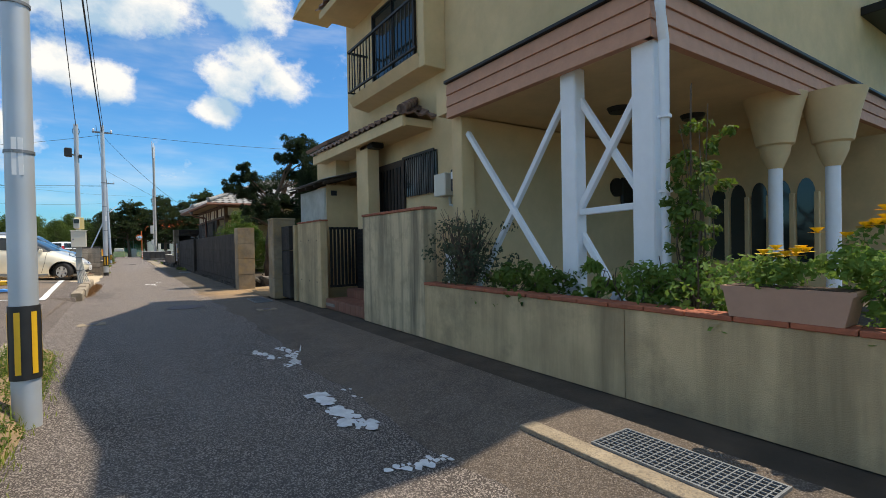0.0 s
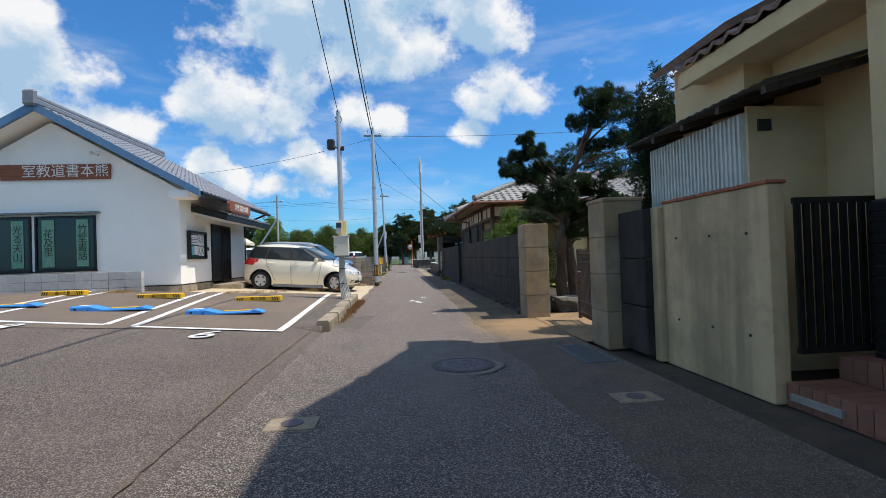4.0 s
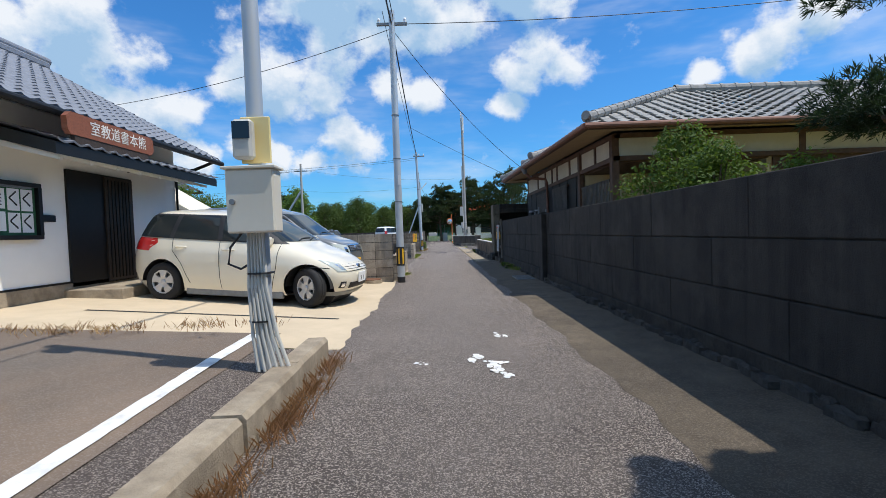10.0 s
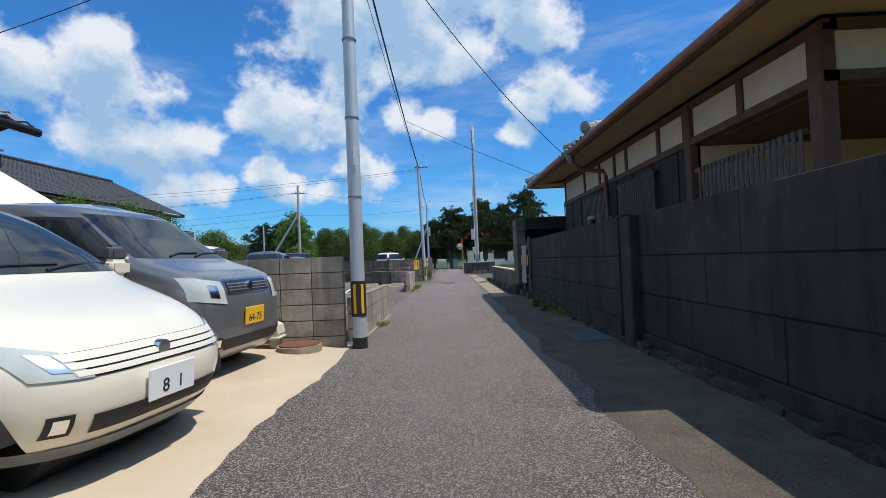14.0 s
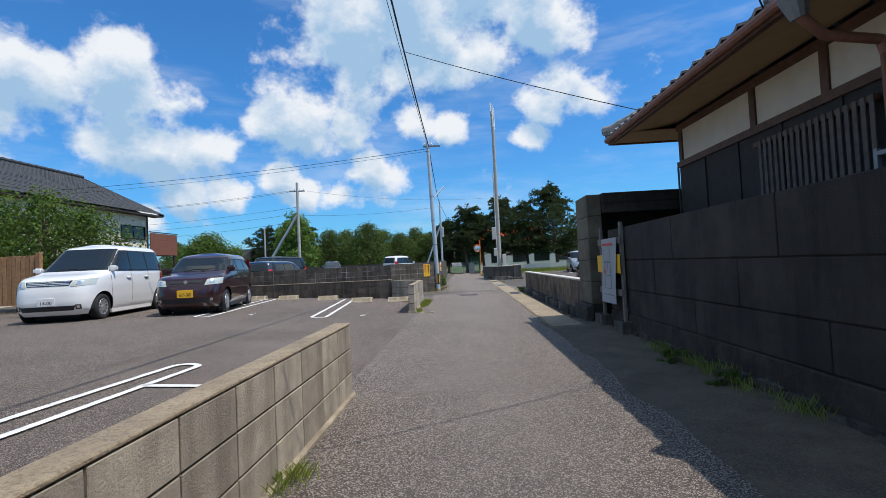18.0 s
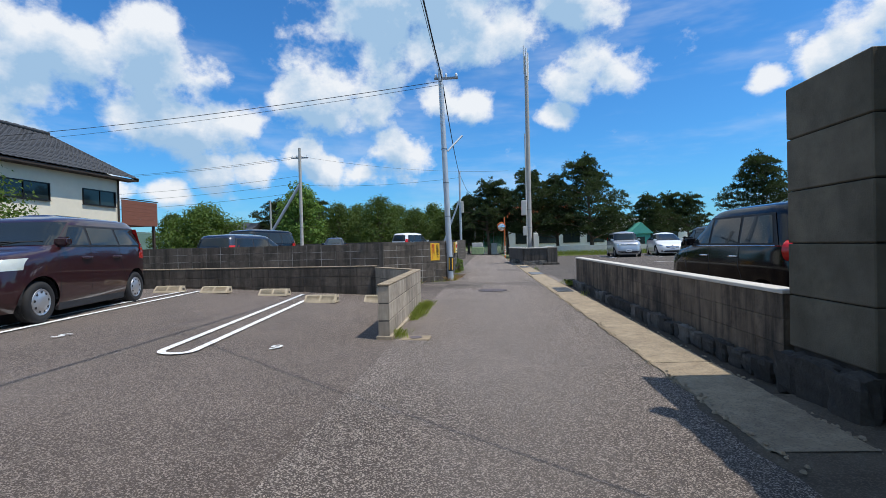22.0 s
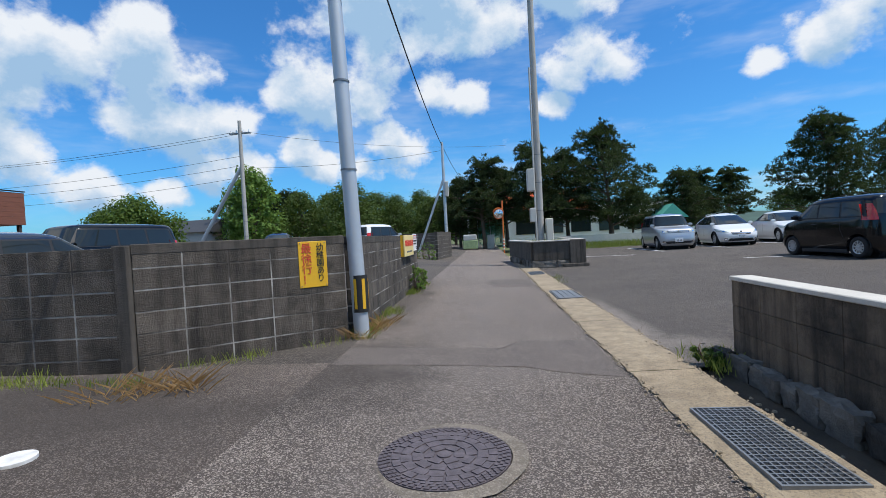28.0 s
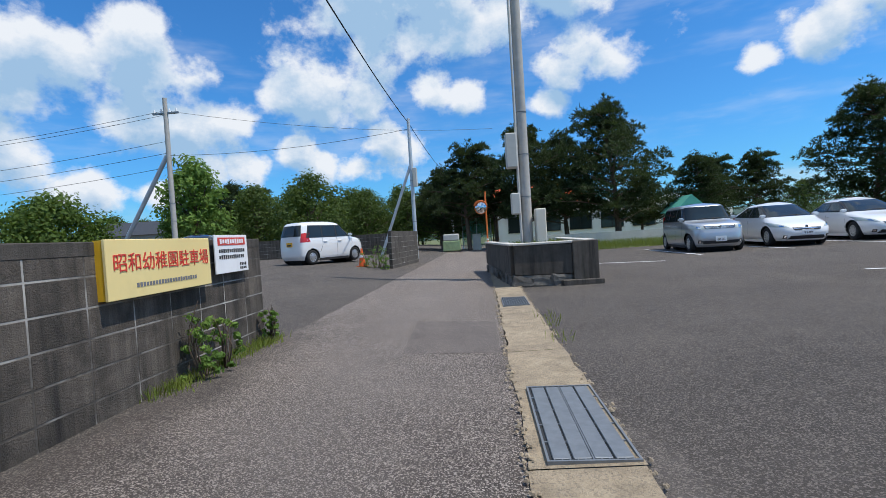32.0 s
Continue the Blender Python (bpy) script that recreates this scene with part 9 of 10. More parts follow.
copy_thing(jn, pose(5.0, 11.1, 0.0, 0, 0, 80))
# garden shrubs above the panel wall
mp = place(broadleaf(71, 2.5, 0.85, "small maple with fine green leaves behind a wall", "leaves", 60, 120, 0.036, "garden shrubs", "shrub"), 3.75, 19.6, 0.1, 0, 1.0)
again(mp, 3.65, 18.6, 0.0, 80, 0.88)
again(mp, 3.7, 17.2, -0.1, 160, 0.76)
for x, y, k in ((9.0, 30.8, 1.4), (12, 16.0, 1.2), (7.5, 15.5, 0.6)):
    again(mp, x, y, 0.0, 40, k)


def bush(seed, label, material, r, count, size, twigs=0, tall=1.0, twig="bark"):
    rng = random.Random(seed)
    b = thing("bush", label, "bush", "planter bushes")
    crown = Mesh()
    for i in range(count):
        c = Vector((rng.uniform(-r, r), rng.uniform(-r, r), rng.uniform(0.1, 1.0) * r * 1.3 * tall))
        leaf_clump(crown, rng, c, r * 0.3, 26, size)
    if twigs:
        st = Mesh()
        for i in range(twigs):
            a = rng.uniform(0, 6.28)
            st.tube(limb_points(rng, (0, 0, 0), (math.cos(a) * r * rng.random(), math.sin(a) * r * rng.random(), r * rng.uniform(0.8, 1.6) * tall), 0.1, 4), [0.009, 0.008, 0.006, 0.004, 0.003], 4)
        part("twig_tangle", st, twig, b, raw=True)
    part("foliage", crown, material, b, raw=True)
    return b


place(bush(1, "grey twiggy rose bush with small sparse leaves", "leaves_grey", 0.40, 80, 0.026, 80, 1.55, "bark"), 3.30, 3.98, 0.55)
place(bush(2, "low dark green planter shrub", "leaves", 0.32, 40, 0.035, 8), 3.35, 3.3, 0.44)
place(bush(3, "leafy green planter shrub", "leaves", 0.32, 40, 0.032, 8), 3.30, 2.75, 0.44)
place(bush(4, "leafy green planter shrub with pale tips", "leaves_bright", 0.27, 40, 0.028, 8, 1.25), 3.32, 1.75, 0.46)
place(bush(5, "bushy bright green planter shrub", "leaves_bright", 0.33, 60, 0.028, 8, 1.2), 3.32, 1.25, 0.46)
place(bush(6, "climbing vine with small leaves on a white post", "leaves", 0.2, 64, 0.03, 14, 5.6), 3.46, 1.36, 0.55)
place(bush(7, "bushy green planter shrub with yellow tints", "leaves_bright", 0.36, 70, 0.03, 8, 1.15), 3.22, -0.02, 0.45)
place(bush(8, "broad green young vine leaves on a stem", "leaves_bright", 0.14, 7, 0.06, 4, 2.0), 3.25, 2.1, 0.55)
trough = thing("flower_trough", "long brown plastic flower trough on a wall", "flower trough", at=(3.04, 0.58, 0.646))
part("trough", Mesh().prism([(-0.28, 0.0), (0.28, 0.0), (0.315, 0.16), (0.33, 0.165), (0.33, 0.185), (-0.33, 0.185), (-0.33, 0.165), (-0.315, 0.16)], "x", -0.10, 0.10), "planter_plastic", trough)
part("soil", Mesh().box(-0.085, -0.30, 0.17, 0.085, 0.30, 0.19), "soil", trough)
fl = thing("marigolds", "green marigold plants with yellow blooms in a trough", "flowers", at=(3.04, 0.58, 0.836))
rf = random.Random(3)
lv, bl = Mesh(), Mesh()
for i in range(48):
    y_ = rf.uniform(-0.42, 0.25)
    leaf_clump(lv, rf, (rf.uniform(-0.12, 0.14), y_, rf.uniform(0.0, 0.16) + 0.16 * clamp(-y_ / 0.4) * rf.random()), 0.08, 26, 0.024)
part("foliage", lv, "leaves_bright", fl, raw=True)
for i in range(17):
    y_ = rf.choice((0.02, -0.08, -0.36, -0.42)) + rf.gauss(0, 0.05)
    c = Vector((rf.uniform(-0.14, 0.06), y_, rf.uniform(0.15, 0.25) + 0.17 * clamp(-y_ / 0.4)))
    bm_ = Mesh()
    for k in range(22):
        a = 2 * math.pi * k / 11
        rr = 0.045 if k < 11 else 0.03
        p = c + Vector((math.cos(a) * rr, math.sin(a) * rr, 0.006 if k < 11 else 0.03))
        s = Vector((-math.sin(a), math.cos(a), 0)) * 0.014
        bm_.add((c, p - s, p + s), ((0, 1, 2),))
    part("bloom", bm_, "flower_yellow", fl, raw=True)


def grass_strip(name, label, material, spots, seed, size=(0.08, 0.22), blades=9, spread=0.07, lean=0.5):
    rng = random.Random(seed)
    m = Mesh()
    for x, y, z in spots:
        for _ in range(blades):
            p = Vector((x + rng.gauss(0, spread), y + rng.gauss(0, spread), z))
            a = rng.uniform(0, 6.28)
            h = rng.uniform(*size)
            d = Vector((math.cos(a) * lean * h, math.sin(a) * lean * h, h))
            s = Vector((-math.sin(a), math.cos(a), 0)) * rng.uniform(0.0016, 0.0042)
            q = p + d * 0.55 + Vector((0, 0, 0.08 * h))
            m.add((p - s, p + s, q + s * 0.8, p + d, q - s * 0.8), ((0, 1, 2, 3, 4),))
    ob = part(name, m, material, None, raw=True)
    return tagged(ob, label, "grass", "", "stuff")


rg_ = random.Random(4)
U = rg_.uniform
weeds_ = Mesh()
for _ in range(1500):
    q, y_ = U(0, 1), U(0.4, 5.9)
    x_ = -1.06 + 0.36 * q
    leaf_clump(weeds_, rg_, (x_, y_, 0.19 - 0.27 * q ** 1.4 + U(0.0, 0.03)), 0.035, 9, 0.013)
tagged(part("bank_weeds", weeds_, "leaves", None, raw=True), "low leafy green weeds covering a bank", "weeds", "", "stuff")
grass_strip("bank_grass", "short mossy grass on a low bank", "grass_blade", [(-1.06 + 0.38 * q, U(0.4, 5.9), 0.18 - 0.26 * q ** 1.4) for q in [U(0, 1) for _ in range(420)]], 1, (0.02, 0.06), 8, 0.05)
grass_strip("wall_grass", "green grass tufts along a low block wall", "grass_blade", [(-1.02 + U(-0.03, 0.05), U(35.3, 37.1), 0.03) for _ in range(46)] + [(-1.0 + U(-0.03, 0.05), U(33.8, 34.3), 0.03) for _ in range(6)] + [(-0.83 + U(-0.02, 0.03), 25.6 + U(-0.15, 0.15), 0.02) for _ in range(5)]
            , 2, (0.03, 0.11), 34, 0.05, 0.8)
grass_strip("sign_wall_grass", "grass and weeds at the foot of a block wall", "grass_blade", [(-2.7 + 1.5 * q + U(-0.04, 0.04), 41.25 + 1.2 * q - U(0.05, 0.15), 0.02) for q in [U(0, 1) for _ in range(9)]] + [(U(-3.9, -2.3), 40.82 + U(-0.08, 0.04), 0.03) for _ in range(46)]
            + [(-1.05 + U(-0.03, 0.12), U(42.5, 44.6), 0.02) for _ in range(40)] + [(-1.12 + U(-0.03, 0.1), U(46.4, 48.4), 0.02) for _ in range(60)] + [(U(-9, -2.9), 40.85 + U(-0.15, 0.05), 0.1) for _ in range(60)], 3, (0.03, 0.12), 18, 0.07)
grass_strip("dry_grass", "dry straw-coloured grass spilling over asphalt", "dry_grass", [(-2.1 + U(-0.35, 0.3), 40.62 + U(-0.22, 0.18), 0.03) for _ in range(18)] + [(-0.98 + U(-0.1, 0.15), 42.8 + U(-0.3, 0.5), 0.02) for _ in range(16)]
            , 4, (0.06, 0.20), 9, 0.05, 1.5)
grass_strip("kerb_weeds", "dry brown weeds along a kerb", "dry_weed", [(-0.86 + U(-0.02, 0.06), 12.6 + 4.4 * U(0, 1) ** 0.6, 0.02) for _ in range(85)], 5, (0.03, 0.13), 14, 0.05, 0.8)
grass_strip("bay_end_weeds", "sparse dry weeds at the end of parking bays", "dry_weed", [(U(-6.0, -1.3), 17.15 + U(-0.12, 0.12), gz(-3.5, 17.2)) for _ in range(46)], 15, (0.03, 0.10), 12, 0.06, 0.7)
grass_strip("straw", "dry grass heap on a car park edge", "dry_grass", [(-6.6 + U(-0.3, 0.3), 16.75 + U(-0.15, 0.15), gz(-6.5, 16.7)) for _ in range(40)] + [(U(-6.0, -2.0), 17.0 + U(-0.1, 0.1), gz(-4, 17.0)) for _ in range(30)], 6, (0.03, 0.09), 9, 0.06, 1.1)
grass_strip("gutter_weeds", "green weeds in the gutter at a wall end", "grass_blade", [(2.2 + U(-0.08, 0.15), 41.35 + U(-0.3, 0.25), -0.02) for _ in range(12)] + [(2.36 + U(-0.05, 0.06), U(26.0, 29.0), -0.03) for _ in range(24)]
            + [(2.1 + U(-0.05, 0.1), U(38.0, 49.5), -0.03) for _ in range(4)], 7, (0.04, 0.15), 18, 0.06)
grass_strip("yard_grass", "rough green grass behind a planter", "grass_blade", [(U(4.5, 14.0), U(65.5, 71.5), 0.0) for _ in range(900)], 8, (0.15, 0.45), 6, 0.25)
grass_strip("garden_lawn_grass", "sunlit lawn grass in a garden", "grass_blade", [(U(5.2, 10.0), U(13.4, 20.5), 0.04) for _ in range(700)], 9, (0.03, 0.09), 7, 0.12)
for x, y, s in ((-0.98, 46.9, 0.9), (-0.98, 47.2, 0.75), (-1.05, 48.25, 0.6), (-2.2, 59.2, 1.5), (-2.5, 59.6, 1.6), (-2.9, 59.9, 1.2), (-2.0, 58.9, 1.0)):
    w = place(bush(int(100 * y), "tall green weeds against a block wall", "leaves_bright", 0.15 * s, 26, 0.02, 8, 3.2 * (1 if s < 1 else 0.9)), x, y, 0.0)
    w.name = "weeds"
for i, (x, y) in enumerate(((2.2, 41.3), (2.25, 28.2), (2.25, 27.3))):
    place(bush(300 + i, "low green weed clump by a wall", "leaves_dark", 0.12, 12, 0.025, 4), x, y, -0.05).name = "weeds"



# ---- small things ----
# planter with a white coping round the antenna pole
pl = thing("planter_wall", "black-stained concrete planter with white coping and stone base", "planter", at=(0, 0, 0))
for ax, ay, bx, by in ((1.52, 57.4, 1.98, 52.93), (1.98, 52.85, 3.12, 52.78), (3.52, 53.0, 3.6, 57.4)):
    d = Vector((bx - ax, by - ay))
    ang = math.degrees(math.atan2(d.y, d.x))
    ob = part("wall_face", Mesh().box(0, -0.08, 0.20, d.length, 0.08, 0.80, 0.01), "block_dark", pl)
    ob.matrix_basis = pose(ax, ay, 0, 0, 0, ang)
    ob = part("coping", Mesh().box(-0.02, -0.11, 0.80, d.length + 0.02, 0.11, 0.85, 0.012), "cap_white", pl)
    ob.matrix_basis = pose(ax, ay, 0, 0, 0, ang)
    n = round(d.length / 0.45)
    for i in range(n):
        q = Vector((ax, ay)) + d * ((i + 0.5) / n)
        st = stone((q.x, q.y, 0.06), (0.10, 0.27, 0.16) if abs(d.x) < 0.5 else (0.27, 0.10, 0.16), pl, "base_stone")
part("end_pier", Mesh().box(3.12, 52.66, -0.05, 3.62, 53.02, 0.84, 0.015), "block_dark", pl)
part("plinth", Mesh().box(2.9, 52.60, -0.05, 3.70, 53.08, 0.08, 0.015), "block_dark", pl)
part("soil", Mesh().grid(steps(1.9, 3.5, 0.4), steps(52.95, 57.4, 0.5), lambda x, y: 0.68 + 0.03 * math.sin(7 * x + 3 * y)), "soil", pl)
grass_strip("planter_grass", "rough grass growing in a roadside planter", "grass_blade", [(U(2.2, 3.4), U(53.1, 57.2), 0.69) for _ in range(160)], 21, (0.05, 0.2), 7, 0.07)

# signs on the block walls
def bars(parent, x0, y0, z, width, height, count, material, ang, rng, depth=0.004):
    """A row of small bars that stands for lettering too small to read."""
    for i in range(count):
        w = width / count
        h = height * rng.uniform(0.75, 1.0)
        ob = part("letter_bar", Mesh().box(w * i + w * 0.12, -depth, -h / 2, w * i + w * 0.82, 0.0, h / 2), material, parent)
        ob.matrix_basis = pose(x0, y0, z, 0, 0, ang)


rb = random.Random(12)
ang = math.degrees(math.atan2(1.24, 1.58))
ys = thing("warning_sign", "yellow slow-down sign with black and red lettering on a block wall", "sign", at=(-1.555, 42.22, 0.65), turn=ang)
part("board", Mesh().box(0, -0.014, 0, 0.31, 0.0, 0.50, 0.003), "sign_yellow", ys)
words("幼稚園あり", 0.088, "sign_black", ys, (0.235, -0.017, 0.26), (90, 0, 0), upright=True)
words("最徐行！", 0.118, "sign_red", ys, (0.085, -0.017, 0.25), (90, 0, 0), upright=True)
for x, z in ((0.02, 0.48), (0.29, 0.48), (0.02, 0.02), (0.29, 0.02)):
    part("screw", Mesh().tube([(x, -0.014, z), (x, -0.019, z)], 0.006, 8), "galvanised", ys)
cs = thing("parking_sign", "faded cream sign with red lettering fixed to a block wall", "sign", at=(-1.115, 46.05, 0.79), turn=91.0)
part("board", Mesh().box(0, -0.055, 0, 1.2, -0.03, 0.41, 0.004), "sign_cream", cs)
part("return_edge", Mesh().box(0.004, -0.03, 0.004, 1.196, 0.03, 0.406), "sign_yellow", cs)
words("昭和幼稚園駐車場", 0.140, "sign_red", cs, (0.61, -0.058, 0.24), (90, 0, 0))
bars(cs, 0.26, -0.056, 0.085, 0.72, 0.035, 22, "poster_grey", 0, rb, 0.002)
ws = thing("notice_sign", "white notice board with a red heading on a block wall", "sign", at=(-1.14, 47.38, 0.86), turn=91.0)
part("board", Mesh().box(0, -0.035, 0, 0.62, -0.02, 0.37, 0.003), "sign_white", ws)
part("spacer", Mesh().box(0.1, -0.02, 0.1, 0.5, 0.03, 0.3), "galvanised", ws)
part("heading", Mesh().box(0.05, -0.038, 0.27, 0.57, -0.035, 0.345), "sign_red", ws)
bars(ws, 0.08, -0.038, 0.307, 0.46, 0.05, 10, "sign_white", 0, rb, 0.002)
for z, w in ((0.215, 0.50), (0.155, 0.48)):
    bars(ws, 0.06, -0.035, z, w, 0.042, 13, "sign_black", 0, rb, 0.002)
bars(ws, 0.44, -0.035, 0.075, 0.14, 0.035, 4, "sign_black", 0, rb, 0.002)
bars(ws, 0.44, -0.035, 0.035, 0.14, 0.03, 4, "sign_black", 0, rb, 0.002)

# poster board in front of the panel wall
pb_ = thing("poster_board", "wooden stand with a curling white map poster and yellow panel", "notice board", at=(0, 0, 0))
part("post", Mesh().box(2.425, 30.225, 0.02, 2.475, 30.29, 1.60, 0.006), "post_grey_wood", pb_)
part("post", Mesh().box(2.425, 31.25, 0.02, 2.475, 31.31, 1.58, 0.006), "post_grey_wood", pb_)
for z in (0.50, 1.28):
    part("rail", Mesh().box(2.403, 30.21, z, 2.423, 31.33, z + 0.10, 0.004), "post_grey_wood", pb_)
part("yellow_panel", Mesh().box(2.390, 30.20, 0.84, 2.400, 31.35, 1.12, 0.003), "sign_yellow", pb_)
m = Mesh()
n = 10
for i in range(n):
    for j in range(n):
        q = []
        for u, v in ((i, j), (i + 1, j), (i + 1, j + 1), (i, j + 1)):
            u, v = u / n, v / n
            bow = 0.008 * math.sin(3.1 * u) + 0.02 * (1 - v) ** 3 * (0.5 - abs(u - 0.5)) + 0.006 * math.sin(5 * v + 2 * u)
            q.append((2.368 - bow, 30.26 + 0.71 * u + 0.13 * (1 - v), 0.375 + 1.0 * v))
        m.quad(*q)
poster = part("poster", m, "poster_paper", pb_, "white map poster with a red star", True)
for y, z, w, h, k in ((30.36, 1.27, 0.52, 0.03, "sign_red"), (30.50, 0.62, 0.008, 0.6, "poster_grey"), (30.80, 0.60, 0.008, 0.62, "poster_grey"), (30.50, 0.60, 0.30, 0.008, "poster_grey"), (30.50, 0.80, 0.30, 0.008, "poster_grey"),
                      (30.70, 1.0, 0.12, 0.02, "poster_grey"), (30.52, 1.0, 0.14, 0.02, "poster_grey"), (30.64, 0.85, 0.008, 0.2, "poster_grey"), (30.42, 0.5, 0.48, 0.012, "poster_grey")):
    part("print_mark", Mesh().box(2.343, y, z, 2.3455, y + w, z + h), k, poster)
star = [(30.80 + (0.055 if q % 2 == 0 else 0.028) * math.cos(math.pi * q / 8), 0.86 + (0.055 if q % 2 == 0 else 0.028) * math.sin(math.pi * q / 8)) for q in range(16)]
part("star", Mesh().prism(star, "x", 2.343, 2.3455), "sign_red", poster)
for y in (30.24, 31.28):
    m = Mesh()
    for x0, x1, y0, y1 in ((2.33, 2.36, -0.195, 0.195), (2.462, 2.492, -0.195, 0.195), (2.36, 2.462, -0.195, -0.16), (2.36, 2.462, 0.16, 0.195), (2.36, 2.462, -0.10, -0.06)):
        m.box(x0, y + y0, -0.05, x1, y + y1, 0.14, 0.004)
    m.box(2.36, y - 0.16, -0.05, 2.462, y + 0.16, 0.0)
    part("concrete_foot", m, "block_dark", pb_, "hollow concrete block as a foot")

# convex traffic mirror
rm = thing("road_mirror", "round traffic mirror on an orange post", "traffic mirror", at=(1.60, 67.5, 0.0))
part("post", Mesh().tube([(0, 0, -0.1), (0, 0, 3.25)], 0.045, 14), "pole_orange", rm, smooth=True)
m = Mesh()
rings = [[(0.31 * math.sin(a) * math.cos(2 * math.pi * k / 24) / math.sin(0.5), -0.10 - 0.6 * (math.cos(a) - math.cos(0.5)), 0.31 * math.sin(a) * math.sin(2 * math.pi * k / 24) / math.sin(0.5)) for k in range(24)] for a in (0.001, 0.17, 0.34, 0.5)]
for a, b in zip(rings, rings[1:]):
    for k in range(24):
        m.quad(a[k], a[(k + 1) % 24], b[(k + 1) % 24], b[k])
ob = part("mirror_face", m, "mirror", rm, "convex mirror", True)
ob.matrix_basis = pose(-0.22, 0, 2.44, 0, 0, -18)
ob = part("mirror_rim", Mesh().tube([(0.325 * math.cos(a), -0.10, 0.325 * math.sin(a)) for a in [2 * math.pi * k / 24 for k in range(25)]], 0.02, 8), "pole_orange", rm, smooth=True)
ob.matrix_basis = pose(-0.22, 0, 2.44, 0, 0, -18)
ob = part("mirror_hood", Mesh().tube([(0.36 * math.cos(a), -0.16, 0.36 * math.sin(a)) for a in [0.3 + 2.5 * k / 12 for k in range(13)]], 0.03, 6), "pole_orange", rm)
ob.matrix_basis = pose(-0.22, 0, 2.44, 0, 0, -18)
part("bracket", Mesh().box(-0.22, -0.06, 2.40, 0.0, -0.02, 2.48), "pole_orange", rm)
for i in range(4):
    part("stripe", Mesh().tube([(0, 0, 0.15 + 0.2 * i), (0, 0, 0.25 + 0.2 * i)], 0.048, 14), "sign_white", rm)
# traffic cone beside the overgrown wall end
cone = thing("traffic_cone", "orange plastic traffic cone with a square foot", "traffic cone", at=(-3.05, 60.0, gz(-3.05, 60)))
part("foot", Mesh().box(-0.18, -0.18, 0, 0.18, 0.18, 0.03, 0.01), "cone_orange", cone)
part("body", Mesh().tube([(0, 0, 0.03), (0, 0, 0.66)], [0.13, 0.03], 18), "cone_orange", cone, smooth=True)
part("band", Mesh().tube([(0, 0, 0.33), (0, 0, 0.43)], [0.088, 0.072], 18), "sign_white", cone)
# tank, netting and box at the end of the lane
tk = thing("water_tank", "grey-green plastic tank at the lane end", "tank", at=(-0.75, 75.0, gz(-0.75, 75)))
part("body", Mesh().box(-0.6, -0.4, 0.05, 0.6, 0.4, 0.75, 0.05), "tank_green", tk)
part("lid", Mesh().box(-0.55, -0.38, 0.75, 0.5, 0.38, 1.2, 0.06), "plastic_grey", tk)
for x in (-0.5, 0.5):
    part("foot", Mesh().box(x - 0.06, -0.38, -0.02, x + 0.06, 0.38, 0.05), "sign_black", tk)
net = thing("net_fence", "dark green net fence on steel posts at the lane end", "fence", at=(0, 0, 0))
for x in (-0.2, 0.9, 2.0):
    part("post", Mesh().tube([(x, 80.0, -0.1), (x, 80.0, 3.0)], 0.035, 8), "steel_pole", net)
m = Mesh()
for i in range(44):
    x = -0.2 + 0.05 * i
    m.box(x - 0.006, 79.995, 0.0, x + 0.006, 80.005, 2.8)
for i in range(50):
    z = 0.06 * i
    m.box(-0.2, 79.99, z, 2.0, 79.995, z + 0.012)
tagged(part("netting", m, "green_wall", net), "dark green netting")
cb = thing("concrete_box", "small pale concrete utility box beside the lane", "utility box", at=(0.9, 77.5, gz(0.9, 77.5)))
part("body", Mesh().box(-0.3, -0.3, -0.02, 0.3, 0.3, 1.1, 0.02), "cap_white", cb)
part("lid", Mesh().box(-0.34, -0.34, 1.1, 0.34, 0.34, 1.17, 0.02), "cap_white", cb)

# wheel stops in the second car park
for x, y in ((-6.43, 37.75), (-5.43, 37.75), (-4.15, 37.65), (-2.92, 36.9), (-1.90, 37.2)):
    w = thing("wheel_stop", "weathered tan concrete wheel stop with a slotted sloping face", "wheel stop", "wheel stops in the car park", at=(x, y, gz(x, y)), turn=-4)
    part("block", Mesh().prism([(-0.11, 0.0), (0.09, 0.0), (0.07, 0.125), (-0.01, 0.125), (-0.095, 0.03)], "x", -0.30, 0.30), "stop_concrete", w)
    for k in range(4):
        q = 0.15 + 0.22 * k
        yy, zz = -0.095 + 0.085 * q, 0.03 + 0.095 * q
        for x0, x1 in ((-0.26, -0.02), (0.02, 0.26)):
            part("rib", Mesh().prism([(yy - 0.006, zz + 0.004), (yy + 0.003, zz - 0.006), (yy + 0.007, zz + 0.012), (yy - 0.001, zz + 0.017)], "x", x0, x1), "stop_concrete", w)
    for x0 in (-0.302, 0.298):
        part("end_slot", Mesh().box(x0, -0.01, 0.04, x0 + 0.004, 0.05, 0.085), "mortar_dark", w)
for x, y in ((-2.12, 33.3), (-4.6, 33.4)):
    words("6" if x > -3 else "5", 0.28, "road_paint", paint, (x, y, gz(x, y) + 0.011), (0, 0, 180), name="bay_number")

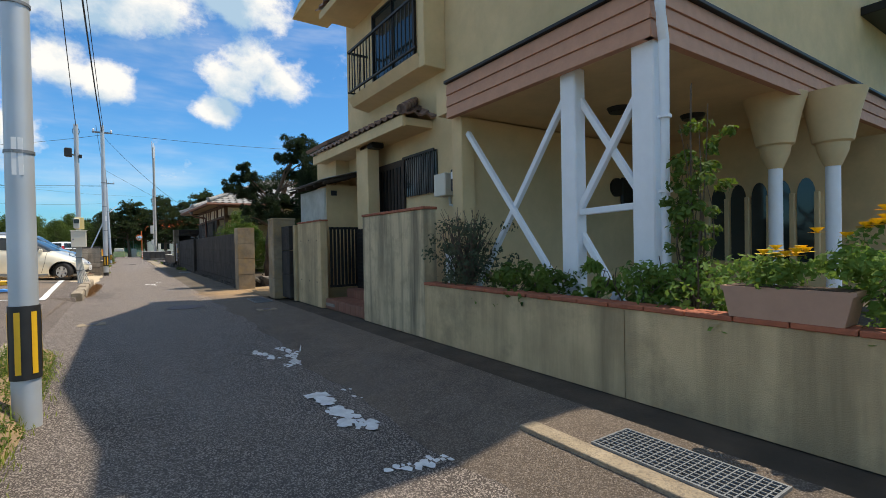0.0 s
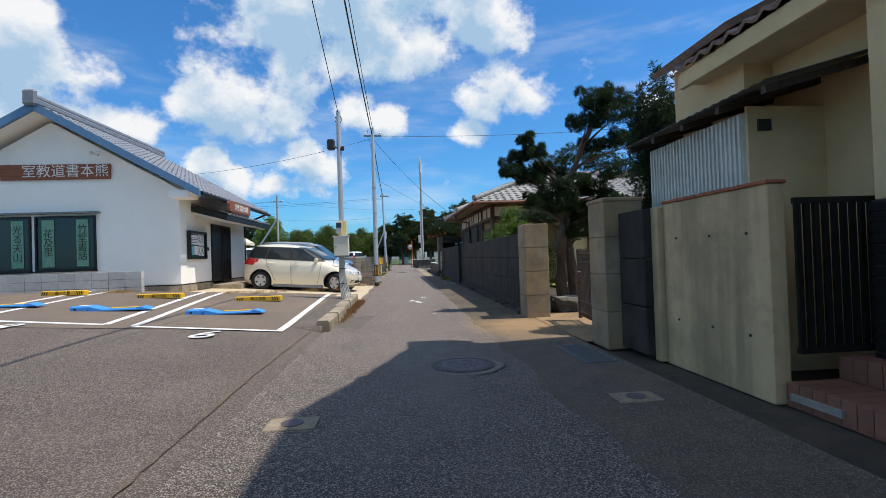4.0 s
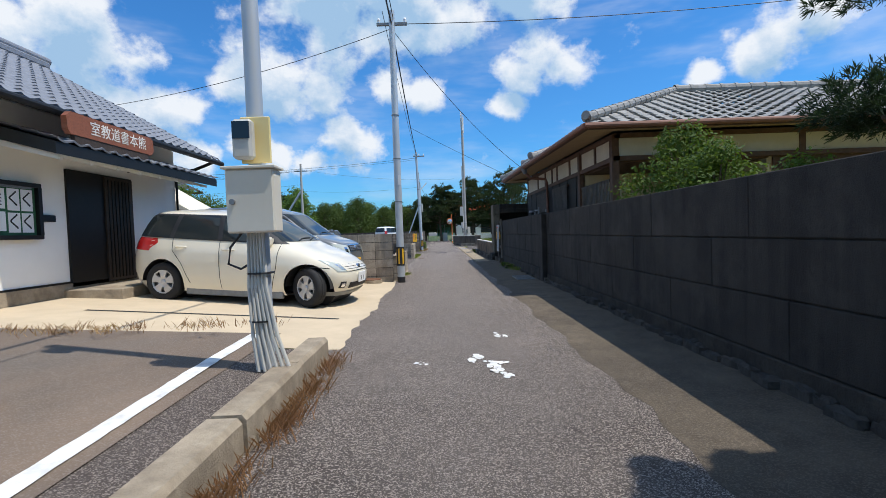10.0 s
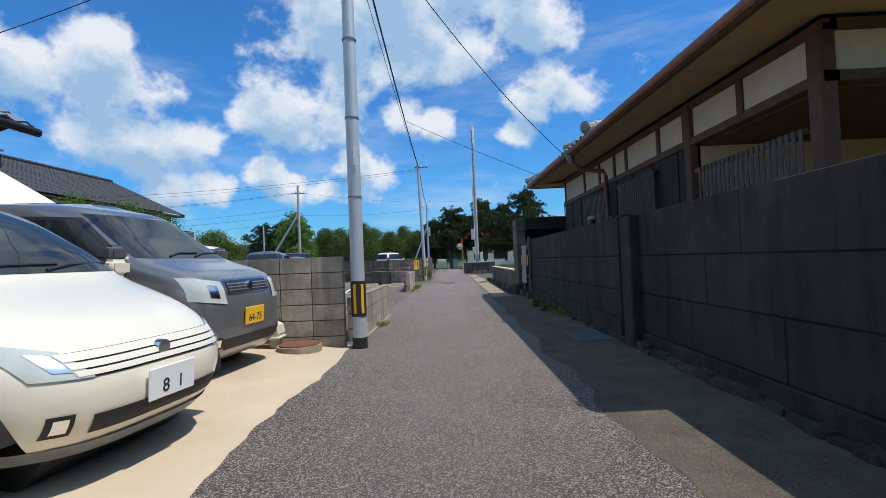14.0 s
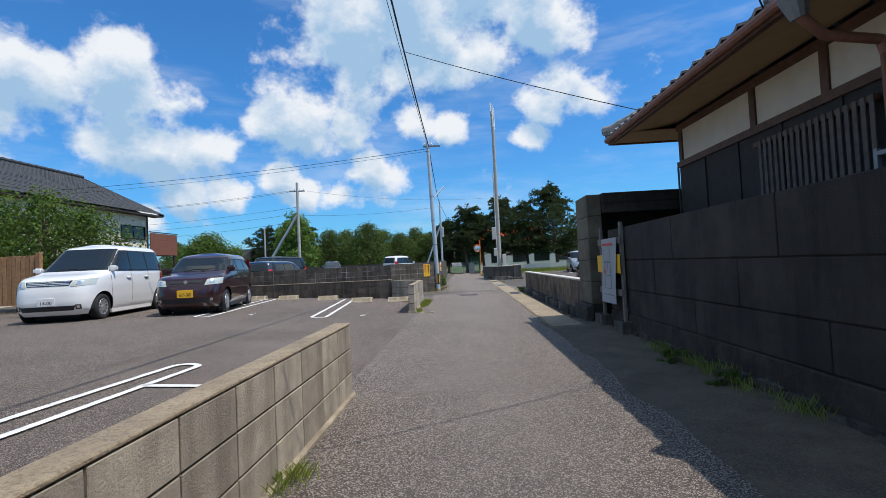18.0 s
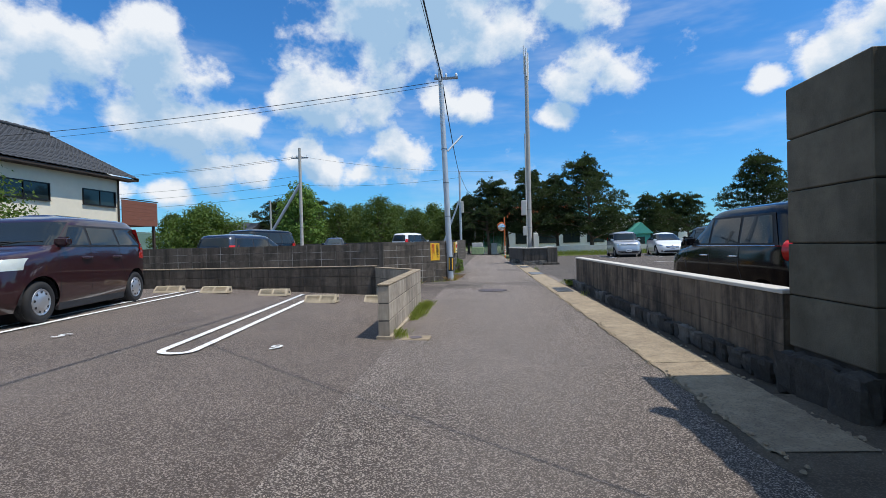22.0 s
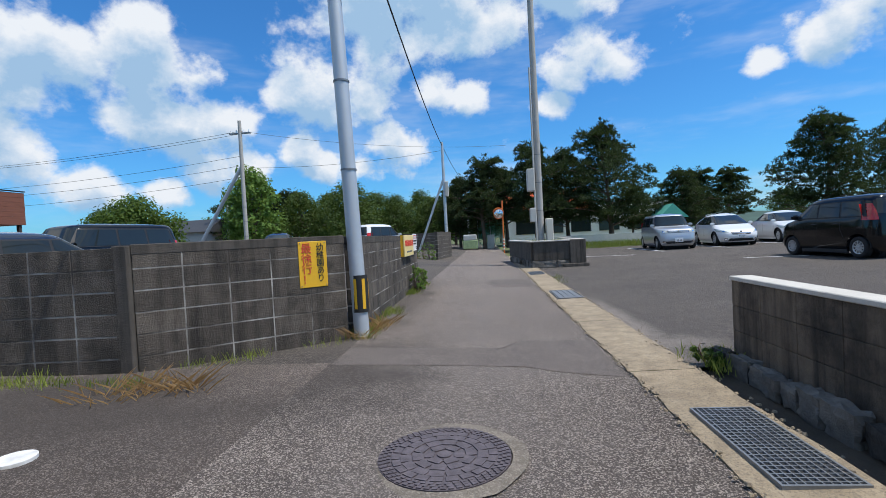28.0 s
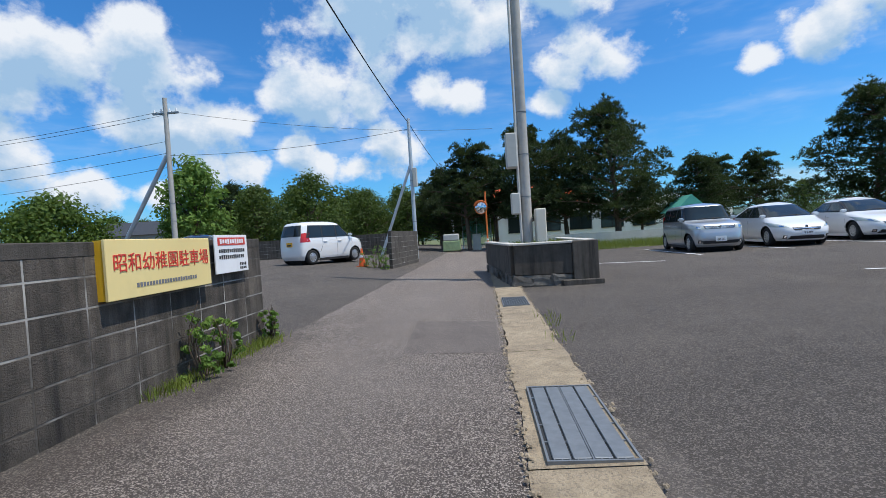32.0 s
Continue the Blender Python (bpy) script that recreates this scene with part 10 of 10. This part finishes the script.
# flap locks and height-warning bars in the first car park
for x, y, w in ((-3.45, 13.25, 1.25), (-5.45, 13.5, 1.25), (-7.45, 13.75, 1.25)):
    f = thing("flap_lock", "blue steel parking flap lock with a yellow stripe, lowered", "parking lock", "flap locks in the bays", at=(x, y, gz(x + 0.5, y)), turn=3)
    part("motor_box", Mesh().box(0.0, -0.13, 0.0, 0.30, 0.17, 0.10, 0.02), "bump_blue", f)
    part("ramp", Mesh().prism([(0.30, 0.0), (0.52, 0.0), (0.52, 0.03), (0.30, 0.09)], "y", -0.14, 0.16), "bump_blue", f)
    part("flap", Mesh().box(0.52, -0.14, 0.0, w - 0.2, 0.16, 0.032, 0.008), "bump_blue", f)
    part("stripe", Mesh().box(0.55, 0.02, 0.032, w - 0.25, 0.13, 0.042, 0.003), "sign_yellow", f)
    part("end_ramp", Mesh().prism([(w - 0.2, 0.0), (w, 0.0), (w - 0.03, 0.02), (w - 0.14, 0.055), (w - 0.2, 0.04)], "y", -0.12, 0.14), "bump_blue", f)
    part("lock", Mesh().tube([(0.09, -0.13, 0.05), (0.09, -0.137, 0.05)], 0.02, 12), "sign_black", f)
    part("label_plate", Mesh().box(0.08, -0.02, 0.10, 0.24, 0.10, 0.103), "sign_white", f)
for x, y, w in ((-3.35, 15.35, 0.98), (-5.5, 15.6, 1.0), (-7.65, 15.9, 1.0)):
    b = thing("height_bar", "yellow wheel stop lettered with a height warning, striped ends", "wheel stop", "yellow bars in the bays", at=(x, y, gz(x + 0.5, y)), turn=-7)
    part("bar", Mesh().box(0, -0.06, 0.0, w, 0.06, 0.105, 0.012), "sign_yellow", b)
    words("高さ注意", 0.085, "sign_black", b, (w * 0.5, -0.062, 0.055), (90, 0, 0))
    for s in (0, 1):
        for k in range(3):
            x0 = (0.015 + 0.05 * k) if s == 0 else (w - 0.17 + 0.05 * k)
            t = 0.03 if s == 0 else -0.03
            m = Mesh().add([(x0, -0.0625, 0.015), (x0 + 0.025, -0.0625, 0.015), (x0 + 0.025 + t, -0.0625, 0.09), (x0 + t, -0.0625, 0.09)], ((0, 1, 2, 3),))
            part("stripe", m, "sign_black", b)
f = thing("flap_lock", "blue steel parking flap lock with a broad yellow flap", "parking lock", "flap locks in the bays", at=(-1.55, 4.75, gz(-1.6, 4.7)), turn=182)
part("end_ramp", Mesh().prism([(-0.2, 0.0), (0.05, 0.0), (0.05, 0.05), (-0.06, 0.06)], "y", -0.2, 0.2), "bump_blue", f)
part("flap", Mesh().box(0.05, -0.16, 0.0, 0.75, 0.18, 0.05, 0.01), "sign_yellow", f)
part("rim", Mesh().box(0.05, -0.22, 0.0, 0.75, -0.165, 0.06, 0.01), "bump_blue", f)
part("motor_box", Mesh().box(0.75, -0.2, 0.0, 1.1, 0.2, 0.11, 0.02), "bump_blue", f)

# garden gate leaf with rusty bars, standing open
leaf = thing("garden_gate", "rusty wrought-iron gate leaf with close bars, standing open", "gate", at=(2.98, 10.82, 0.0), turn=84.0)
part("top_rail", Mesh().box(0, -0.015, 1.08, 1.62, 0.015, 1.11), "metal_rust", leaf)
part("second_rail", Mesh().box(0, -0.012, 0.94, 1.62, 0.012, 0.965), "metal_rust", leaf)
part("low_rail", Mesh().box(0, -0.012, 0.30, 1.62, 0.012, 0.325), "metal_rust", leaf)
part("bottom_rail", Mesh().box(0, -0.015, 0.12, 1.62, 0.015, 0.15), "metal_rust", leaf)
data = Mesh().tube([(0, 0, 0.06), (0, 0, 1.13), (0, 0, 1.17)], [0.0125, 0.0125, 0.004], 8).data("bar", "metal_rust")
for i in range(25):
    piece("bar", data, (0.03 + 0.065 * i, 0, 0), leaf)
data = Mesh().tube([(0, -0.03, 0.0), (0, 0.03, 0.0)], 0.028, 10).data("ring", "metal_rust")
for i in range(12):
    piece("ring", data, (0.06 + 0.13 * i, 0, 1.025), leaf)
part("stile", Mesh().box(1.60, -0.025, 0.02, 1.65, 0.025, 1.16), "metal_rust", leaf)
part("lock_box", Mesh().box(1.50, -0.05, 0.62, 1.64, 0.05, 0.80, 0.01), "metal_rust", leaf)
for z in (0.25, 0.95):
    part("hinge", Mesh().tube([(-0.02, 0, z), (-0.02, 0, z + 0.12)], 0.02, 10), "metal_rust", leaf)
for x, y, s in ((3.50, 14.05, (0.30, 0.20, 0.17)), (3.98, 14.25, (0.18, 0.2, 0.2)), (3.2, 14.35, (0.2, 0.25, 0.16)), (4.2, 14.6, (0.2, 0.2, 0.16))):
    g_ = stone((x, y, 0.08), s, None, "garden_stone")
    tagged(g_, "rounded tan garden stone at the foot of a pine", "stone", "stones round the garden pine")
part_e = structure("lawn_edging", Mesh().prism([(5.5, 20.0), (5.62, 20.0), (5.0, 12.6), (4.88, 12.6)], "z", 0.0, 0.12), "cap_white", "pale concrete edging of a garden lawn", "edging")

# air pump cover and round rusty lid by the tall block wall
pump = thing("pump_cover", "cream plastic pump cover on two stubby feet", "pump cover", at=(-1.96, 23.56, gz(-1.96, 23.5)))
part("cover", Mesh().prism([(-0.26, 0.13), (0.22, 0.13), (0.24, 0.17), (0.22, 0.27), (0.14, 0.31), (-0.02, 0.31), (-0.20, 0.24), (-0.26, 0.18)], "y", -0.12, 0.12), "tank_cream", pump)
part("rim", Mesh().box(-0.27, -0.13, 0.11, 0.25, 0.13, 0.135, 0.006), "tank_cream", pump)
for x in (-0.18, 0.15):
    part("foot", Mesh().tube([(x, 0, -0.01), (x, 0, 0.11)], 0.055, 14), "tank_cream", pump)
part("label_plate", Mesh().box(-0.06, -0.123, 0.19, 0.0, -0.12, 0.23), "sign_black", pump)
part("label_plate", Mesh().box(0.17, -0.123, 0.18, 0.215, -0.12, 0.24), "sign_yellow", pump)
lid = thing("round_lid", "rust-brown round lid in a low concrete ring", "pit lid", at=(-1.47, 23.45, gz(-1.47, 23.4)))
part("ring", Mesh().tube([(0, 0, -0.02), (0, 0, 0.07)], 0.26, 28), "kerb_concrete", lid)
part("plate", Mesh().tube([(0, 0, 0.07), (0, 0, 0.085)], 0.235, 28), "lid_rust", lid)
# slot drain across the forecourt
sd = thing("slot_drain", "dark narrow slot drain across the concrete forecourt", "slot drain", at=(0, 0, 0), kind="structure")
m = Mesh()
for i in range(8):
    x0, x1 = -4.6 + 0.42 * i, -4.6 + 0.42 * (i + 1)
    m.quad((x0, 18.88, gz(x0, 18.9) + 0.006), (x1, 18.88, gz(x1, 18.9) + 0.006), (x1, 18.96, gz(x1, 18.9) + 0.006), (x0, 18.96, gz(x0, 18.9) + 0.006))
part("grate", m, "sign_black", sd)
# slat fence behind the tall block wall
fence = thing("wood_fence", "brown wooden slat fence behind a car park", "fence", at=(-5.1, 5.9, 0.27))
data = Mesh().box(-0.055, -0.012, 0.3, 0.055, 0.012, 1.58, 0.004).data("slat", "fence_wood")
for i in range(44):
    piece("slat", data, (-11.2 + 0.125 * i, 29.0, 0.0), fence)
for z in (0.6, 1.45):
    part("rail", Mesh().box(-11.3, 29.015, z, -5.7, 29.05, z + 0.08), "fence_wood", fence)
for i in range(5):
    part("post", Mesh().box(-11.25 + 1.36 * i, 28.95, 0.0, -11.15 + 1.36 * i, 29.05, 1.66), "fence_wood", fence)
# painted spot and a pale manhole in the second car park
sp = thing("valve_cover", "small white-painted round cover in the asphalt", "valve cover", "valve covers in the lane", at=(-2.04, 39.54, gz(-2.04, 39.54) + 0.002))
part("plate", Mesh().tube([(0, 0, -0.01), (0, 0, 0.008)], 0.10, 20), "road_paint", sp)
